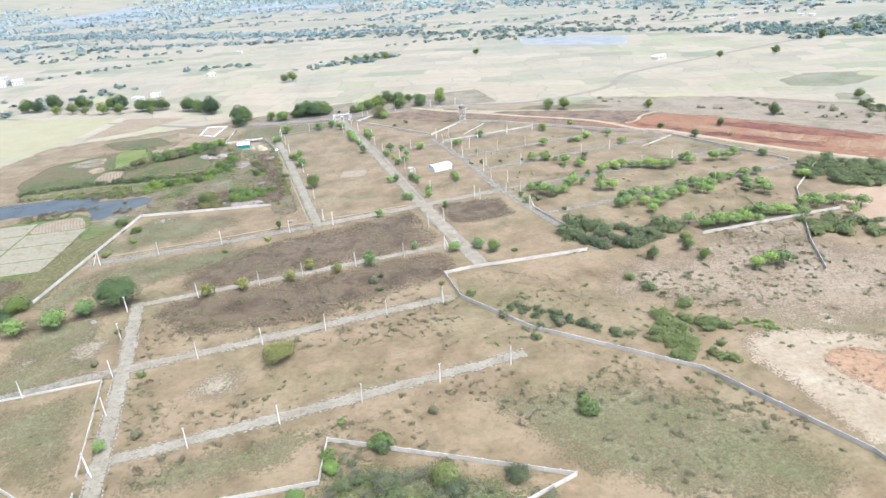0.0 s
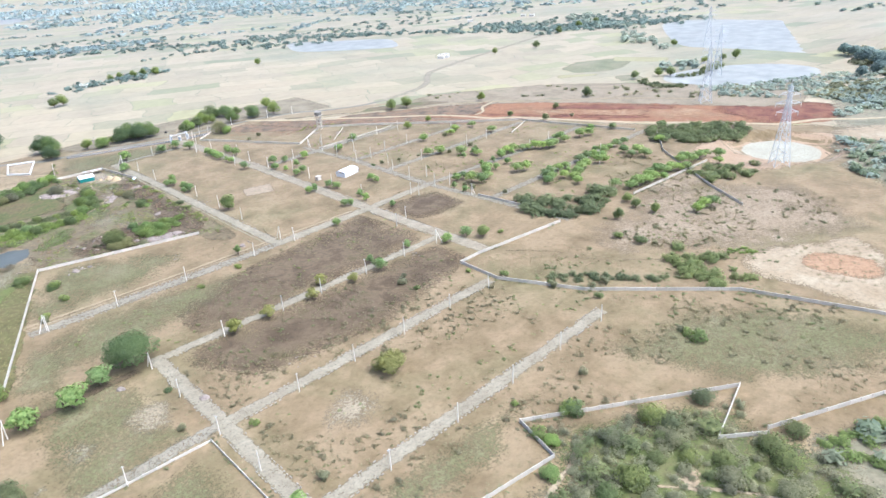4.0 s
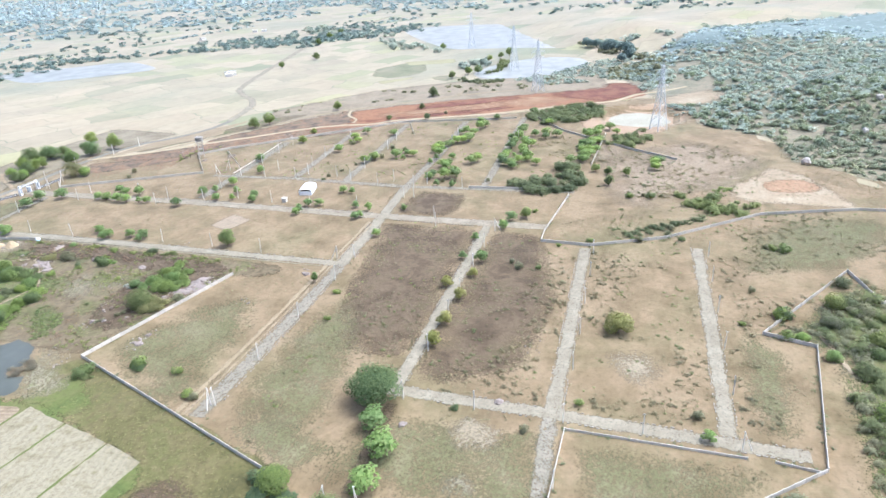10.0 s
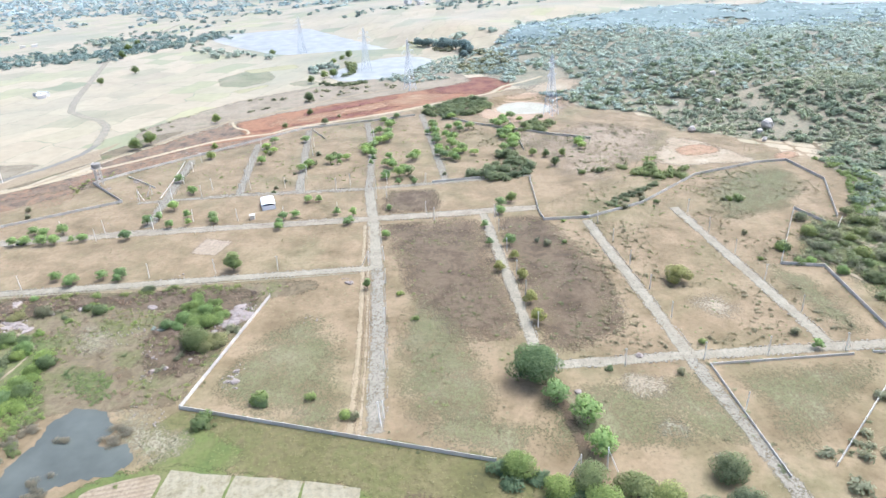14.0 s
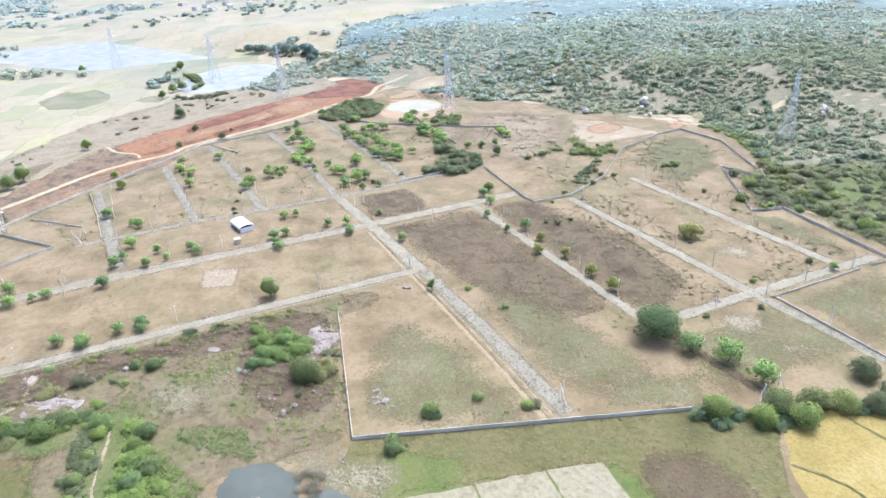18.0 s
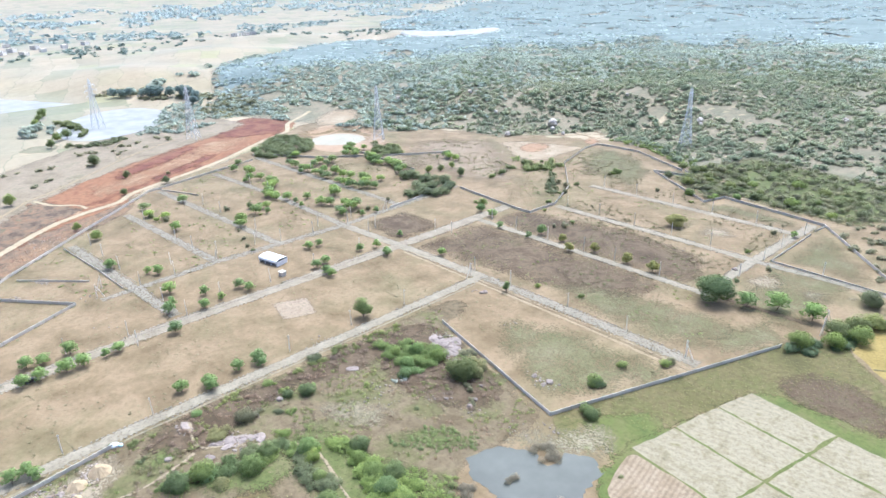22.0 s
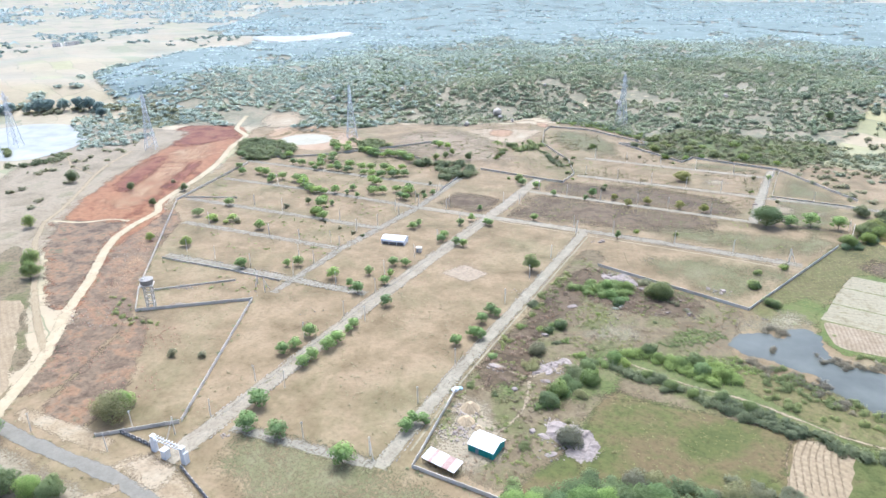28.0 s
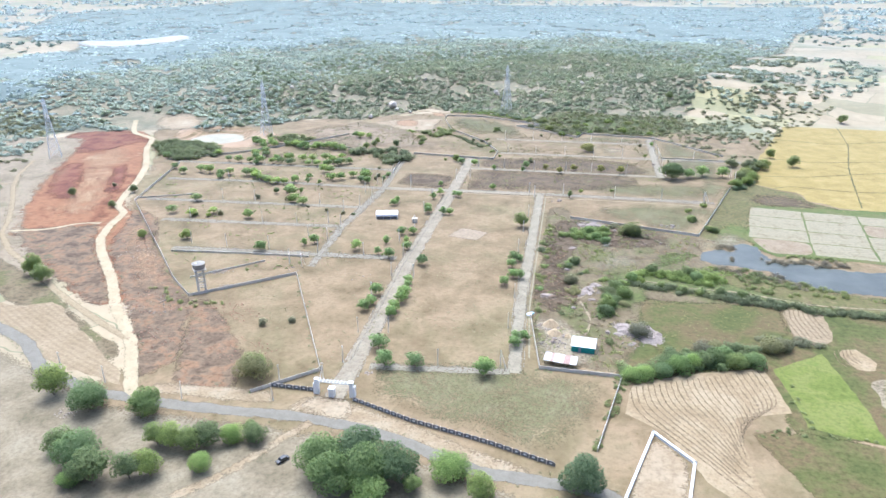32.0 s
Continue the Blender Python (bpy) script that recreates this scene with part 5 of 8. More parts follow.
ROAD_KINDS = [tree("roadside_tree", 9, 9, M_LEAF_BUSH, 3400, 0.22, G, 12, 0.16, 0.75, "mid-green roadside tree with a rounded crown") for _ in range(3)]
SCRUB_KINDS = [shrub("shrub", 2.2, 4.2, M_LEAF_BUSH, 420, 0.2, G, "low green bush on dry grass") for _ in range(3)]
SCRUB_KINDS += [shrub("shrub", 2.6, 3.6, M_LEAF_SCRUB, 420, 0.19, G, "dark green bush on dry grass") for _ in range(2)]
POLES_0 = [(36.4, 421.5), (37, 392.3), (36.9, 364.6), (37.3, 324.2), (41.2, 317.3), (18.9, 315.9), (-14.2, 314.9), (-43.5, 313.9), (-69.4, 313), (101.1, 421.3), (99, 397.2), (99.5, 372.7), (101.1, 344.5), (147.6, 341.7), (122.3, 319.2), (146.3, 319.7), (152.3, 425.1), (149.9, 401.8), (148.5, 380.8), (65.6, 262.3), (43.4, 261.1), (20, 260), (1.7, 259), (-23.2, 258.2), (-49.9, 233.8), (69.2, 212.7), (46.7, 211.4), (23.3, 210.3), (0.7, 209.1), (-21.5, 208.2), (-48.9, 207), (77.7, 164.5), (53.3, 163.5), (28.1, 162.2), (3.3, 161), (-22.5, 159.6), (-47.6, 184.6), (85.8, 293.3), (-75.8, 205.3), (209.9, 448.2), (189.4, 447.7), (165.7, 446.2), (233, 412), (187.7, 409.7), (166.7, 408.3)]
POLES_1 = [(211.6, 372.8), (233, 374.9), (251.8, 333), (229.7, 331), (168.1, 370.7), (248, 287), (231.7, 276), (140.2, 349.4), (142.3, 368.4), (140.9, 406), (140, 427.9), (138.8, 444.8), (114.3, 442.7), (93.6, 439.8), (92.8, 464.6), (81.8, 464.3), (95.2, 487.5), (140.3, 326.1), (121.1, 324.7), (95.1, 297.3), (90, 520.2), (77.9, 518.3), (32, 475.5), (31.1, 503.5), (53, 537.1), (88.2, 542.9), (133.7, 576.8), (102.8, 570.9), (165.9, 574), (187.7, 569.7), (105.7, 559.7)]
TRIPODS_0 = [(-50.5, 256.7), (-48.3, 158.7), (147.9, 459.6), (37.3, 324.2), (84.9, 262.2), (139.2, 464), (141.9, 296.6), (30.2, 532.9), (91, 555.1), (-69.8, 314.4), (-97, 259.6), (-95.2, 251.8)]
AVENUE_0 = [(107.1, 426.2), (102.8, 411.2), (87.7, 373.1), (98.9, 366.6), (88.1, 336.6), (100.2, 344.8), (97.9, 335.8), (101.8, 317), (72.3, 268.5), (99.5, 257.3), (88.4, 258.9), (50.9, 268.4), (49.5, 259.2), (-46.5, 167.1), (65.9, 317.4), (259.1, 333.4), (251.3, 293.5), (214.5, 332.9), (202.8, 331.3), (193.5, 330.1), (184.4, 331.3), (182.8, 276.3), (197.7, 287.8), (183.4, 317.7), (174, 316.9), (153.2, 321), (143.8, 312.9), (143.4, 303.4), (198.8, 353), (188.8, 352.1), (199.3, 404.9), (168.6, 449.7), (149.5, 437.4), (145.2, 434.1), (120.2, 437.5), (107, 441.2), (100, 445), (94.2, 431.3)]
AVENUE_1 = [(97, 422.5), (97.1, 408.8), (81.4, 449.2), (82.3, 471.3), (81.5, 476.3), (80.6, 484.7), (80.3, 490.6), (81.2, 499.1), (80.7, 505), (92.7, 495.7), (94, 501.4), (93.4, 486.1), (97.3, 372.6), (83.7, 372.7), (85.1, 337.8), (121.5, 363.1), (121.1, 357), (38.2, 463.4), (35.3, 454.4), (37.5, 442.4), (37.3, 434.2), (26.7, 518), (23.5, 512.2), (32, 454.7), (34.2, 434.5), (27, 513.8), (196.6, 320.2), (260.4, 329.5), (291.9, 327.1), (207.3, 280.9), (240.6, 280.7), (259.7, 277.5), (271.3, 240.4), (238.4, 241.2), (208.3, 237.1), (228.7, 230.4)]
SHRUBS_0 = [(51.9, 245.9), (47.6, 241.9), (48.6, 233.5), (73.6, 229), (81.9, 215.8), (113.6, 248.1), (-55.8, 217.3), (-51.7, 239.7), (89.9, 137.6), (47.2, 149.6), (27.5, 141.5), (14.9, 140.2), (-39.3, 203.7), (-37.2, 169.8), (-67.8, 324.7), (-57.8, 354.7), (10.4, 436.8), (130.7, 523.1), (148.1, 195.7), (96.1, 181.8), (88.8, 197.2), (92, 175.7), (156.1, 284.8), (149.9, 304.5), (150.5, 311.3), (211.6, 369.1), (320.2, 365.8), (119.7, 518.3), (224.3, 407.4), (172.5, 379.2), (158.7, 382.4), (147.1, 385.9), (140.3, 385.8), (191.2, 368.2), (189.2, 357.2), (218.9, 403.4), (232.5, 407.8), (-67.5, 368), (-57.5, 336.8), (-68.6, 321.8), (-12.5, 303.1), (7.8, 309.3), (91, 140.7), (144.6, 203), (153, 162)]
SHRUBS_1 = [(146.1, 149.2), (134, 156.6), (86.7, 193.9), (103, 180.7), (148.9, 186.6), (20.5, 154.6)]
AVENUE_2 = [(208.3, 336.5), (214.2, 337.4), (219.6, 336.3), (223.9, 332.3), (227.8, 331.2), (232.6, 328.3), (235.1, 324.4), (238.9, 321.5), (243.8, 322.4), (257.2, 322.9), (273.2, 322.6), (281.4, 320.7), (158, 320.2), (157.3, 312.5), (159.8, 307), (167.6, 309.7), (178.8, 320.7), (177.8, 374.8), (184.8, 370.7), (192.3, 358.6), (198.1, 348.5), (187.7, 304.7), (193.2, 301.9), (188.8, 283.3), (188.5, 278.7), (196, 275), (199, 270.2), (203.6, 271.2), (213.1, 275.8), (219.7, 277.7), (230.9, 276.8), (234.6, 274.9), (193.7, 263.5)]
AVENUE_3 = [(210.7, 235.8), (215.4, 233.9), (220.1, 234), (224.7, 234), (235.6, 237.1), (239.3, 235.2), (243.9, 235.3), (247.7, 232.4), (254.2, 231.6), (266.8, 234.6), (275.8, 234.7), (282.2, 233.9), (285.3, 227.3), (274.7, 221.4), (204.2, 235.7), (255.3, 269), (263.4, 270.5), (259.3, 262), (294, 273.9), (304.6, 317.5), (328.1, 291.7), (246.8, 382.8), (233.9, 409), (223.7, 402.1), (249.1, 405.8), (202.6, 192.2), (207.3, 190.3), (195.1, 192)]
stand(AVENUE_KINDS, AVENUE_0 + AVENUE_1, G, 0.8, 1.15)
stand(FLAT_KINDS, AVENUE_2 + AVENUE_3, G, 0.8, 1.2)
stand(SCRUB_KINDS, SHRUBS_0 + SHRUBS_1, G, 0.7, 1.3)
# single trees that stand out
stand([tree("spreading_tree", 12.5, 17, M_LEAF_DARK, 11000, 0.25, G, 20, 0.22, 0.62, "broad dark green spreading tree beside a crossroads")], [(-54.2, 264.5)], G, 1.0, 1.01)
stand(DARK_KINDS, [(73.4, 599.1), (63.2, 595.1), (51.8, 598.8), (68.1, 606), (58.9, 602.9)], G, 1.0, 1.2)
stand(DARK_KINDS, [(140, 587), (-1.4, 590.7)], G, 0.85, 1.0)
stand(LIGHT_KINDS, [(160, 589), (145, 612), (36, 595), (56, 608)], G, 0.85, 1.1)
stand(LIGHT_KINDS, [(105.5, 593.5), (108, 607), (118.5, 554), (141, 621)], G, 0.48, 0.62)
stand(GREY_KINDS, [(115.9, 559.9)], G, 1.0, 1.01)
stand(ROAD_KINDS, [(104.7, 251), (240.4, 447.1), (291.7, 405.3), (331.6, 391.4), (204.3, 356.5), (186.1, 225.8), (182.2, 207.3), (181.8, 218), (163.1, 215.7)], G, 0.5, 0.75)
stand(ROAD_KINDS, [(122, 600), (112, 597), (116, 600), (122, 612), (126, 615), (26.3, 600.2), (127, 600)], G, 0.85, 1.1)
stand(ROAD_KINDS, [(101.5, 589), (98.5, 592), (45.3, 602.3)], G, 0.6, 0.8)
stand(ROAD_KINDS, [(216, 443.3), (186.9, 371.7), (298.3, 374.8)], G, 0.55, 0.8)
stand(ROAD_KINDS, [(39.1, 384.7)], G, 0.95, 0.96)
HEDGE_KINDS = [tree("hedge_tree", 7.0, 10.5, _m, 3400, 0.23, G, 18, 0.1, 0.6, _t) for _m, _t in ((M_LEAF_OLIVE, "dark olive rounded hedge tree outside the wall"), (M_LEAF_BUSH, "green rounded hedge tree outside the wall"), (M_LEAF_THICKET, "dense dark green hedge tree outside the wall"))]
stand(HEDGE_KINDS, [(-95, 276), (-104, 267), (-109, 256), (-105, 247), (-109, 240), (-114, 232), (-121, 224), (-101, 221), (-113, 222), (-126, 214), (-101, 258)], G, 0.75, 1.1)
stand([tree("thorn_tree", 6.0, 11.5, M_LEAF_OLIVE, 5200, 0.2, G, 16, 0.08, 0.85, "broad dark thorn tree against the boundary wall")], [(-22, 384)], G, 1.0, 1.01)
THORN_KINDS = [tree("thorn_bush", 4.2, 6.6, _m, 2400, 0.19, G, 11, 0.06, 0.85, _t) for _m, _t in ((M_LEAF_PROSOPIS, "bright green rounded thorn bush on rough ground"), (M_LEAF_LIGHT, "light green domed bush on rough ground"), (M_LEAF_BUSH, "mid-green rounded bush on rough ground"))]
stand(THORN_KINDS, [(6, 393), (1, 386), (-7, 383), (-8, 399), (-3, 394), (7, 431), (-9, 475), (-8, 482), (-20, 446), (-34, 437), (-42, 437), (-50, 438), (-57, 438), (-47, 433), (-13, 456), (-16, 463), (-30, 434)], G, 0.75, 1.15)
stand(THORN_KINDS, [(-17, 531), (-22, 529), (-28, 526), (-34, 522), (-39, 518), (-47, 513), (-54, 514), (-62, 512), (-43, 516), (-51, 510)], G, 1.05, 1.5)
stand([tree("grey_thorn_tree", 4.6, 8.0, M_LEAF_GREY, 2600, 0.19, G, 12, 0.08, 0.8, "grey half-leafless thorn tree in a field hedge")], [(-70, 500), (-75, 497), (-44, 507), (-49, 505), (-21, 498), (8, 454)], G, 0.8, 1.2)
stand(THORN_KINDS[:2], [(15, 136), (30, 141), (5, 128)], G, 0.7, 0.9)
CORNER_KINDS = [tree("thorn_tree", 4.0, 8.0, _m, 1500, 0.2, G, 14, 0.1, 0.5, _t) for _m, _t in ((M_LEAF_OLIVE, "olive green thorn tree outside the wall corner"), (M_LEAF_SCRUB, "grey-green thorn tree outside the wall corner"), (M_LEAF_BUSH, "green rounded thorn tree outside the wall corner"))]
stand(CORNER_KINDS, [(27, 125), (44, 117), (38, 112), (29, 112), (18, 112), (10, 114), (-3, 119), (40, 99), (35, 95), (14, 104), (-1, 110), (10, 97), (35, 106), (54, 93), (64, 91), (60, 116), (42, 122), (18, 93), (25, 88), (50, 88), (-14, 112), (-24, 118), (-20, 102), (-38, 116), (-48, 122), (-34, 104), (0, 86), (-12, 80), (40, 82), (-50, 106), (-60, 110), (8, 76), (30, 72), (-30, 84), (-66, 96)], G, 0.7, 1.25)
stand(THORN_KINDS[2:], [(-24, 447), (-33, 450), (-42, 453), (-50, 454), (-59, 452), (-68, 453), (-68, 369), (-58, 353)], G, 0.6, 0.85)
stand(AVENUE_KINDS[:4], [(72, 542), (61, 540), (78, 531), (35, 540)], G, 1.2, 1.4)
stand(AVENUE_KINDS[:4], [(-66, 260), (-76, 253), (-90, 252)], G, 1.45, 1.65)
stand(FLAT_KINDS, [(x, 286 + 0.04 * (x - 200)) for x in (196, 205, 212, 226, 234, 241, 251, 259, 268, 277)], G, 0.75, 1.1)
stand(FLAT_KINDS, [(190, 246), (200, 243), (227, 240), (232, 241), (262, 239), (270, 243)], G, 0.75, 1.1)
stand(SCRUB_KINDS[:3], [(-57.4, 353.3), (-65.5, 368.2), (146.1, 192), (89, 133.2), (29.8, 139.5)], G, 1.4, 1.7)
stand([tree("yellowing_tree", 4.8, 5.6, M_LEAF_YELLOW, 950, 0.22, G, 8, 0.3, 0.5, "yellow-green avenue tree beside a plot road", True) for _ in range(2)], [(24.1, 267), (35, 258.8), (14.7, 258.3), (-5, 258), (-19.2, 257.7)], G, 0.9, 1.2)
stand([tree("yellowing_tree", 7.0, 10.5, M_LEAF_YELLOW, 3800, 0.23, G, 11, 0.2, 0.65, "yellow-green rounded tree on an empty plot")], [(5.3, 196.1)], G, 1.0, 1.01)
stand([tree("fir_like_tree", 5.5, 3.6, M_LEAF_DARK, 420, 0.3, G, 7, 0.2, 1.0, "small dark green conical tree beside the road")], [(14.4, 323.2)], G, 1.0, 1.01)
stand(DARK_KINDS, [(-48.2, 693.8), (-38.3, 683.9), (-26.6, 675.8), (-26.2, 663.9), (3.8, 612.2), (-1.1, 616.1), (-215.9, 795), (-204.9, 788.8), (-188.1, 791.2), (-157.1, 771.8), (-126.1, 752.9), (-116.9, 748.3), (-94.6, 722.5), (-84.8, 718.1), (-74.1, 716.9)], G, 1.0, 1.35)
stand(ROAD_KINDS, [(-115.2, 721.1), (-83.3, 701.7), (-180.5, 760), (-150.4, 740.7), (-132.3, 730.8), (-164.4, 752.5), (186.9, 615), (177.8, 584.2), (154.4, 609), (135.7, 618.6), (314.4, 873.8), (54.1, 810.9), (63, 814.4)], G, 0.9, 1.3)
stand(ROAD_KINDS, [(147.7, 935.1), (160.2, 938.6), (175.2, 934.7), (188.4, 937.4), (200.2, 927.3), (530.3, 651.1), (723, 703), (594.4, 637.3), (854, 731), (800, 725), (499.3, 399.5), (505.5, 390.4), (613.8, 391.4), (628.9, 384.6), (588.8, 399.2), (683.2, 490.2), (250.8, 507.8), (262, 500.7), (321.2, 467.3), (384.4, 399.5), (474.7, 410), (-135.5, 187), (-76.1, -24.2), (-232.4, 33.6), (-146, 211.5)], G, 0.8, 1.2)
F = np.array(FOREST, float)


def scrub_forest():
    """The scrub forest: bushes thick and fine beside the plots, wider and plainer clumps towards the horizon, their
    leaves paler and bluer with distance to imitate haze. The kinds mingle where they meet.
    """
    rng = np.random.default_rng(23)
    # Points along the camera path; distance from them picks the leaf tone.
    ways = np.array([(5, 0), (-150, 100), (-225, 260), (-195, 450), (-100, 600), (0, 730)], float)
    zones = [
        ("scrub_forest_near", 0, 330, 4.5, M_LEAF_NEARHILL, 38, 0.29, 1.5, 3.8, "dense pale green thorn scrub on a low hill", 0.7, 0.14, 0.03),
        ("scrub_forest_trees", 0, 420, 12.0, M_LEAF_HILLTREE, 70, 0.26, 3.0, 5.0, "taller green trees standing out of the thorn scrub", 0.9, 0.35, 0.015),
        ("scrub_forest_middle", 330, 620, 5.8, M_LEAF_HILL, 21, 0.36, 2.4, 4.8, "scrub forest on the hill, paled grey-green for haze", 0.62, 0.06, 0.02),
        ("scrub_forest_far", 620, 1050, 8.6, M_LEAF_HILLFAR, 11, 0.48, 3.6, 6.8, "far scrub forest, paled grey-green for haze", 0.5, 0.14, 0.012),
        ("scrub_forest_distant", 1050, 2500, 17.0, M_LEAF_FAR, 8, 0.56, 8.0, 13.0, "distant woods, paled grey-green for haze", 0.3, 0.2, 0.006),
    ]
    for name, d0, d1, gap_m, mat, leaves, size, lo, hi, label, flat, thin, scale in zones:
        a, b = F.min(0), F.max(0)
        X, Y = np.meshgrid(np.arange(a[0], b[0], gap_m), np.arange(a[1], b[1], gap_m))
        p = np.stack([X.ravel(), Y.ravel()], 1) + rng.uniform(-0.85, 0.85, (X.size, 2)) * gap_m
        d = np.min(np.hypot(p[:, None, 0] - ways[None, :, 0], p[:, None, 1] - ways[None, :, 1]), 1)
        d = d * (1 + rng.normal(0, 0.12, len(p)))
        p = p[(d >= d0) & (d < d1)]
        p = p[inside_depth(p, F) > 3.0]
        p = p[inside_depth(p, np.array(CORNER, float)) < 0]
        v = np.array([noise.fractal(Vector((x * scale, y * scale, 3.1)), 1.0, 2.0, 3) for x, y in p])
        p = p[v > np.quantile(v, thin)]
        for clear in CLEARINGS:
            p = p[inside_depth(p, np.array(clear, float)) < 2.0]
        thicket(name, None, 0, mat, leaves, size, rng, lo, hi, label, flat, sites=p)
    # the closed crowns of the far woods, out of which single clumps rise; blue-green tone stands in for haze
    xs, ys = np.arange(-900, 1910, 11.0), np.arange(-2500, 330, 11.0)
    X, Y = np.meshgrid(xs, ys)
    p = np.stack([X.ravel(), Y.ravel()], 1)
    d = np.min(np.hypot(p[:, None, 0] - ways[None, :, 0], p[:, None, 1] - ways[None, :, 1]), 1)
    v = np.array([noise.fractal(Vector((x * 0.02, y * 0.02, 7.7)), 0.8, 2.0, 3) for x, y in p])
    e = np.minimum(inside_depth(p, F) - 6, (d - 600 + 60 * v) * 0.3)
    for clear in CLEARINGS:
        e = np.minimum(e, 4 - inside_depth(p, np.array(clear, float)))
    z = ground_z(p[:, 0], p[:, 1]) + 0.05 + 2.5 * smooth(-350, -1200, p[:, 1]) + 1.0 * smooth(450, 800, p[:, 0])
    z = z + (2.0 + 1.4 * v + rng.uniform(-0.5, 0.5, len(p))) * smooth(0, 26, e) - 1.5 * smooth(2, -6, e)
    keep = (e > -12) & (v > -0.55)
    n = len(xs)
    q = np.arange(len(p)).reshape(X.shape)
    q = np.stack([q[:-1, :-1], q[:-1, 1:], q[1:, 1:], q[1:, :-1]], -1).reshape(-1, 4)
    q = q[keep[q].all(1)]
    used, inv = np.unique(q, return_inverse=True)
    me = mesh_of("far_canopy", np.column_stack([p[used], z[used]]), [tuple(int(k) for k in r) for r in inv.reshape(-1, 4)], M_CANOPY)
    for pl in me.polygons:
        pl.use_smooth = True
    tagged(new("far_canopy", me), "closed canopy of far scrub woods, tinted blue-green for haze", "vegetation", "", "stuff")


CORNER = [(-61.6, 128.5), (8.5, 124.7), (17.9, 140.1), (68.4, 107.5), (50.9, 100.8), (62.6, 88.4), (41.5, 33.3), (-87.5, 40.2), (-81.1, 88.5)]
CLEARINGS = [
    [(843, -265), (740, -395), (765, -440), (890, -300)],
    [(362, 180), (376, 154), (404, 140), (426, 157), (416, 186), (390, 203)],
    [(395, 205), (430, 215), (470, 185), (452, 150), (400, 150), (370, 180)],
    [(60, -40), (110, -30), (150, -50), (110, -66)],
    [(190, 40), (222, 66), (232, 58), (200, 30)],
    [(-70, 20), (-20, 34), (30, 20), (30, 12), (-20, 22), (-66, 8)],
]
scrub_forest()
patch("undergrowth", CORNER, M_SCRUBGREEN, 16, z=0.16, label="olive grass under thorn scrub")
patch("bare_spot", [(35, 106), (36, 101), (29, 98), (22, 102), (27, 106)], M_CREAM, 4, z=0.18, label="bare orange earth among thorn scrub")
strip("trail", [(-2, 124), (6, 126), (13, 127), (20, 130)], 1.2, M_CREAM, z=0.19, wobble=0.3, rim=0.6, label="bare earth trail along the wall")
strip("trail", [(21, 107), (27, 100), (33, 93), (38, 84)], 0.9, M_CREAM, z=0.2, wobble=0.3, rim=0.6, label="bare earth trail through thorn scrub")
thicket("bush_cluster", [(139.8, 252.3), (148.1, 235.9), (163.4, 229.3), (185.7, 233.5), (198.3, 243.3), (186.8, 250.9), (172, 248.8), (158, 268), (150.3, 271.8)], 5.0, M_LEAF_THICKET, 380, 0.12, G, 3.0, 5.2, "dark green bush cluster on a plot", 0.85, gap=0.06)
thicket("bush_cluster", [(141.1, 176.2), (156.1, 181.4), (155.8, 166.7), (156.3, 154), (143.6, 139.8), (129.1, 144.3), (124.5, 161), (132.8, 170.1)], 4.4, M_LEAF_THICKET, 320, 0.125, G, 2.0, 4.4, "dense green bush cluster outside the boundary wall", 0.85, gap=0.3, scale=0.07)
thicket("bush_cluster", [(90.2, 202.7), (96.5, 189), (112.6, 171.6), (124.7, 156.1), (128.2, 164.1), (112.2, 181.4), (98, 200.9)], 3.0, M_LEAF_OLIVE, 220, 0.13, G, 1.2, 2.9, "olive bushes along the boundary wall", gap=0.2, scale=0.07)
thicket("bush_cluster", [(160.8, 159), (166.5, 160.1), (172.5, 153.4), (168, 148.4), (162, 154.1)], 2.0, M_LEAF_PROSOPIS, 110, 0.18, G, 1.0, 1.6, "low bright green bush on bare earth", 0.6)
thicket("bush_cluster", [(61.6, 88.2), (114.1, 61.2), (153.6, 59.8), (151.8, 46.8), (111.8, 44.5), (63.2, 70.3)], 4.0, M_LEAF_BUSH, 230, 0.14, G, 1.8, 3.2, "green bushes outside the boundary wall", gap=0.15, scale=0.05)
thicket("bush_cluster", [(317.7, 295.6), (298.1, 285.3), (286.1, 269.4), (300.7, 254.6), (320.5, 241.9), (347.7, 235.9), (368.4, 251.8), (344.1, 281.6)], 5.2, M_LEAF_THICKET, 330, 0.13, G, 3.2, 5.0, "dark green thicket beside the red earth", 0.8, gap=0.04, scale=0.04)
thicket("bush_cluster", [(251.4, 232.5), (236.8, 212.1), (252, 201.8), (273.5, 192.7), (288.9, 200.5), (271.2, 218.5)], 4.8, M_LEAF_THICKET, 300, 0.13, G, 2.2, 4.6, "dark green bushes beside the quarry pit", 0.85, gap=0.25, scale=0.06)
thicket("bush_cluster", [(146.9, 219.4), (206.6, 226.1), (252.3, 196.1), (261.6, 167.2), (229.1, 124.9), (187.8, 147.9), (158.7, 164.8)], 7.5, M_LEAF_OLIVE, 70, 0.2, G, 0.6, 1.5, "small olive bushes on bare pinkish soil", gap=0.45, scale=0.05)
thicket("lakeside_hedge", [(463.9, 403.3), (449.1, 373.9), (462.6, 348.3), (471.8, 342.4), (472.9, 355.9), (466.1, 375.6), (475.2, 397.3)], 4.6, M_LEAF_OLIVE, 150, 0.19, G, 1.8, 3.6, "green bushes on the lake embankment", gap=0.1)
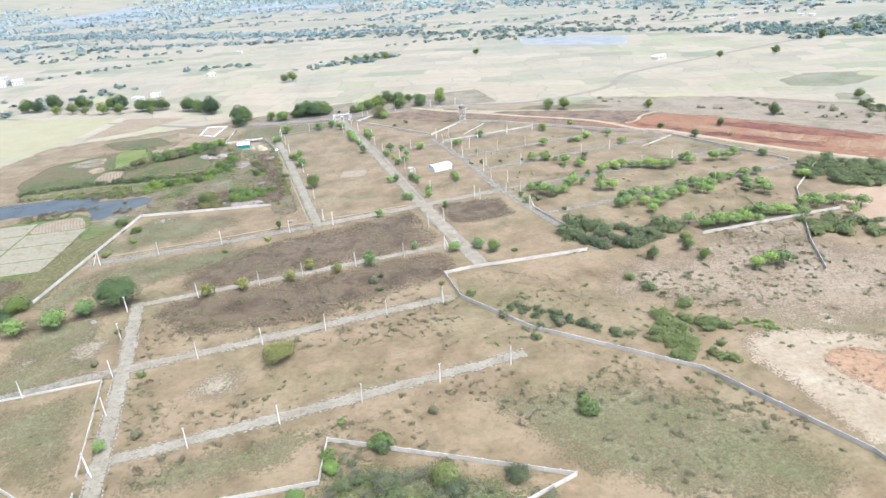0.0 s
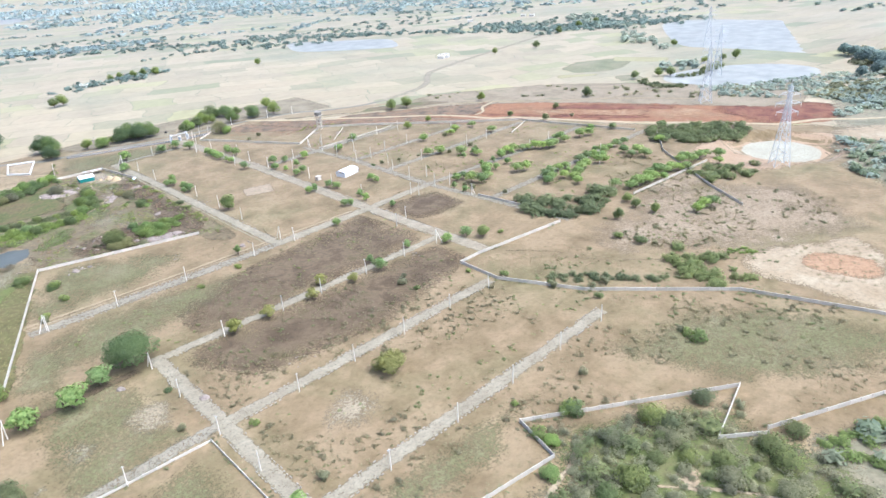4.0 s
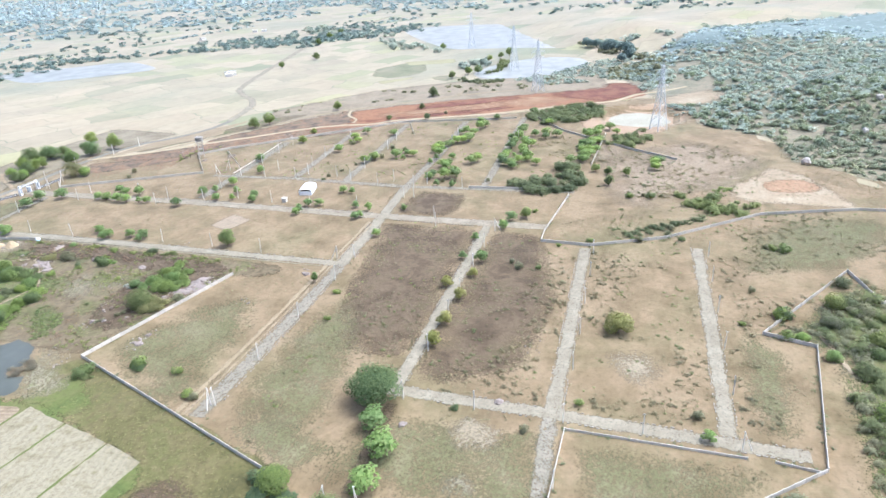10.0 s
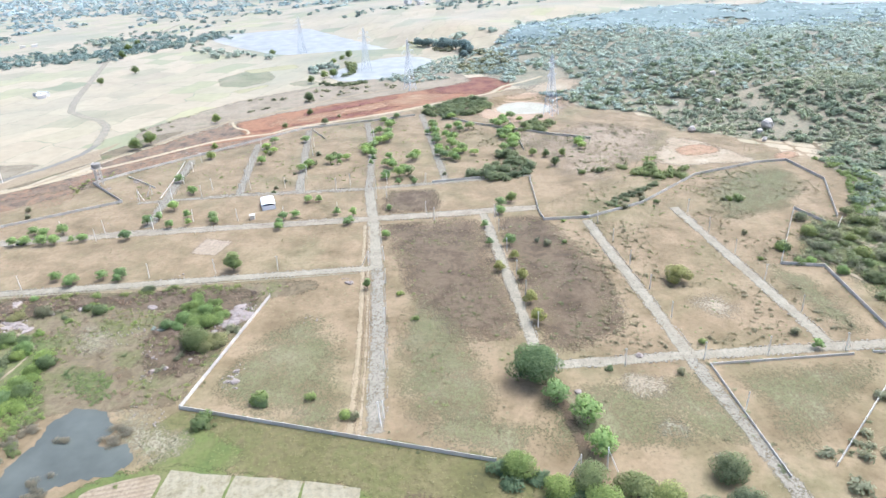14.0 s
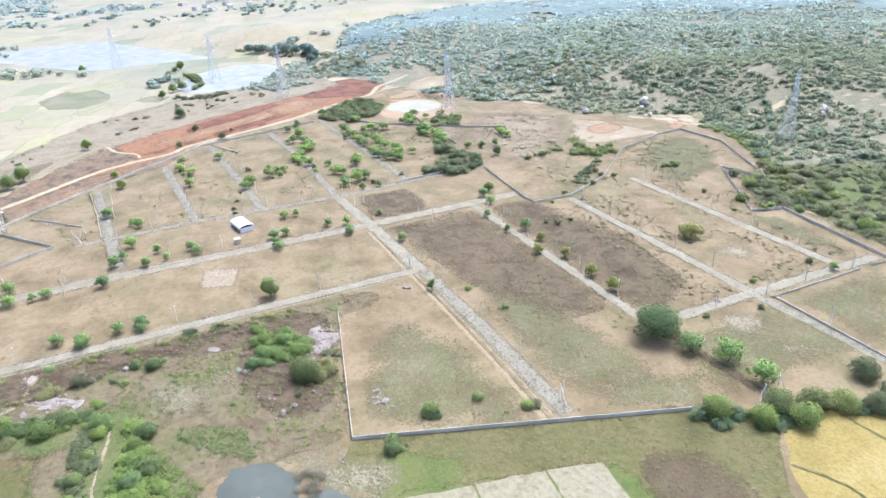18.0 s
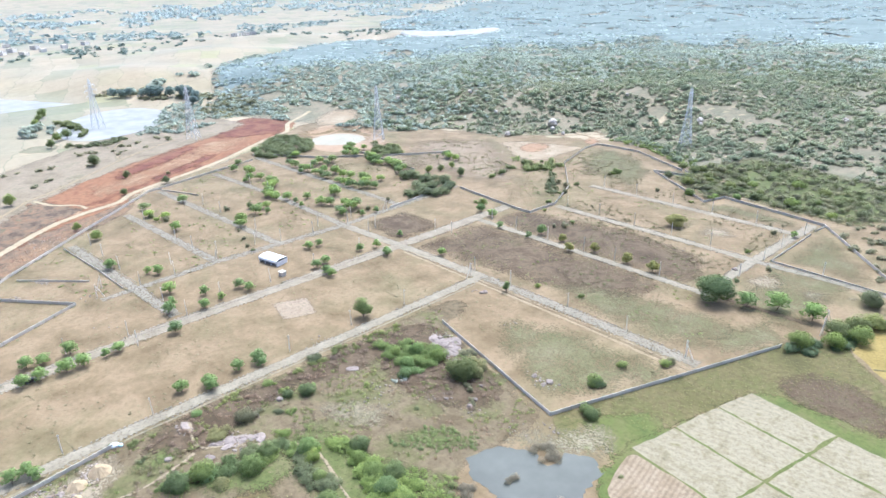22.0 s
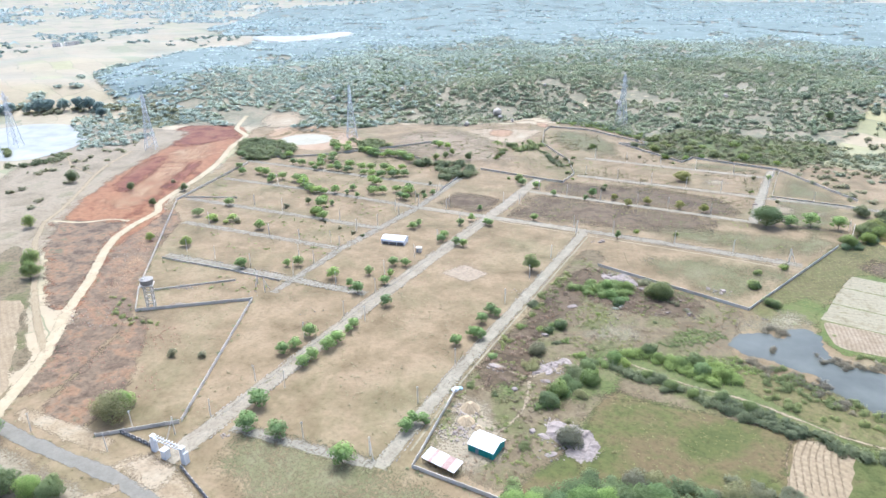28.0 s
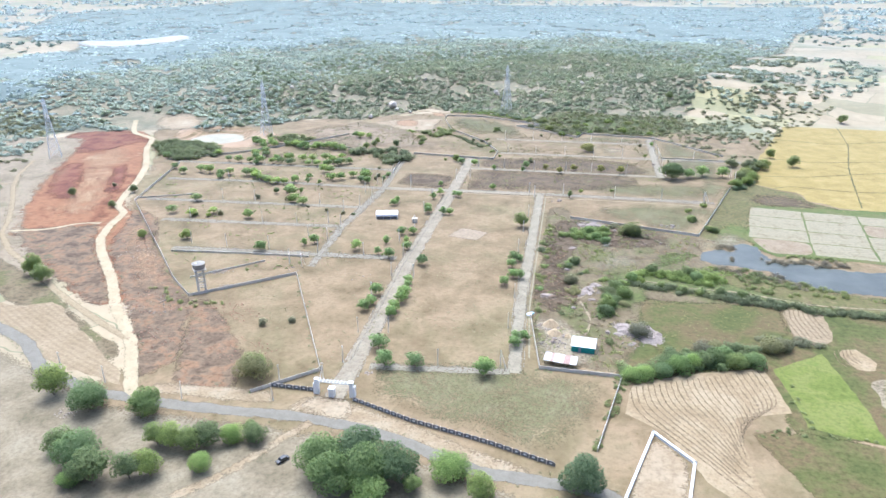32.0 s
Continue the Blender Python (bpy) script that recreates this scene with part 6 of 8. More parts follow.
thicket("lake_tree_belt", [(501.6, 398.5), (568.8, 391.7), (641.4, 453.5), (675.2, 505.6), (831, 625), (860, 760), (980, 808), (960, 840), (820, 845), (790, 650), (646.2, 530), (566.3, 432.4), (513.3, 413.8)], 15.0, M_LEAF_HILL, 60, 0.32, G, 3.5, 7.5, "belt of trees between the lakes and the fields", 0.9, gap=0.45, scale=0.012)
thicket("lakeside_hedge", [(499.7, 380.7), (516.4, 374.7), (553.1, 380.3), (581.6, 381.8), (580.3, 374.1), (536.9, 370.7), (506.4, 369)], 6.0, M_LEAF_OLIVE, 190, 0.19, G, 2.8, 5.2, "green trees on the far lake shore", 1.0, gap=0.1)
thicket("bund_hedge", [(-18, 439), (-25, 435), (-39, 434), (-51, 430), (-64, 433), (-64, 440), (-51, 444), (-40, 441), (-28, 439)], 2.4, M_LEAF_PROSOPIS, 299, 0.124, G, 1.9, 3.2, "bright green thorn bushes along an earth bund", gap=0.05, scale=0.06)
thicket("bund_hedge", [(-31, 446), (-44, 449), (-50, 451), (-40, 457), (-32, 452)], 2.6, M_LEAF_OLIVE, 260, 0.13, G, 1.3, 2.4, "olive bushes on the shaded side of the bund", gap=0.1)
thicket("bund_hedge", [(-17.1, 448), (-33.2, 449.1), (-67.9, 451.9), (-97.3, 458.5), (-141, 456.2), (-141.2, 462.9), (-94.3, 463.5), (-53.4, 457.5), (-27.1, 453.1)], 2.3, M_LEAF_OLIVE, 200, 0.15, G, 1.6, 3.2, "olive green shrubs along the foot of a bund", gap=0.2, scale=0.06)
thicket("wall_bushes", [(15, 394), (11, 384), (-2, 376), (-12, 386), (-5, 393), (4, 397)], 2.6, M_LEAF_PROSOPIS, 340, 0.12, G, 1.8, 3.2, "bright green bushes inside the wall corner", gap=0.1, scale=0.09)
thicket("wall_bushes", [(-2, 400), (-9, 397), (-12, 392), (-3, 393)], 2.4, M_LEAF_LIGHT, 340, 0.12, G, 1.5, 2.3, "light green rounded bush inside the wall corner", 0.8)
thicket("wall_bushes", [(-15, 383), (-17, 374), (-26, 374), (-28, 382), (-21, 386)], 2.6, M_LEAF_GREY, 380, 0.115, G, 1.8, 3.0, "big dark thorn bush against the wall", 0.95)
thicket("wall_bushes", [(-5, 404), (-9, 405), (-12, 401), (-8, 399)], 1.8, M_LEAF_CACTUS, 160, 0.15, G, 1.0, 1.5, "whitish prickly cactus clump", 0.7)
thicket("wall_bushes", [(-10, 372), (-15, 370), (-17, 374), (-12, 375)], 2.2, M_LEAF_SCRUB, 300, 0.12, G, 1.4, 2.0, "grey-green thorn bush against the wall", 0.8)
for _x, _y, _r, _m in ((9, 430, 2.6, M_LEAF_LIGHT), (8, 452, 3.2, M_LEAF_GREY), (5, 464, 3.4, M_LEAF_GREY), (22, 463, 2.4, M_LEAF), (21, 438, 2.6, M_LEAF_BUSH), (14, 437, 2.0, M_LEAF_BUSH), (24, 417, 3.0, M_LEAF_OLIVE), (-7, 447, 2.6, M_LEAF_PROSOPIS), (4, 443, 2.2, M_LEAF_OLIVE), (1, 440, 2.2, M_LEAF_BUSH), (-9, 461, 4.2, M_LEAF_OLIVE), (-9, 474, 3.6, M_LEAF_LIGHT), (-8, 481, 3.4, M_LEAF_LIGHT), (-11, 468, 3.6, M_LEAF_PROSOPIS), (-15, 457, 3.0, M_LEAF_BUSH), (-17, 450, 2.8, M_LEAF_PROSOPIS), (-22, 446, 2.8, M_LEAF_LIGHT), (-12, 452, 3.0, M_LEAF_BUSH), (-16, 472, 3.0, M_LEAF_GREY), (-5, 486, 2.4, M_LEAF_BUSH), (-18, 492, 2.4, M_LEAF_GREY), (-10, 506, 2.4, M_LEAF_OLIVE), (10, 486, 1.8, M_LEAF_OLIVE), (20, 486, 2.2, M_LEAF_OLIVE), (-30, 388, 2.2, M_LEAF_GREY), (-36, 392, 2.0, M_LEAF_SCRUB), (-58, 352, 3.0, M_LEAF_PROSOPIS), (-67, 366, 2.6, M_LEAF_OLIVE), (-4, 414, 1.6, M_LEAF_BUSH), (-26, 408, 1.4, M_LEAF_OLIVE)):
    _n = max(3, int(_r * _r * 0.9))
    _s = [(_x + G.normal(0, _r * 0.42), _y + G.normal(0, _r * 0.42)) for _ in range(_n)]
    thicket("bush", None, 0, _m, 260, 0.125, G, _r * 0.42, _r * 0.75, "rounded leafy bush on rough brown ground", 0.85, sites=_s)
thicket("lane_scrub", [(24, 473), (24, 451), (22.5, 432), (24, 400), (22, 372), (15, 368), (12, 399), (10, 415), (14, 428), (12, 441), (3, 462), (6, 480), (16, 484)], 3.0, M_LEAF_BROWN, 130, 0.11, G, 0.7, 1.7, "dead brown brushwood beside the lane", 0.7, gap=0.15, scale=0.07)
thicket("lane_scrub", [(26, 473), (26, 451), (24.5, 432), (26, 400), (24, 372), (20, 372), (20, 400), (20, 432), (21, 470)], 2.6, M_LEAF_OLIVE, 150, 0.15, G, 0.8, 1.7, "olive bushes along the edge of the lane", 0.8, gap=0.4, scale=0.07)
thicket("burnt_scrub", [(12, 368), (-40, 380), (-42, 394), (-29, 401), (-14, 404), (0, 404), (10, 396)], 3.2, M_LEAF_BROWN, 130, 0.11, G, 0.6, 1.6, "dead brown scrub inside the wall corner", 0.6, gap=0.25, scale=0.07)
thicket("hut_scrub", [(16, 486), (4, 494), (-6, 500), (-14, 520), (-12, 490), (-18, 484), (-14, 474), (0, 470), (10, 474)], 3.6, M_LEAF_GRASS, 80, 0.16, G, 0.6, 1.4, "rank grass and weeds round the huts", 0.6, gap=0.2, scale=0.06)
thicket("low_weeds", [(-29, 422), (-35, 411), (-49, 401), (-56, 408), (-43, 421), (-34, 426)], 1.5, M_LEAF_BUSH, 70, 0.16, G, 0.5, 1.3, "low green weeds near the pond", 0.6, gap=0.2, scale=0.09)
thicket("low_weeds", [(-34, 433), (-52, 425), (-60, 420), (-68, 430), (-50, 435)], 1.7, M_LEAF_BUSH, 80, 0.16, G, 0.6, 1.5, "low green weeds on the pond bank", 0.7, gap=0.2, scale=0.09)
thicket("low_weeds", [(10, 404), (8, 440), (-20, 436), (-44, 424), (-54, 402), (-46, 388), (-14, 404)], 3.4, M_LEAF_GRASS, 34, 0.18, G, 0.4, 1.0, "scattered low weeds on brown ground", 0.4, gap=0.45, scale=0.05)
ROUGH = [(11, 366), (-56, 380), (-55, 418), (-34, 430), (-20, 462), (-21, 498), (-13, 526), (14, 526), (22, 488), (22, 438), (25, 348)]
thicket("rough_weeds", ROUGH, 2.2, M_LEAF_OLIVE, 30, 0.2, G, 0.4, 1.3, "olive weeds over rough brown ground", 0.6, gap=0.62, scale=0.07)
thicket("rough_weeds", ROUGH, 2.4, M_LEAF_BROWN, 30, 0.18, G, 0.4, 1.2, "dry brown weeds over rough ground", 0.6, gap=0.55, scale=0.11)
thicket("marsh_grass", [(-60, 378), (-90, 284), (-106, 264), (-119, 274), (-133, 286), (-134, 300), (-148, 308), (-152, 316), (-99, 315), (-92, 340), (-87, 362), (-74, 362)], 1.7, M_LEAF_GRASS, 26, 0.17, G, 0.35, 0.75, "rank olive grass outside the wall", 0.4, gap=0.12, scale=0.05)
thicket("marsh_grass", [(-99, 306), (-108, 289), (-124, 288), (-137, 296), (-137, 311), (-124, 316)], 1.9, M_LEAF_BROWN, 30, 0.17, G, 0.35, 0.75, "dead brown marsh grass", 0.4, gap=0.1)
thicket("marsh_grass", [(-25, 456), (-74, 462), (-75, 485), (-51, 497), (-32, 500), (-24, 486)], 2.6, M_LEAF_GRASS, 26, 0.17, G, 0.35, 0.8, "rank grass on a green field", 0.35, gap=0.3, scale=0.04)
thicket("bund_hedge", [(-67.7, 443.8), (-97.1, 449.4), (-140.8, 447.6), (-137.6, 444.3), (-97.1, 442.4), (-71.6, 437.8)], 3.4, M_LEAF_OLIVE, 252, 0.13, G, 1.0, 2.4, "green shrubs on the pond bank", gap=0.3, scale=0.06)
thicket("field_hedge", [(-13.8, 533.3), (-27.8, 526.5), (-45.8, 516.8), (-64, 513), (-66.1, 505.8), (-48, 507.6), (-25.8, 518.3), (-13.6, 525.3)], 4.2, M_LEAF_PROSOPIS, 482, 0.105, G, 2.6, 3.8, "rounded bright green trees in a hedge between fields", 0.9, gap=0.05, scale=0.06)
thicket("field_hedge", [(-29.8, 512.2), (-45.9, 503.5), (-62.2, 501.7), (-64, 507.9), (-48, 509.6), (-31.7, 518.6)], 4.2, M_LEAF_BUSH, 390, 0.112, G, 2.0, 3.6, "darker bushes behind the hedge trees", 0.9, gap=0.1, scale=0.06)
thicket("field_hedge", [(-68.2, 503.8), (-78.3, 497.9), (-90.3, 490.9), (-82.3, 486.7), (-68.1, 490.6), (-62.1, 497.6)], 3.6, M_LEAF_SCRUB, 276, 0.124, G, 1.5, 2.8, "grey-green dry bushes between fields", 0.8, gap=0.1, scale=0.06)
for _x, _y, _r in ((-71, 409, 2.4), (-72, 393, 3.6), (-67, 394, 2.6), (-90, 406, 3.8), (-95, 408, 4.0), (-100, 405, 3.0), (-107, 404, 4.0), (-115, 406, 4.5), (-123, 404, 4.0), (-64, 421, 3.4), (-70, 424, 4.2), (-80, 427, 4.5), (-87, 428, 4.2), (-95, 436, 4.0)):
    _s = [(_x + G.normal(0, _r * 0.45), _y + G.normal(0, _r * 0.45)) for _ in range(int(_r * _r))]
    thicket("pond_brush", None, 0, M_LEAF_DRY, 150, 0.12, G, 0.9, 1.9, "dry grey-olive brushwood standing in the pond edge", 0.85, sites=_s)
thicket("bank_brush", [(-57, 421.6), (-71.6, 435.8), (-97, 440.4), (-121.3, 440.9), (-98.1, 430.1), (-73.2, 418.9)], 2.6, M_LEAF_OLIVE, 150, 0.15, G, 1.0, 2.2, "olive brush along the pond bank", gap=0.2)
thicket("bank_brush", [(-84.6, 384.3), (-90.8, 384.4), (-96.3, 400.2), (-125.8, 401.8), (-125.7, 396.4), (-97.2, 395.4)], 2.4, M_LEAF_OLIVE, 130, 0.15, G, 0.8, 1.6, "olive brush between pond and paddy", gap=0.2)
thicket("hedge_trees", [(-91.6, 284.4), (-98, 283), (-108, 264), (-112, 240), (-128, 206), (-123, 195), (-109, 227), (-101, 258)], 4.5, M_LEAF_DARK, 345, 0.124, G, 2.0, 4.0, "dark green hedge of trees outside the wall", gap=0.12)
thicket("lake_woods", [(419.7, 218.9), (509.5, 259.6), (543.4, 247.6), (581.6, 237.9), (661.8, 284.2), (734.5, 321.4), (681.7, 255), (540.2, 192.7)], 9.0, M_LEAF_SCRUB, 40, 0.4, G, 3, 5.5, "scrub woodland beside the lake", gap=0.3)
thicket("village_scrub", [(-128.6, 188.8), (-98.6, 196.4), (-57.7, 140.6), (-78.7, 69.4), (-135, -41.8), (-247.2, -122.4), (-232.1, 23.4), (-175.2, 69.3)], 8.0, M_LEAF_SCRUB, 110, 0.21, G, 1.6, 3.6, "scattered thorn scrub on sandy ground", gap=0.3, scale=0.03)
thicket("village_scrub", [(-87.9, 69), (-96.2, -42), (-131.7, -246.2), (-288.7, -345.2), (-389, -322.1), (-312.2, -119.8), (-193.5, 22.6)], 11.0, M_LEAF_HILL, 60, 0.28, G, 2.6, 5.5, "hedgerow trees and thorn scrub west of the hill", gap=0.5, scale=0.02)
thicket("red_edge_bushes", [(151.2, 507.5), (165.4, 517.1), (171.9, 520.9), (207.2, 496.8), (200.1, 488.9), (175, 509)], 4.0, M_LEAF_OLIVE, 120, 0.16, G, 0.8, 1.8, "dry bushes beside red earth", gap=0.3)
# far land: woods, groves and hedgerows, their leaves paler and bluer farther out as haze
WOODS = [(430, 1950), (790, 1400), (960, 1030), (1100, 900), (1330, 640), (1600, 560), (2600, 900), (2700, 2600), (800, 2900)]
_p = np.column_stack([G.uniform(-2600, 3000, 42000), G.uniform(-3000, 3600, 42000)])
_r = np.hypot(_p[:, 0] - 100, _p[:, 1] - 300)
_v = np.array([noise.fractal(Vector((x * 0.0026, y * 0.0048, 1.7)), 0.8, 2.1, 5) for x, y in _p])
_wood = inside_depth(_p, np.array(WOODS, float)) > 0
_ok = (_r > 560) & (inside_depth(_p, F) < -10) & ~((_p[:, 0] > 200) & (_p[:, 0] < 740) & (_p[:, 1] > 230) & (_p[:, 1] < 980)) & ~((_p[:, 0] > 640) & (_p[:, 0] < 1000) & (_p[:, 1] > 260) & (_p[:, 1] < 680))
_d = _ok & (_v > 0.12 + 0.28 * (_r < 900) - 0.14 * (_r > 1900) - 0.5 * _wood)
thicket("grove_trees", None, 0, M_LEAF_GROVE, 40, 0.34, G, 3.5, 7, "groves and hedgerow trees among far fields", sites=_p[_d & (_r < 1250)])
thicket("far_woods", None, 0, M_LEAF_PLAIN, 11, 0.5, G, 7, 13, "far woods on the plain, tinted blue-grey for haze", 0.35, sites=_p[_d & (_r >= 1250) & (_r < 1800)])
thicket("far_woods", None, 0, M_LEAF_FAR, 8, 0.58, G, 8, 15, "far woods towards the horizon, paled for haze", 0.3, sites=_p[_d & (_r >= 1800)])
BELTS = [([(470, 1140), (560, 1030), (640, 930), (770, 730)], 30, 0.8), ([(760, 890), (765, 760), (880, 670), (960, 640)], 60, 1.2), ([(-520, 2020), (-200, 1700), (200, 1340), (330, 1330)], 60, 0.9), ([(430, 1120), (300, 1240), (60, 1300), (-300, 1500)], 26, 0.6), ([(100, 905), (150, 925), (215, 950)], 26, 1.2), ([(690, 720), (830, 720), (960, 770)], 16, 0.5), ([(-60, 1010), (-30, 1010), (20, 1004)], 14, 1.0)]
HEDGE = []
for _l, _w, _c in BELTS:
    for _a in resample(_l, 9.0):
        for _ in range(int(1 + _w * _c / 9)):
            HEDGE.append(_a + G.normal(0, _w * 0.45, 2))
for _ in range(90):
    _c = np.array([G.uniform(-1500, 1700), G.uniform(640, 2600)])
    _a, _w = G.normal(0.15, 0.5), G.uniform(60, 330)
    for _u in np.arange(-_w / 2, _w / 2, 9.0):
        _q = _c + np.array([math.cos(_a), math.sin(_a)]) * _u + G.normal(0, 4.0, 2)
        if G.random() < 0.75 and np.hypot(*(_q - (100, 300))) > 560 and not (180 < _q[0] < 700 and _q[1] < 980):
            HEDGE.append(_q)
HEDGE = np.array(HEDGE)
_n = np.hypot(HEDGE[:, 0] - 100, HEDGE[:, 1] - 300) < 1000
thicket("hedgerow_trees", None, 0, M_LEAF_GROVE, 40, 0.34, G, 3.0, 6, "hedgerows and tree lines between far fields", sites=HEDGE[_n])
thicket("hedgerow_trees", None, 0, M_LEAF_PLAIN, 18, 0.42, G, 3.6, 7.5, "hedgerows between distant fields, paled for haze", sites=HEDGE[~_n])
# weeds and tufts on the plots
thicket("weed_tufts", [(-42.7, 149.6), (103.6, 73.9), (150.1, 83.9), (146.3, 233), (79.2, 238), (92.6, 320.2), (-59.9, 318.5), (-45.1, 262.5)], 2.3, M_LEAF_TUFT, 20, 0.19, G, 0.3, 1.05, "low dark weeds on the dry plots", 0.5, gap=0.45, scale=0.03)
thicket("weed_tufts", [(-58.5, 372.1), (-87.6, 285.4), (-59.1, 260.4), (-98.8, 208.4), (-57.1, 149.5), (87.7, 320.2), (295.2, 335), (286.8, 385.1), (186.8, 487), (94.7, 546.5), (29.3, 529.4), (33.1, 330), (9.3, 361.4)], 3.3, M_LEAF_TUFT, 20, 0.19, G, 0.3, 1.0, "low weeds on the dry plots", 0.5, gap=0.5, scale=0.03)
thicket("weed_tufts", [(146.2, 234.9), (267.8, 285.2), (264.7, 186.7), (266.3, 122.5), (161.4, 62.9), (150.3, 95.5)], 3.0, M_LEAF_TUFT, 22, 0.19, G, 0.4, 1.2, "dark low bushes on open ground", 0.5, gap=0.55, scale=0.03)
thicket("waste_bushes", [(289.1, 495.2), (339, 454.9), (403.5, 378.1), (436.7, 295.8), (463.8, 249.3), (563.7, 266.3), (488.6, 337.5), (454.3, 391.6), (397.8, 469.2), (305.6, 525.8)], 12.0, M_LEAF_SCRUB, 60, 0.28, G, 1.2, 3.4, "scattered thorn bushes on waste ground", gap=0.5, scale=0.02)
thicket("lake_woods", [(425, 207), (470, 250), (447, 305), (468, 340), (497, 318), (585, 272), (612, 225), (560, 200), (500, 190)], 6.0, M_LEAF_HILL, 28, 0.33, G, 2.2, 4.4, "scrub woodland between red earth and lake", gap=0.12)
stand([tree("lakeside_tree", 9, 11, M_LEAF_GROVE, 900, 0.5, G, 12, 0.12, 0.7, "tree on the far lake shore, tinted blue-green for haze") for _ in range(2)], [(685, 297), (678, 290), (671, 283), (655, 272), (648, 266), (640, 259), (628, 250), (615, 241), (603, 238), (590, 236), (575, 244)], G, 1.0, 1.5)
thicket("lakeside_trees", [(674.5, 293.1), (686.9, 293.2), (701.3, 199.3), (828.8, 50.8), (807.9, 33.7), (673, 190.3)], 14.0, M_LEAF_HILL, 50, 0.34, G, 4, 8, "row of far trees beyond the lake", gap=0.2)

thicket("scrub_corner", CORNER, 5.0, M_LEAF_SCRUB, 190, 0.125, G, 1.2, 2.8, "dense olive thorn scrub outside the wall corner", gap=0.12, scale=0.04)
thicket("scrub_corner", CORNER, 8.5, M_LEAF_OLIVE, 190, 0.13, G, 2.2, 4.2, "green trees among thorn scrub outside the wall corner", 0.9, gap=0.3, scale=0.04)
thicket("scrub_corner", CORNER, 6.5, M_LEAF_GREY, 140, 0.12, G, 1.4, 2.8, "grey leafless thorn bushes outside the wall corner", 0.9, gap=0.3, scale=0.05)
thicket("plot_weeds", [(147.9, 194), (118.4, 217.9), (85.2, 207.5), (79.7, 172.8), (99.4, 113.6), (142.2, 90.1), (147.1, 125.1), (187.4, 155.8), (194.5, 204.6)], 4.0, M_LEAF_OLIVE, 60, 0.17, G, 0.5, 1.5, "low green weeds on dry soil", 0.4, gap=0.6, scale=0.05)
thicket("plot_weeds", [(-37.9, 205.3), (72.5, 210.3), (79.6, 174.8), (-36.9, 168)], 4.5, M_LEAF_OLIVE, 60, 0.17, G, 0.4, 1.2, "low green weeds on dry soil", 0.4, gap=0.6, scale=0.06)
thicket("plot_weeds", [(-41, 255.6), (84.2, 259.6), (75.9, 222.2), (-40.2, 218.4)], 4.5, M_LEAF_OLIVE, 60, 0.17, G, 0.4, 1.2, "low green weeds on dry soil", 0.4, gap=0.6, scale=0.06)
thicket("plot_weeds", [(-85.7, 300.5), (87.8, 318.2), (87.6, 273.3), (-59.2, 266.5)], 5.0, M_LEAF_OLIVE, 60, 0.17, G, 0.4, 1.2, "low green weeds on dry soil", 0.4, gap=0.65, scale=0.06)
thicket("plot_weeds", [(145.9, 242.7), (320.3, 297.1), (286.8, 385.1), (186.8, 487), (141, 467.3)], 6.0, M_LEAF_OLIVE, 60, 0.17, G, 0.5, 1.6, "low green weeds on dry soil", 0.4, gap=0.55, scale=0.04)
thicket("plot_weeds", [(-42, 150), (62, 118), (103, 80), (144, 95), (140, 130), (92, 184), (77, 234), (-40, 236)], 4.2, M_LEAF_TUFT, 54, 0.17, G, 0.7, 1.7, "dusty olive weed clumps on the dry plots", 0.5, gap=0.55, scale=0.03)
thicket("plot_weeds", [(145, 236), (265, 280), (262, 186), (228, 130), (200, 140), (165, 160), (132, 195)], 5.0, M_LEAF_TUFT, 54, 0.17, G, 0.8, 2.0, "dusty olive weed clumps on open ground", 0.5, gap=0.5, scale=0.03)
thicket("hill_skirt_scrub", [(-79.7, 127.7), (-82.4, 69.5), (-88.5, -42.2), (-131.7, -251.6), (-223.3, -347.2), (-306.3, -361.8), (-218.6, -131.9), (-146, 30.9), (-118.5, 155)], 7.0, M_LEAF_NEARHILL, 60, 0.26, G, 1.8, 4.2, "thorn scrub thinning out along the foot of the hill", gap=0.4, scale=0.02)


def along(lines, off, chance, rng, step=2.0):
    """Spots on both sides of some lines."""
    out = []
    for pts, half in lines:
        p = resample(pts, step)
        t = np.gradient(p, axis=0)
        t /= np.linalg.norm(t, axis=1, keepdims=True) + 1e-9
        for a, d in zip(p, t):
            for side in (-1, 1):
                thick = noise.noise(Vector((a[0] * 0.05, a[1] * 0.05, side * 3.0)))
                if rng.random() < chance + 0.6 * thick and math.hypot(a[0] - 80, a[1] - 330) < 330:
                    out.append(a + side * np.array([-d[1], d[0]]) * (half + off + abs(rng.normal(0, 0.6))))
    return out


thicket("verge_weeds", None, 0, M_LEAF_TUFT, 30, 0.2, G, 0.4, 1.0, "dry weeds along the plot roads", 0.4, sites=along(ROAD_LINES, 0.7, 0.3, G))
thicket("wall_weeds", None, 0, M_LEAF_OLIVE, 40, 0.19, G, 0.4, 1.2, "green weeds along the foot of the walls", 0.6, sites=along([(w, 0.1) for w in WALLS.values()], 0.5, 0.3, G))
thicket("yard_hedge", [(-15.8, 531.2), (-11.6, 531.4), (-2.9, 572.3), (-7, 574.1), (-11.9, 552.1)], 2.4, M_LEAF_OLIVE, 130, 0.16, G, 0.8, 1.8, "green bushes along the yard wall", 0.7, gap=0.2)
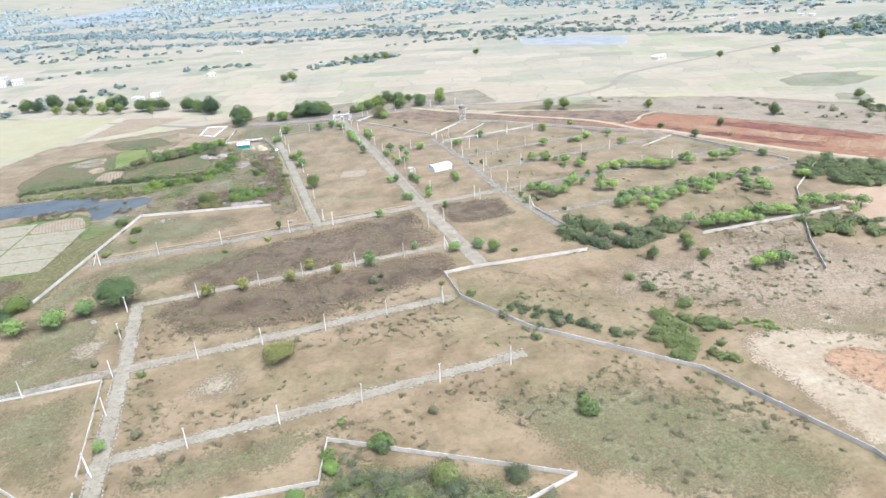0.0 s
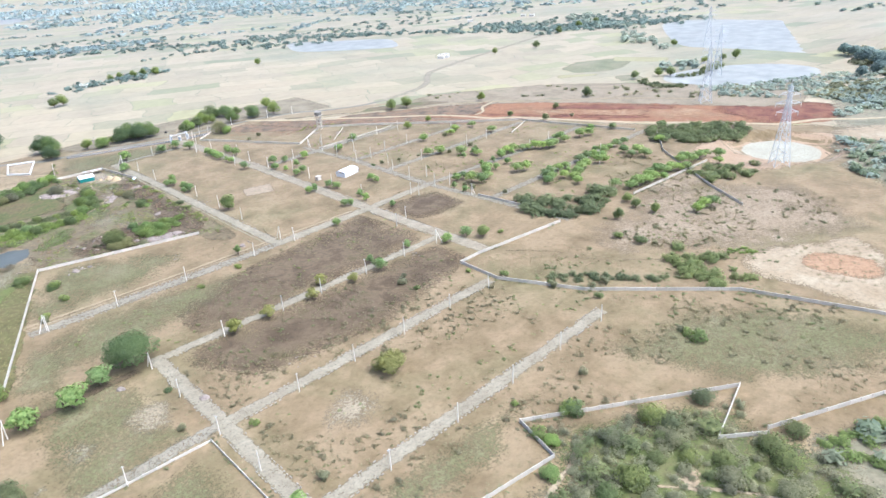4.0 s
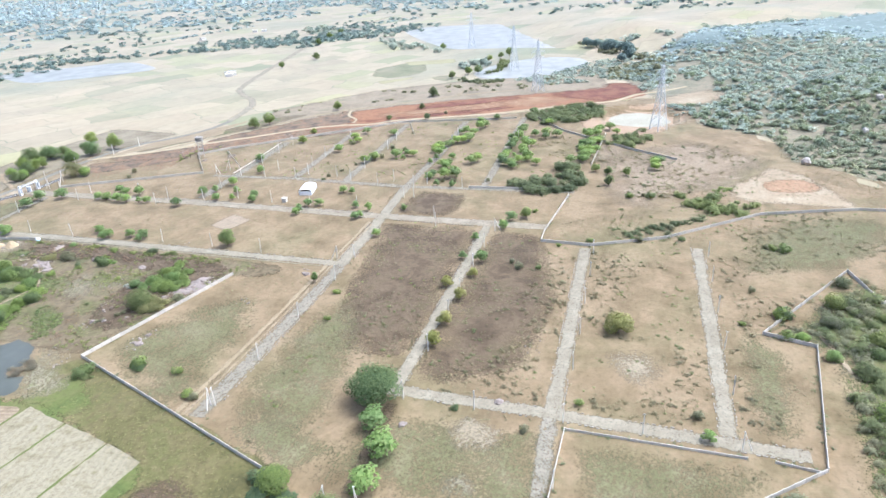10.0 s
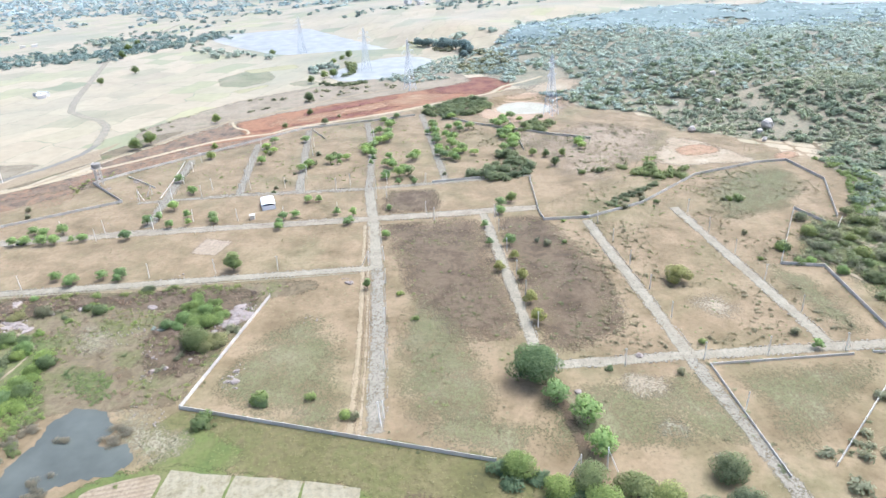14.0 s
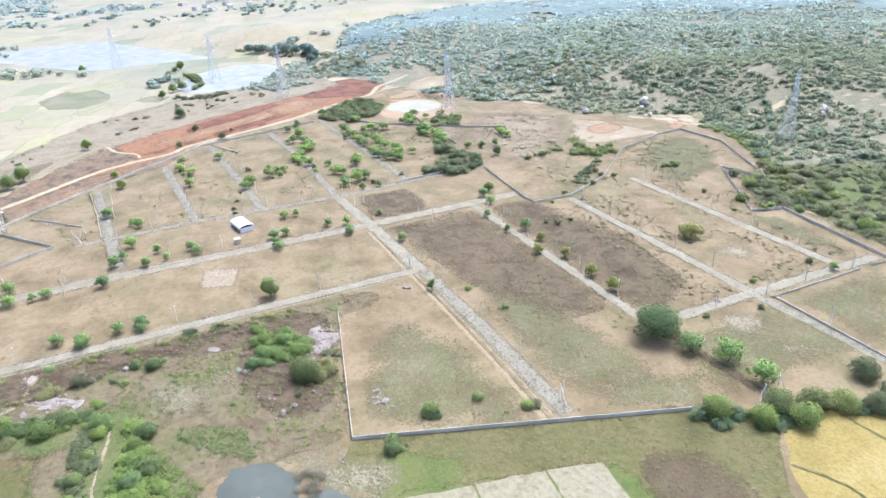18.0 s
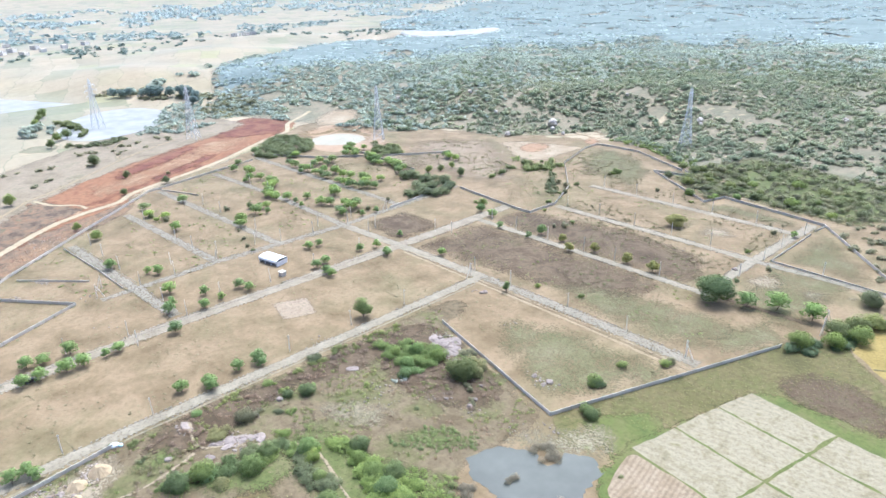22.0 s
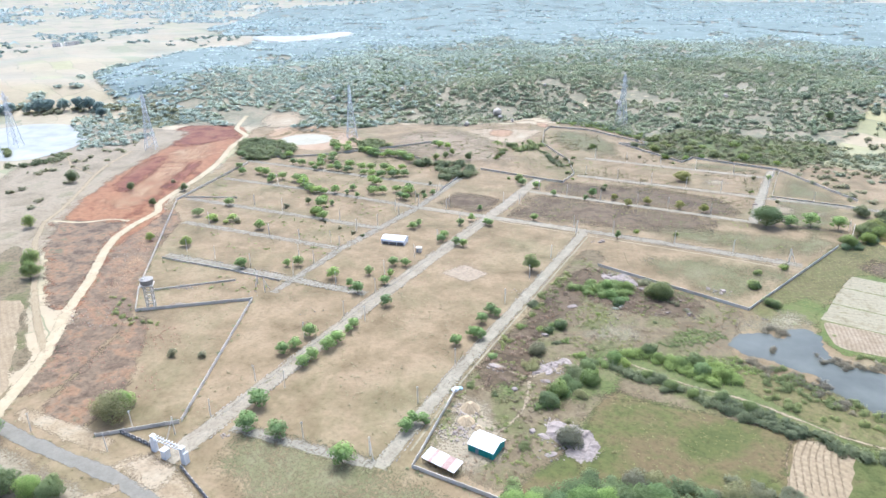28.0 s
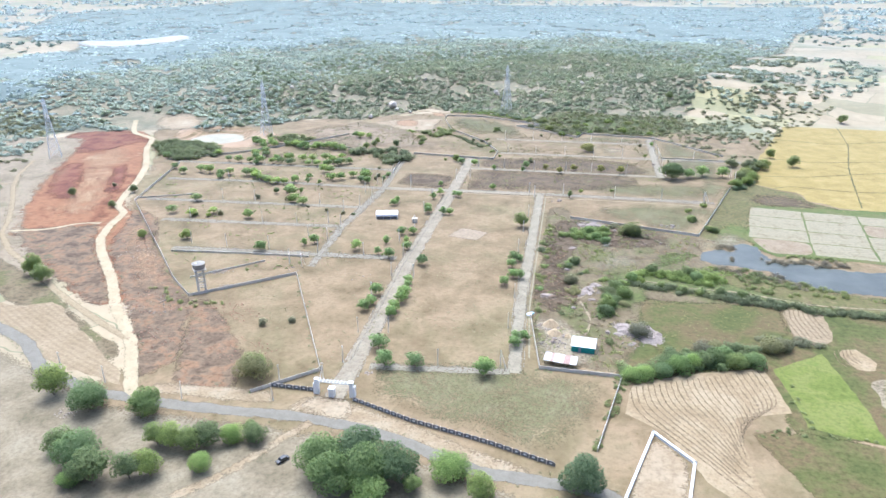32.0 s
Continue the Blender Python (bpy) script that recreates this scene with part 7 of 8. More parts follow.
thicket("field_weeds", [(-66, 511), (-72, 509), (-74.2, 549.5), (-99, 552.6), (-107.2, 545.3), (-54.2, 556.9), (-54.2, 550.9), (-70.1, 548.4)], 2.6, M_LEAF_OLIVE, 70, 0.2, G, 0.5, 1.3, "green weeds along field edges", 0.5, gap=0.3)


# ---- poles ----
def bm_box(size, at=(0, 0, 0), rz=0.0, bevel=0.0):
    return box(bmesh.new(), size, at, rz, bevel)


def concrete_pole():
    root = tagged(new("street_pole"), "pale concrete street pole beside a plot road", "pole", "street poles")
    bm = bmesh.new()
    limb(bm, (0, 0, -0.4), (0, 0, 7.0), 0.18, 0.12, 8)
    part("shaft", bm, M_POLE, root)
    bm = bm_box((0.9, 0.09, 0.1), (0, 0, 6.7))
    part("cross_arm", bm, M_STEEL, root)
    for s in (-0.36, 0.36):
        bm = bmesh.new()
        limb(bm, (s, 0, 6.75), (s, 0, 6.95), 0.05, 0.03, 6)
        part("insulator", bm, M_WHITE, root)
    return root


def stay_pole():
    root = tagged(new("stayed_pole"), "pale concrete end pole with a slanting prop", "pole", "stayed end poles")
    bm = bmesh.new()
    limb(bm, (0, 0, -0.4), (0, 0, 7.0), 0.2, 0.13, 8)
    part("shaft", bm, M_POLE, root)
    bm = bmesh.new()
    limb(bm, (3.0, 0, -0.3), (0.1, 0, 6.2), 0.16, 0.10, 8)
    part("prop", bm, M_POLE, root)
    part("cross_arm", bm_box((0.09, 0.9, 0.1), (0, 0, 6.7)), M_STEEL, root)
    return root


def row_of(src, spots, rng, lean=1.2):
    for i, (x, y) in enumerate(spots):
        m = pose(x, y, float(ground_z(x, y)), rng.normal(0, lean), rng.normal(0, lean), rng.uniform(0, 360))
        if i == 0:
            src.matrix_basis = m
        else:
            copy_thing(src, m)


row_of(concrete_pole(), POLES_0 + POLES_1, G)
row_of(stay_pole(), TRIPODS_0, G, 0.5)


# ---- pylons ----
def pylon():
    """A lattice transmission tower: four tapered legs, braced faces, three pairs of arms."""
    root = tagged(new("transmission_tower"), "grey steel lattice transmission tower with three arms", "pylon", "transmission towers")
    H, W0, W1, waist = 48.0, 4.4, 0.9, 30.0
    half = lambda z: W0 + (1.5 - W0) * z / waist if z < waist else 1.5 + (W1 - 1.5) * (z - waist) / (H - waist)
    levels = [0, 6, 11.5, 16.5, 21, 25, 28, 31, 34, 37, 40, 43, 45.5]
    signs = ((1, 1), (-1, 1), (-1, -1), (1, -1))
    for sx, sy in signs:
        bm = bmesh.new()
        limb(bm, (sx * half(0), sy * half(0), -0.3), (sx * half(waist), sy * half(waist), waist), 0.2, 0.15, 4)
        limb(bm, (sx * half(waist), sy * half(waist), waist), (0, 0, H), 0.15, 0.08, 4)
        part("leg", bm, M_STEEL, root)
    for f in range(4):
        (ax, ay), (bx, by) = signs[f], signs[(f + 1) % 4]
        bm = bmesh.new()
        for z0, z1 in zip(levels, levels[1:]):
            h0, h1 = half(z0), half(z1)
            limb(bm, (ax * h0, ay * h0, z0), (bx * h1, by * h1, z1), 0.09, 0.09, 4)
            limb(bm, (bx * h0, by * h0, z0), (ax * h1, ay * h1, z1), 0.09, 0.09, 4)
            limb(bm, (ax * h1, ay * h1, z1), (bx * h1, by * h1, z1), 0.08, 0.08, 4)
        part("bracing", bm, M_STEEL, root)
    for z, reach in ((31.0, 6.0), (36.0, 7.0), (41.0, 5.6)):
        for s in (-1, 1):
            bm = bmesh.new()
            h = half(z)
            tip = (s * reach, 0, z + 0.3)
            for sy in (-1, 1):
                limb(bm, (s * h, sy * h, z), tip, 0.1, 0.07, 4)
                limb(bm, (s * half(z + 2), sy * half(z + 2), z + 2), tip, 0.09, 0.07, 4)
            arm = part("cross_arm", bm, M_STEEL, root)
            bm = bmesh.new()
            limb(bm, tip, (tip[0], 0, z - 1.8), 0.12, 0.12, 6)
            part("insulator_string", bm, M_WHITE, arm)
    return root


_py = pylon()
for _i, (_x, _y, _a) in enumerate(((93.7, 37.6, -48), (292.2, 193.8, -45), (418.2, 307, -50), (531.8, 356.1, -60), (695.8, 452.9, -60))):
    _m = pose(_x, _y, float(ground_z(_x, _y)), 0, 0, _a)
    if _i == 0:
        _py.matrix_basis = _m
    else:
        copy_thing(_py, _m)


# ---- entrance gate ----
def gate():
    g = tagged(new("entrance_gate"), "white entrance arch with pergola beams and a guard booth", "gate")
    for x, dep in ((-6.2, 1), (6.2, 1)):
        p = part("pillar", bm_box((1.35, 1.3, 5.8), (x, 0, 2.85), 0, 0.06), M_WHITE, g, "white rendered gate pillar")
        part("pillar_fin", bm_box((0.55, 1.8, 4.2), (x + (-0.95 if x < 0 else 0.95), 0.2, 2.05), 0, 0.05), M_WHITE, p)
        part("pillar_panel", bm_box((0.75, 0.12, 3.2), (x, 0.70, 2.7)), M_GREYPAINT, p, "grey panel on a gate pillar")
        part("pillar_cap", bm_box((1.6, 1.55, 0.25), (x, 0, 5.85), 0, 0.04), M_WHITE, p)
    for y in (-0.55, 0.55):
        part("beam", bm_box((13.4, 0.2, 0.4), (0, y, 5.2), 0, 0.03), M_WHITE, g)
    for i in range(9):
        part("slat", bm_box((0.2, 2.2, 0.2), (-5.0 + i * 1.25, 0, 5.5), 0, 0.03), M_WHITE, g)
    b = part("booth", bm_box((1.9, 1.9, 3.4), (-0.6, -0.9, 1.65), 0, 0.05), M_WHITE, g, "white and grey guard booth")
    part("booth_panel", bm_box((1.2, 0.1, 2.6), (-0.3, 0.1, 1.7)), M_GREYPAINT, b, "grey booth panel")
    part("booth_roof", bm_box((2.3, 2.3, 0.18), (-0.6, -0.9, 3.42), 0, 0.04), M_WHITE, b)
    g.matrix_basis = pose(83.5, 563.2, 0.0, 0, 0, 182)


M_GREYPAINT = plain_mat("grey_paint", (0.22, 0.24, 0.27), (0.30, 0.32, 0.35), 1.5)
M_DARKWALL = plain_mat("dark_painted_wall", (0.13, 0.135, 0.14), (0.21, 0.21, 0.215), 1.5)
M_TEAL = plain_mat("teal_painted_sheet", (0.03, 0.22, 0.20), (0.05, 0.29, 0.26), 1.0, 0.55)
M_RUST = plain_mat("rusted_sheet", (0.34, 0.20, 0.16), (0.56, 0.42, 0.36), 1.8)
M_PALESHEET = plain_mat("faded_white_sheet", (0.60, 0.58, 0.56), (0.76, 0.74, 0.72), 1.2)
M_BLACKCAR = plain_mat("black_car_paint", (0.02, 0.02, 0.025), (0.035, 0.035, 0.04), 1.0, 0.25, 0.0, 0.0, 0.0, 0.6)
M_WHITECAR = plain_mat("white_car_paint", (0.74, 0.75, 0.76), (0.8, 0.81, 0.82), 1.0, 0.3, 0.0, 0.0, 0.0, 0.6)
M_GLASS = plain_mat("dark_window_glass", (0.02, 0.025, 0.03), (0.035, 0.04, 0.045), 1.0, 0.12, 0.0, 0.0, 0.0, 0.7)
M_RUBBER = plain_mat("tyre_rubber", (0.02, 0.02, 0.02), (0.035, 0.035, 0.035), 1.0, 0.9)
M_BLUE = plain_mat("pale_blue_plastic", (0.45, 0.62, 0.72), (0.55, 0.70, 0.78), 1.0, 0.5)
M_STRAW = plain_mat("yellow_straw", (0.42, 0.315, 0.185), (0.55, 0.43, 0.27), 1.5, 0.95)
gate()


def scallop_wall(name, line, span=2.6):
    """A dark front wall made of arched panels between posts."""
    thing = structure(name, None, "dark front wall of arched panels with pale ovals")
    pts = resample(line, span)
    n = 8
    for w in range(1):
        verts, faces = [], []
        for k in range(n + 1):
            u = k / n
            top = 1.15 + 0.55 * math.sin(math.pi * u)
            for y in (-0.1, 0.1):
                verts += [(u, y, 0.0), (u, y, top)]
        for k in range(n):
            a = 4 * k
            faces += [(a, a + 4, a + 5, a + 1), (a + 2, a + 3, a + 7, a + 6), (a + 1, a + 5, a + 7, a + 3)]
        me = mesh_of("panel", verts, faces, M_DARKWALL)
    bm = bmesh.new()
    bmesh.ops.create_circle(bm, cap_ends=True, segments=10, radius=1.0, matrix=Matrix.Translation((0.5, 0, 0.85)) @ Matrix.Rotation(radians(90), 4, "X") @ Matrix.Diagonal((0.2, 0.28, 1, 1)))
    r = bmesh.ops.extrude_face_region(bm, geom=bm.faces[:])
    bmesh.ops.translate(bm, vec=(0, 0.26, 0), verts=[v for v in r["geom"] if isinstance(v, bmesh.types.BMVert)])
    bmesh.ops.translate(bm, vec=(0, -0.13, 0), verts=bm.verts)
    oval = bpy.data.meshes.new("oval")
    bm.to_mesh(oval)
    bm.free()
    oval.materials.append(M_WHITE)
    for i, p in enumerate(pts[:-1]):
        d = pts[i + 1] - p
        o = new("panel", me)
        o.parent = thing
        o.matrix_local = pose(p[0], p[1], -0.02, 0, 0, math.degrees(math.atan2(d[1], d[0]))) @ Matrix.Diagonal((float(np.hypot(*d)), 1, 1, 1))
        e = new("oval", oval)
        e.parent = o
        q = new("post", POST)
        q.parent = thing
        q.matrix_local = pose(p[0], p[1], -0.05)


scallop_wall("wall_front", [(76.2, 565.1), (54.1, 572), (27.9, 577.3), (6.8, 583.2)])
scallop_wall("wall_front_stub", [(90.9, 562.8), (107.1, 563.3)])


def white_wall(name, line):
    thing = structure(name, None, "low whitewashed wall round a small yard")
    for a, b in zip(line, line[1:]):
        a, b = np.array(a, float), np.array(b, float)
        d = b - a
        part("wall_side", bm_box((float(np.hypot(*d)) + 0.8, 0.8, 1.0), (*((a + b) / 2), 0.48), math.degrees(math.atan2(d[1], d[0])), 0.03), M_WHITE, thing)


white_wall("wall_white_yard", [(-22.5, 561), (-33.5, 573), (-28, 601), (-12, 596), (-22.5, 561)])
patch("yard_earth", [(-22.5, 562), (-32.5, 573), (-27.5, 599), (-13, 595)], M_CREAM, 2, label="sandy earth inside the walled yard")


# ---- buildings ----
def vault_shed():
    """White vaulted sheet roof on posts, open and shaded below."""
    s = tagged(new("storage_shed"), "white vaulted sheet shed standing on a plot", "shed")
    L, Wd, eave, rise = 13.0, 7.6, 2.3, 1.4
    n = 12
    verts, faces = [], []
    for i in range(n + 1):
        a = math.pi * i / n
        y, z = -math.cos(a) * Wd / 2, eave + math.sin(a) ** 0.7 * rise if 0 < i < n else eave - 0.4
        for x in (-L / 2, L / 2):
            verts += [(x, y, z), (x, y * 0.985, z - 0.1)]
    for i in range(n):
        a = 4 * i
        faces += [(a, a + 2, a + 6, a + 4), (a + 1, a + 5, a + 7, a + 3), (a, a + 4, a + 5, a + 1), (a + 2, a + 3, a + 7, a + 6)]
    o = new("roof", mesh_of("roof", verts, faces, M_TARP))
    o.parent = s
    for x in (-L / 2 + 0.4, -L / 6, L / 6, L / 2 - 0.4):
        for y in (-Wd / 2 + 0.3, Wd / 2 - 0.3):
            part("post", bm_box((0.25, 0.25, eave), (x, y, eave / 2 - 0.05)), M_STEEL, s)
    for y in (-Wd / 2 + 0.15,):
        part("side_wall", bm_box((L - 0.4, 0.12, 1.9), (0, y, 0.93)), M_TARP, s)
    for x in (-L / 2 + 0.1, L / 2 - 0.1):
        part("end_wall", bm_box((0.12, Wd - 0.8, 2.6), (x, 0, 1.28)), M_TARP, s)
    # Dark block added where shade lies below the roof.
    part("stored_goods", bm_box((L - 2, Wd - 2.5, 1.3), (0, 0.4, 0.63), 0, 0.1), M_DARKWALL, s, "dark block added for the shade under the roof")
    s.matrix_basis = pose(119.2, 385.1, 0, 0, 0, 15)


vault_shed()


def gable_hut():
    s = tagged(new("green_hut"), "teal sheet hut with a bright white gable roof", "hut")
    L, Wd, eave, ridge = 8.6, 7.4, 2.6, 3.9
    for x in (-L / 2, L / 2):
        bm = bmesh.new()
        vs = [bm.verts.new((x + t, y, z)) for t in (-0.06, 0.06) for y, z in ((-Wd / 2, -0.1), (Wd / 2, -0.1), (Wd / 2, eave), (0, ridge - 0.1), (-Wd / 2, eave))]
        bm.faces.new(vs[:5]); bm.faces.new(vs[5:][::-1])
        for k in range(5):
            bm.faces.new((vs[k], vs[k + 5], vs[(k + 1) % 5 + 5], vs[(k + 1) % 5]))
        part("end_wall", bm, M_TEAL, s)
    for y in (-Wd / 2, Wd / 2):
        part("side_wall", bm_box((L - 0.16, 0.12, eave + 0.1), (0, y, eave / 2 - 0.05)), M_TEAL, s)
    for sgn in (-1, 1):
        a = math.degrees(math.atan2(ridge - eave, Wd / 2))
        bm = bmesh.new()
        r = bmesh.ops.create_cube(bm, size=1.0)
        ln = math.hypot(Wd / 2, ridge - eave) + 0.4
        bmesh.ops.transform(bm, matrix=Matrix.Translation((0, sgn * Wd / 4 * 1.04, (eave + ridge) / 2 + 0.02)) @ Matrix.Rotation(radians(-sgn * a), 4, "X") @ Matrix.Diagonal((L + 0.7, ln, 0.08, 1)), verts=r["verts"])
        part("roof_slope", bm, M_TARP, s)
    part("door", bm_box((1.0, 0.08, 2.0), (1.2, Wd / 2 + 0.1, 1.0)), M_GREYPAINT, s, "grey sheet door")
    s.matrix_basis = pose(0.5, 512.8, 0, 0, 0, -3)


gable_hut()


def lean_to():
    s = tagged(new("cattle_shelter"), "low shelter roofed with rusted and faded sheets", "shelter")
    for i in range(10):
        bm = bmesh.new()
        r = bmesh.ops.create_grid(bm, x_segments=8, y_segments=1, size=0.5)
        for v in r["verts"]:
            v.co.z = 0.035 * (1 if round((v.co.x + 0.5) * 8) % 2 else -1)
        bmesh.ops.transform(bm, matrix=Matrix.Translation((-5.4 + i * 1.2, 0, 2.35 + 0.02 * (i % 2))) @ Matrix.Rotation(radians(8), 4, "X") @ Matrix.Diagonal((1.26, 5.0, 1, 1)), verts=r["verts"])
        g2 = bmesh.ops.extrude_face_region(bm, geom=bm.faces[:])
        bmesh.ops.translate(bm, vec=(0, 0, -0.03), verts=[v for v in g2["geom"] if isinstance(v, bmesh.types.BMVert)])
        part("roof_sheet", bm, M_RUST if i in (2, 6, 7) else M_PALESHEET, s, "rust-brown sheet" if i in (2, 6, 7) else "faded white sheet")
    for x in (-5.6, -1.9, 1.9, 5.6):
        for y, h in ((-2.2, 2.05), (2.2, 2.65)):
            bm = bmesh.new()
            limb(bm, (x, y, -0.2), (x, y, h), 0.09, 0.08, 6)
            part("post", bm, M_BARK, s)
    s.matrix_basis = pose(8.6, 526.2, 0, 0, 0, 174)


lean_to()


M_DARKCONC = plain_mat("stained_dark_concrete", (0.26, 0.24, 0.21), (0.39, 0.365, 0.32), 0.8)


def water_tower():
    s = tagged(new("water_tower"), "grey concrete overhead water tank on braced columns", "water tower")
    for a in range(4):
        x, y = (1.5 if a in (0, 3) else -1.5), (1.5 if a < 2 else -1.5)
        part("column", bm_box((0.5, 0.5, 11.4), (x, y, 5.6), 0, 0.04), M_CONCRETE, s)
    for z in (2.8, 5.6, 8.4):
        for k in range(4):
            v = k % 2
            o = 1.5 if k < 2 else -1.5
            part("brace", bm_box((2.5, 0.35, 0.45) if v == 0 else (0.35, 2.5, 0.45), (0, o, z) if v == 0 else (o, 0, z)), M_CONCRETE, s)
    part("platform", bm_box((5.4, 5.4, 0.3), (0, 0, 11.4), 0, 0.04), M_CONCRETE, s)
    bm = bmesh.new()
    bmesh.ops.create_cone(bm, cap_ends=True, segments=24, radius1=2.2, radius2=2.7, depth=0.8, matrix=Matrix.Translation((0, 0, 11.9)))
    bmesh.ops.create_cone(bm, cap_ends=True, segments=24, radius1=2.7, radius2=2.7, depth=2.0, matrix=Matrix.Translation((0, 0, 13.2)))
    t = part("tank", bm, M_DARKCONC, s, "round weathered concrete tank")
    bm = bmesh.new()
    bmesh.ops.create_cone(bm, cap_ends=True, segments=24, radius1=2.95, radius2=0.5, depth=0.5, matrix=Matrix.Translation((0, 0, 14.4)))
    part("tank_roof", bm, M_DARKCONC, t)
    part("hatch", bm_box((0.9, 0.9, 0.35), (1.2, 1.0, 14.6), 0, 0.03), M_CONCRETE, t)
    for sx in (-0.25, 0.25):
        bm = bmesh.new()
        limb(bm, (2.0 + 0, sx, 0), (2.0, sx, 11.5), 0.04, 0.04, 5)
        part("ladder_rail", bm, M_STEEL, s)
    s.matrix_basis = pose(172.1, 500.2, 0, 0, 0, 42)


water_tower()


def booth():
    s = tagged(new("pump_booth"), "small grey concrete pump booth beside the main road", "booth")
    part("house_body", bm_box((2.6, 2.4, 2.4), (0, 0, 1.15), 0, 0.04), M_CONCRETE, s)
    part("roof_slab", bm_box((3.2, 3.0, 0.16), (0, 0, 2.43), 0, 0.03), M_CONCRETE, s)
    part("door", bm_box((0.9, 0.06, 1.9), (0.3, 1.23, 0.95)), M_GREYPAINT, s, "grey door")
    s.matrix_basis = pose(100.9, 389.8, 0, 0, 0, 8)


booth()


def house(seed, L, Wd, storeys):
    rng = np.random.default_rng(seed)
    s = tagged(new("village_house"), "small whitewashed flat-roofed village house", "house", "village houses")
    H = 3.1 * storeys
    part("house_body", bm_box((L, Wd, H), (0, 0, H / 2 - 0.1), 0, 0.05), M_WHITE, s)
    part("roof_slab", bm_box((L + 0.8, Wd + 0.8, 0.25), (0, 0, H + 0.02)), M_CONCRETE, s)
    part("parapet", bm_box((L, 0.2, 0.8), (0, Wd / 2, H + 0.52)), M_WHITE, s)
    part("parapet", bm_box((L, 0.2, 0.8), (0, -Wd / 2, H + 0.52)), M_WHITE, s)
    for k in range(storeys):
        for x in np.linspace(-L / 2 + 1.5, L / 2 - 1.5, max(2, int(L // 3.2))):
            for y in (-1, 1):
                w = part("window", bm_box((1.2, 0.12, 1.2), (x, y * (Wd / 2 + 0.02), 1.6 + 3.1 * k)), M_GLASS, s)
                part("sill", bm_box((1.5, 0.3, 0.1), (x, y * (Wd / 2 + 0.1), 0.95 + 3.1 * k)), M_CONCRETE, w)
    part("door", bm_box((1.0, 0.12, 2.1), (0.2, Wd / 2 + 0.07, 1.05)), M_BARK, s, "brown wooden door")
    return s


HOUSE_A, HOUSE_B = house(1, 11, 8, 1), house(2, 14, 10, 2)
HOMES = [(-89.6, 811.7), (-106.8, 797.7), (-31.9, 934), (8.2, 1172.9), (112.4, 916), (482.6, 693.9), (472.6, 687.8), (800, 972), (914, 921), (905, 935), (478.9, 689)]
for _i, (_x, _y) in enumerate(HOMES):
    _m = pose(_x, _y, float(ground_z(_x, _y)), 0, 0, G.uniform(0, 90))
    if _i == 0:
        HOUSE_A.matrix_basis = _m
    else:
        copy_thing(HOUSE_A, _m)
HOMES_B = [(-308.4, 1034.8), (-318.2, 1014.1), (-288.7, 1045.7), (1312.6, 291.9), (1262.7, 250.3), (1293.5, 207.2), (1325.7, 250.5), (1332.2, 160.2), (1274.5, 314.5), (1164.9, -102.7), (1189.7, -130.6), (1159.7, -77.5), (1500, 270), (1775, 1390), (1800, 1350), (1480, 330), (1227.7, 287.3), (-320, 1090)]
for _i, (_x, _y) in enumerate(HOMES_B):
    _m = pose(_x, _y, float(ground_z(_x, _y)), 0, 0, G.uniform(0, 90))
    if _i == 0:
        HOUSE_B.matrix_basis = _m
    else:
        copy_thing(HOUSE_B, _m)


# ---- vehicles ----
def car(name, paint, label, x, y, a):
    c = tagged(new(name), label, "car")
    bm = bm_box((4.1, 1.7, 0.62), (0, 0, 0.62), 0, 0.14)
    part("body", bm, paint, c)
    bm = bmesh.new()
    r = bmesh.ops.create_cube(bm, size=1.0)
    for v in r["verts"]:
        k = 1.0 if v.co.z < 0 else 0.72
        v.co = Vector((v.co.x * 2.5 * k - 0.2, v.co.y * 1.56 * (k * 0.5 + 0.5), 1.2 + v.co.z * 0.6))
    cab = part("cabin", bm, M_GLASS, c, "dark glazed cabin")
    part("roof", bm_box((1.75, 1.3, 0.06), (-0.2, 0, 1.5), 0, 0.02), paint, cab)
    for wx in (-1.25, 1.25):
        for wy in (-0.78, 0.78):
            bm = bmesh.new()
            limb(bm, (wx, wy - 0.11, 0.32), (wx, wy + 0.11, 0.32), 0.32, 0.32, 14)
            w = part("wheel", bm, M_RUBBER, c)
            bm = bmesh.new()
            limb(bm, (wx, wy - 0.125, 0.32), (wx, wy + 0.125, 0.32), 0.18, 0.18, 10)
            part("rim", bm, M_STEEL, w)
    for wy in (-0.6, 0.6):
        part("headlight", bm_box((0.08, 0.32, 0.16), (2.03, wy, 0.72)), M_WHITECAR, c)
    c.matrix_basis = pose(x, y, 0.0, 0, 0, a)


car("parked_car", M_BLACKCAR, "black hatchback parked beside the road under trees", 86.3, 598.5, 60)
car("parked_car", M_BLACKCAR, "dark car parked on the main plot road", 82.5, 502.3, 85)


# ---- small things ----
def tarp_pile():
    s = tagged(new("tarpaulin_pile"), "white and pale blue tarpaulin pile beside the road", "tarpaulin")
    for k, (w, d, h, x, y, m) in enumerate(((3.2, 2.4, 1.2, 0, 0, M_TARP), (1.6, 1.8, 0.9, -1.9, 0.5, M_BLUE))):
        bm = bmesh.new()
        bmesh.ops.create_icosphere(bm, subdivisions=2, radius=0.5)
        for v in bm.verts:
            n = noise.noise(v.co * 4 + Vector((k, 0, 0)))
            v.co = Vector((x + v.co.x * w * (1 + 0.2 * n), y + v.co.y * d * (1 + 0.2 * n), max(-0.02, (v.co.z + 0.25) * h * 1.3)))
        part("sheet", bm, m, s)
    s.matrix_basis = pose(23.7, 490.4, 0, 0, 0, 70)


tarp_pile()


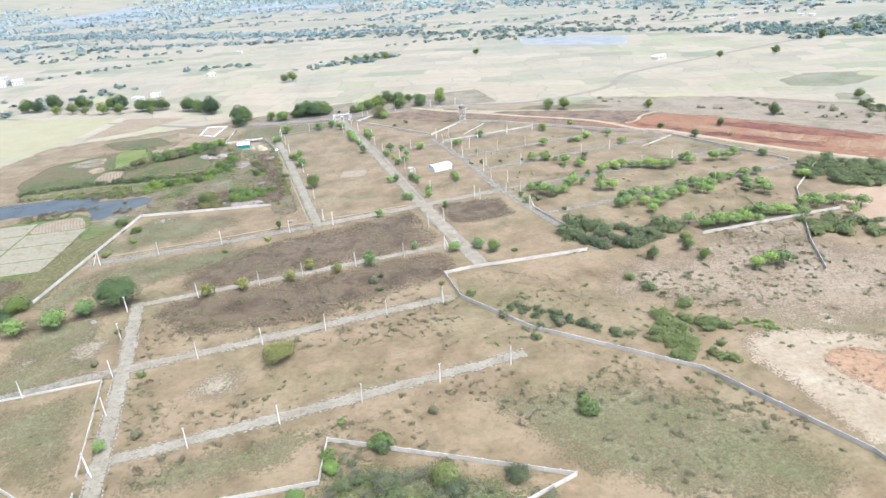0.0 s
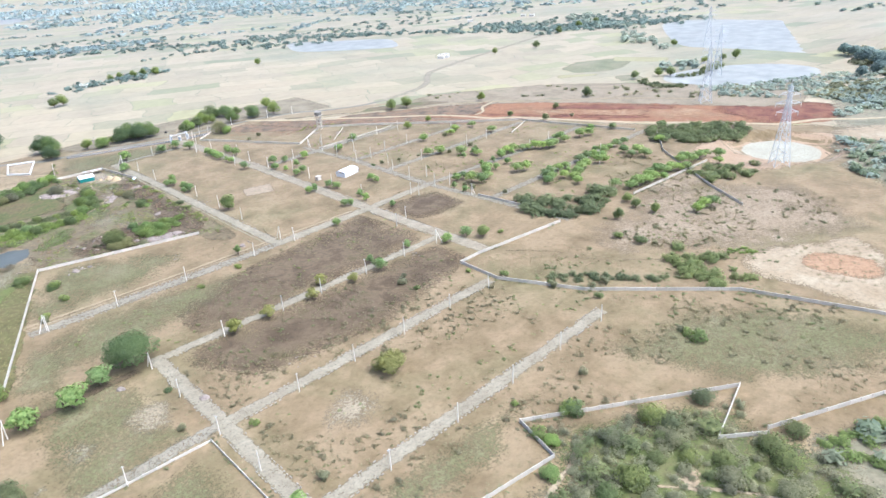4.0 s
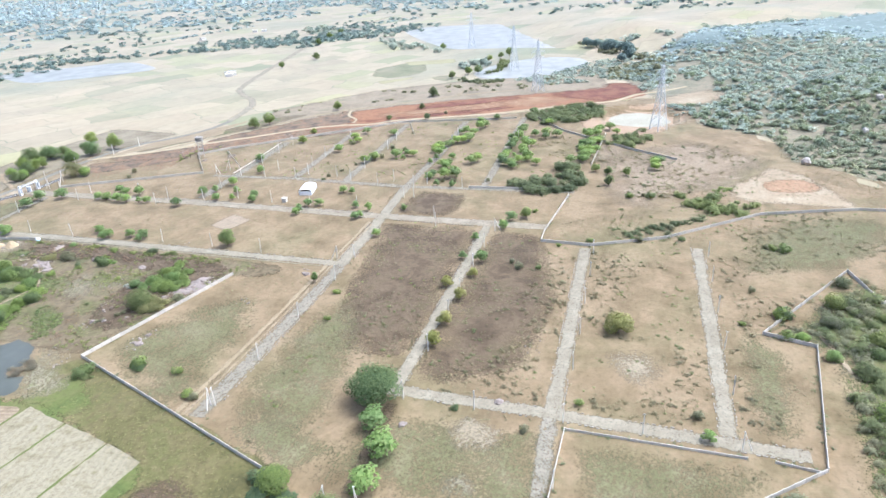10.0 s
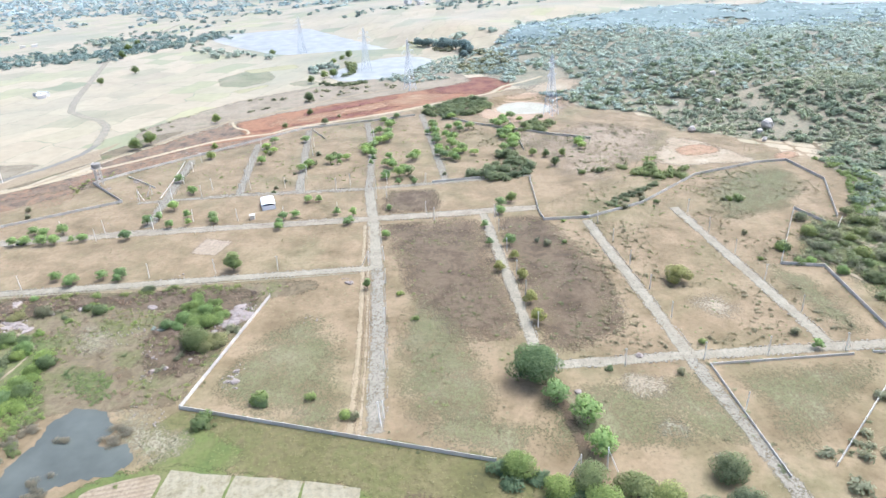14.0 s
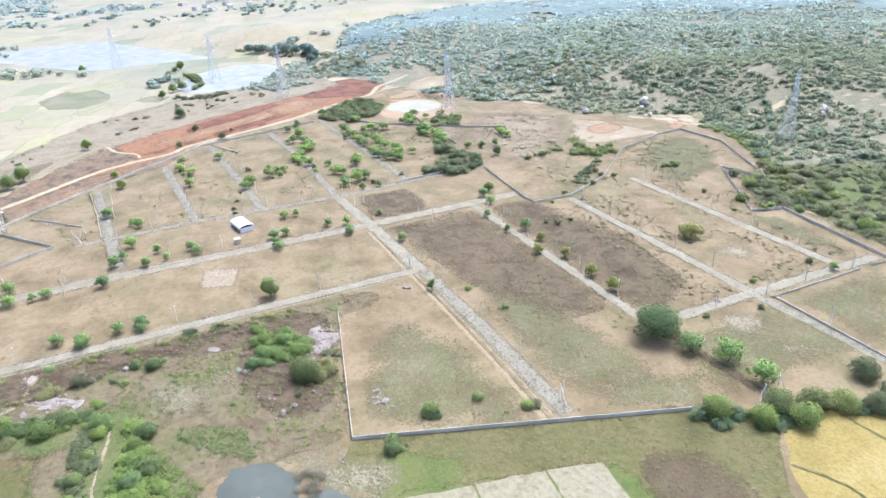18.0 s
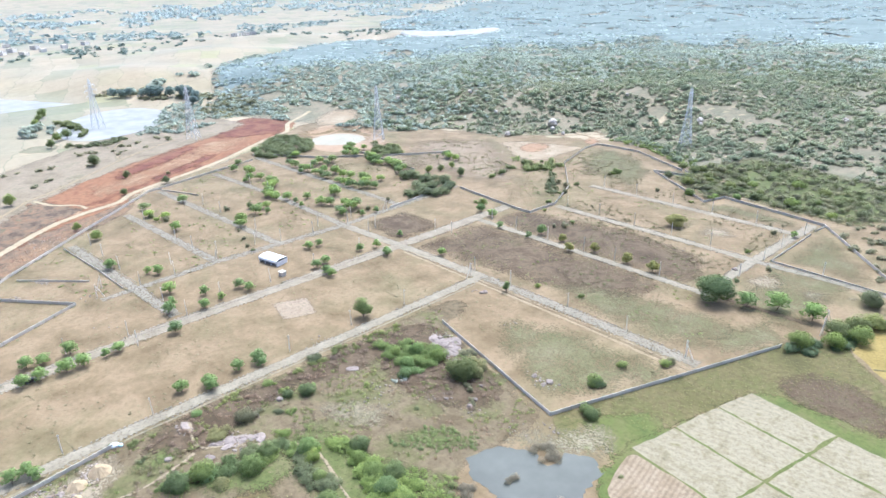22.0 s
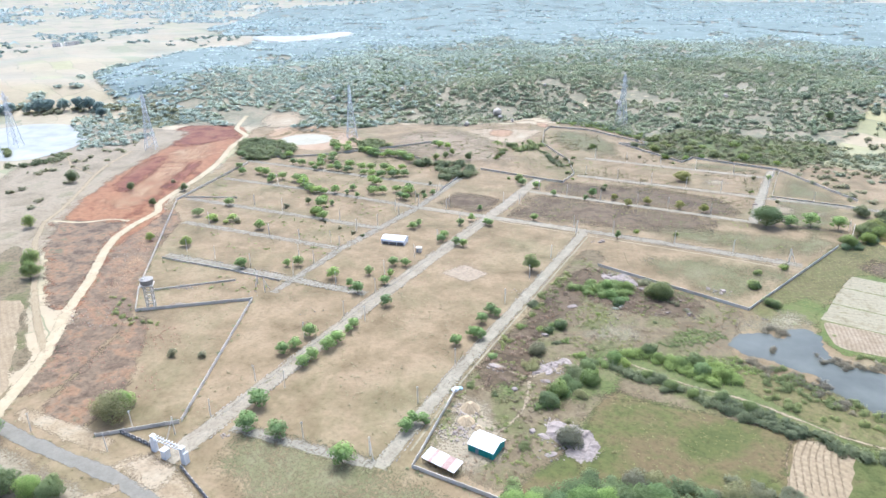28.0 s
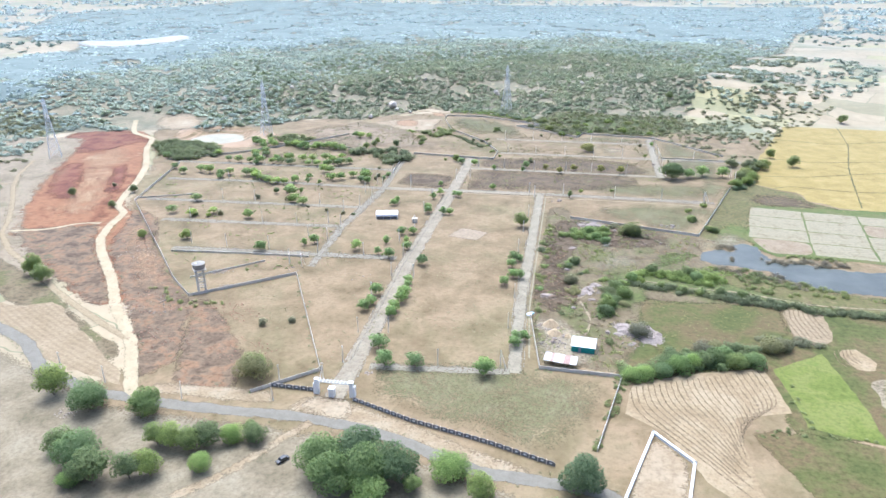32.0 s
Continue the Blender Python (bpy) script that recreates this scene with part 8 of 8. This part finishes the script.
M_BOULDER = plain_mat("pale_granite_boulder", (0.52, 0.455, 0.385), (0.66, 0.585, 0.50), 0.6)


def rock(name, w, d, h, seed, label):
    bm = bmesh.new()
    bmesh.ops.create_icosphere(bm, subdivisions=3, radius=0.5)
    off = Vector((seed * 3.7, seed * 1.3, 0))
    for v in bm.verts:
        n = noise.fractal(v.co * 2.2 + off, 1.0, 2.0, 3)
        v.co = v.co * (1 + 0.35 * n)
        v.co = Vector((v.co.x * w, v.co.y * d, v.co.z * h))
    me = bpy.data.meshes.new(name)
    bm.to_mesh(me)
    bm.free()
    me.materials.append(M_BOULDER if name == "hill_boulder" else M_ROCK)
    return tagged(new(name, me), label, "rock", "granite rocks")


ROCKS = [rock("granite_rock", 2.2, 1.6, 1.2, k, "pinkish granite rock on dry ground") for k in range(4)]
SPOTS = [(-46.5, 367), (-43.5, 366), (-45.5, 363.1), (-40.5, 365), (-48.5, 364.1), (3.3, 370.4), (-0.7, 372.4), (-4.7, 373.4), (-8.7, 376.4), (5.2, 375.3), (-12.7, 378.4), (-30.7, 382.6), (-34.8, 391.6), (-38.8, 395.6), (-28.8, 397.4), (9.1, 438.7), (7, 450.7), (3, 468.7), (5.1, 478.9), (-5, 485.2), (11.2, 507.4), (12.2, 511.5), (8.1, 505.4), (-9.4, 497.4), (-44.5, 228.4), (19.3, 330.1), (21.2, 333), (-63, 250.4)]
for _i, (_x, _y) in enumerate(SPOTS):
    _s = G.uniform(0.5, 1.5)
    _m = pose(_x + G.normal(0, 0.8), _y + G.normal(0, 0.8), 0.1, 0, 0, G.uniform(0, 360)) @ Matrix.Diagonal((_s, _s, _s, 1))
    if _i < 4:
        ROCKS[_i].matrix_basis = _m
    else:
        _c = copy_thing(ROCKS[_i % 4], _m)
        _c.matrix_basis = _m
def slab(pts, high, seed, label):
    """A low granite whaleback that swells out of the soil, with uneven hollows and ledges."""
    poly = soften(resample(pts, 1.5, True), 2, True)
    lo, hi = poly.min(0) - 1.2, poly.max(0) + 1.2
    xs, ys = np.arange(lo[0], hi[0], 0.6), np.arange(lo[1], hi[1], 0.6)
    X, Y = np.meshgrid(xs, ys)
    d = inside_depth(np.stack([X.ravel(), Y.ravel()], 1), poly)
    n = len(xs)
    verts, use = [], {}
    for i, (x, y) in enumerate(zip(X.ravel(), Y.ravel())):
        a = noise.fractal(Vector((x * 0.22, y * 0.22, seed)), 0.9, 2.1, 4)
        c = noise.cell(Vector((x * 0.33 + 0.4 * a, y * 0.33, seed)))
        k = float(smooth(-0.9, 2.4, d[i] + 1.3 * a))
        verts.append((x, y, 0.05 + high * k * (0.55 + 0.45 * a + 0.35 * c) - 0.35 * (1 - k)))
    faces = []
    for j in range(len(ys) - 1):
        for i in range(n - 1):
            q = (j * n + i, j * n + i + 1, (j + 1) * n + i + 1, (j + 1) * n + i)
            if min(d[k] for k in q) > -1.0:
                faces.append(q)
    used = sorted({k for q in faces for k in q})
    at = {k: i for i, k in enumerate(used)}
    me = mesh_of("rock_outcrop", [verts[k] for k in used], [tuple(at[k] for k in q) for q in faces], M_ROCK)
    return tagged(new("rock_outcrop", me), label, "rock")


slab([(-10, 493), (-14, 488), (-19, 489), (-25, 489), (-30, 495), (-29, 505), (-23, 505), (-20, 500), (-14, 499)], 1.3, 2.0, "broad pinkish granite outcrop beside the huts")
slab([(7, 375), (2, 367), (-4, 366), (-12, 376), (-7, 380), (-1, 376), (3, 379)], 0.8, 5.0, "pale granite outcrop against the boundary wall")
slab([(3, 470), (-2, 462), (-6, 453), (-3, 451), (2, 458), (6, 466)], 0.7, 8.0, "low granite outcrop among thorn bushes")
for _k, (_x, _y, _w, _h) in enumerate(((-13, 499, 4, 0.8), (-18, 506, 4, 0.7), (-1, 464, 4, 0.7), (-4, 454, 5, 0.9), (18, 470, 5, 0.9), (9, 410.5, 5, 0.5), (6, 374, 5, 0.6), (-9, 376, 4, 0.6), (-2, 470, 4, 0.6))):
    _o = rock("rock_outcrop", _w, _w * 0.55, _h, 10 + _k, "broad pale granite outcrop among weeds")
    _o.matrix_basis = pose(_x, _y, 0.1, 0, 0, 47 * _k)
for _k, (_x, _y, _w) in enumerate(((213, 58, 9), (206, 66, 4), (222, 107, 5), (191, 70, 3.5), (113, -17.7, 6), (109, -11.9, 4), (60.9, -14.6, 4), (276.6, 66.5, 4), (332, 48.6, 5), (200.1, -35.3, 4), (19.1, -75, 5), (385.9, 100.5, 5), (259.3, -74.3, 5))):
    _o = rock("hill_boulder", _w, _w * 0.85, _w * 0.9, 20 + _k, "large pale granite boulder among scrub")
    _o.matrix_basis = pose(_x, _y, float(ground_z(_x, _y)) + _w * 0.4, 0, 0, 33 * _k)


def rubble(x, y, r, n, size, label="pale broken stones on a plot", mat=None):
    """A spill of small stones, too many to count."""
    bm = bmesh.new()
    for _ in range(n):
        a, q = G.uniform(0, 6.3), r * math.sqrt(G.random())
        s = size * G.uniform(0.4, 1.3)
        k = bmesh.ops.create_icosphere(bm, subdivisions=1, radius=s)
        for v in k["verts"]:
            v.co = Vector((v.co.x * G.uniform(0.7, 1.3), v.co.y * G.uniform(0.7, 1.3), v.co.z * 0.7 + s * 0.35))
        bmesh.ops.translate(bm, vec=(x + q * math.cos(a), y + q * math.sin(a) * 0.7, 0.0), verts=k["verts"])
    me = bpy.data.meshes.new("rubble")
    bm.to_mesh(me)
    bm.free()
    me.materials.append(mat or M_RUBBLE)
    tagged(new("rubble", me), label, "rubble", "", "stuff")


M_REDSTONE = plain_mat("red_brown_laterite_stone", (0.24, 0.13, 0.085), (0.40, 0.25, 0.175), 0.6)
M_RUBBLE = plain_mat("pale_broken_stone", (0.27, 0.225, 0.185), (0.42, 0.36, 0.30), 0.9)
for _x, _y, _r, _n in ((-45.5, 366, 5, 26), (-38.5, 364, 3, 8), (23.2, 333, 3, 10), (-8.5, 344, 4, 10), (-62.7, 384, 5, 12), (-56.7, 391.8, 6, 14), (-40.8, 395.6, 6, 14), (-24.8, 399.4, 8, 16), (1.3, 371.4, 5, 14), (-8.7, 378.4, 5, 12), (12.2, 505.4, 6, 20), (8.7, 513.4, 5, 12), (-17.7, 504.6, 7, 16), (141, 467.3, 5, 8), (106.5, 467.7, 10, 8), (37.2, 408.5, 4, 6), (173.5, 477, 4, 10), (278.6, 407.4, 5, 14), (232.5, 466.3, 18, 30), (190.2, 516.7, 16, 30), (-10.4, 222.8, 6, 10), (68.8, 259.4, 4, 6)):
    rubble(_x, _y, _r, _n, 0.36)
for _x, _y, _r, _n in ((177, 479, 4, 50), (164, 493, 3.5, 40), (76, 548, 1.8, 16), (-16.3, 491.5, 6, 70), (-24.6, 499.7, 7, 80), (-0, 460.8, 6, 50), (17.1, 470.6, 4, 40), (15.2, 499.2, 5, 60), (13.2, 511.5, 6, 60), (1.3, 371.4, 7, 60), (-10.9, 413, 9, 40), (166.3, 592.6, 4, 30)):
    rubble(_x, _y, _r, _n, 0.36, "pinkish-white broken granite among weeds")
for _x, _y, _r, _n in ((163.6, 541.7, 16, 160), (190.2, 516.7, 18, 180), (150.2, 517.3, 14, 110), (217.4, 486.7, 18, 150), (242.5, 456.1, 16, 120), (129, 542.5, 14, 70)):
    rubble(_x, _y, _r, _n, 0.28, "red-brown laterite rubble on graded earth", M_REDSTONE)


def straw_heap(x, y, r, h):
    bm = bmesh.new()
    bmesh.ops.create_cone(bm, cap_ends=True, segments=14, radius1=r, radius2=r * 0.25, depth=h, matrix=Matrix.Translation((0, 0, h / 2 - 0.05)))
    bmesh.ops.subdivide_edges(bm, edges=bm.edges[:], cuts=2, use_grid_fill=True)
    for v in bm.verts:
        v.co += v.co.normalized() * 0.25 * noise.noise(v.co * 1.3)
    me = bpy.data.meshes.new("haystack")
    bm.to_mesh(me)
    bm.free()
    me.materials.append(M_STRAW)
    tagged(new("haystack", me), "yellow straw heap beside the huts", "haystack", "haystacks").matrix_basis = pose(x, y, 0)


straw_heap(14.2, 497.2, 3.4, 2.6)
straw_heap(12.2, 503.9, 3.0, 2.0)
straw_heap(7.1, 505.4, 1.6, 1.2)


# ---- kerb stones ----
def kerbs(name, line, width, gap=1.7, sides=(-1, 1)):
    """Whitewashed edging stones along a road, too small to pick apart."""
    p = resample(line, gap)
    tan = np.gradient(p, axis=0)
    tan /= np.linalg.norm(tan, axis=1, keepdims=True)
    out = []
    for s in sides:
        for a, t in zip(p, tan):
            n = np.array([-t[1], t[0]]) * s
            if G.random() < 0.2 or noise.noise(Vector((a[0] * 0.07, a[1] * 0.07, s))) < -0.12:
                continue
            c = a + n * (width / 2 + 0.5 + G.normal(0, 0.08))
            l, w, h = G.uniform(0.25, 0.6), 0.14, G.uniform(0.15, 0.3)
            k = [c + t * l * i + n * w * j for i, j in ((-1, -1), (1, -1), (1, 1), (-1, 1))]
            b = [(*q, 0.0) for q in k]
            u = [(*q, h) for q in k]
            for f in ((u[0], u[1], u[2], u[3]), (b[0], b[1], u[1], u[0]), (b[1], b[2], u[2], u[1]), (b[2], b[3], u[3], u[2]), (b[3], b[0], u[0], u[3])):
                out.append(f)
    tagged(new(name, quads_mesh(name, np.array(out), M_KERB)), "whitish edging stones along a plot road", "kerb", "", "stuff")


M_KERB = plain_mat("worn_whitewashed_stone", (0.28, 0.25, 0.205), (0.41, 0.37, 0.31), 0.8)
kerbs("kerb_stones", [(83.4, 550.7), (86.7, 488.1), (89.1, 453.8), (91.7, 333.1)], 6.8)
kerbs("kerb_stones", [(91.7, 318.2), (92.9, 271.4)], 6.8)
kerbs("kerb_stones", [(24.6, 531.1), (28.4, 484.7), (30.2, 432.4), (33.6, 326.1)], 4.8)
kerbs("kerb_stones", [(-65.9, 315.4), (-14.1, 317.3), (27.3, 320.3)], 5.6)
kerbs("kerb_stones", [(41, 320.7), (82, 324.5)], 5.6)
kerbs("kerb_stones", [(-41.1, 261.1), (23.9, 264), (82, 267.4)], 3.8)
kerbs("kerb_stones", [(-40, 210.8), (1.8, 213), (74.2, 217.2)], 4.4)
kerbs("kerb_stones", [(-38.8, 161.9), (10.2, 164.6), (84.7, 168.9)], 4.4)
kerbs("kerb_stones", [(-47, 257.5), (-46.2, 216.3)], 4.6)
kerbs("kerb_stones", [(-46, 207.2), (-45.8, 144.5)], 4.6)
kerbs("kerb_stones", [(138.9, 452.3), (139.6, 407.2), (138.8, 336.1)], 4.5)
kerbs("kerb_stones", [(100.2, 444.2), (132.8, 447.3)], 4.6)
kerbs("kerb_stones", [(142.9, 448.2), (210, 455.5)], 4.6)
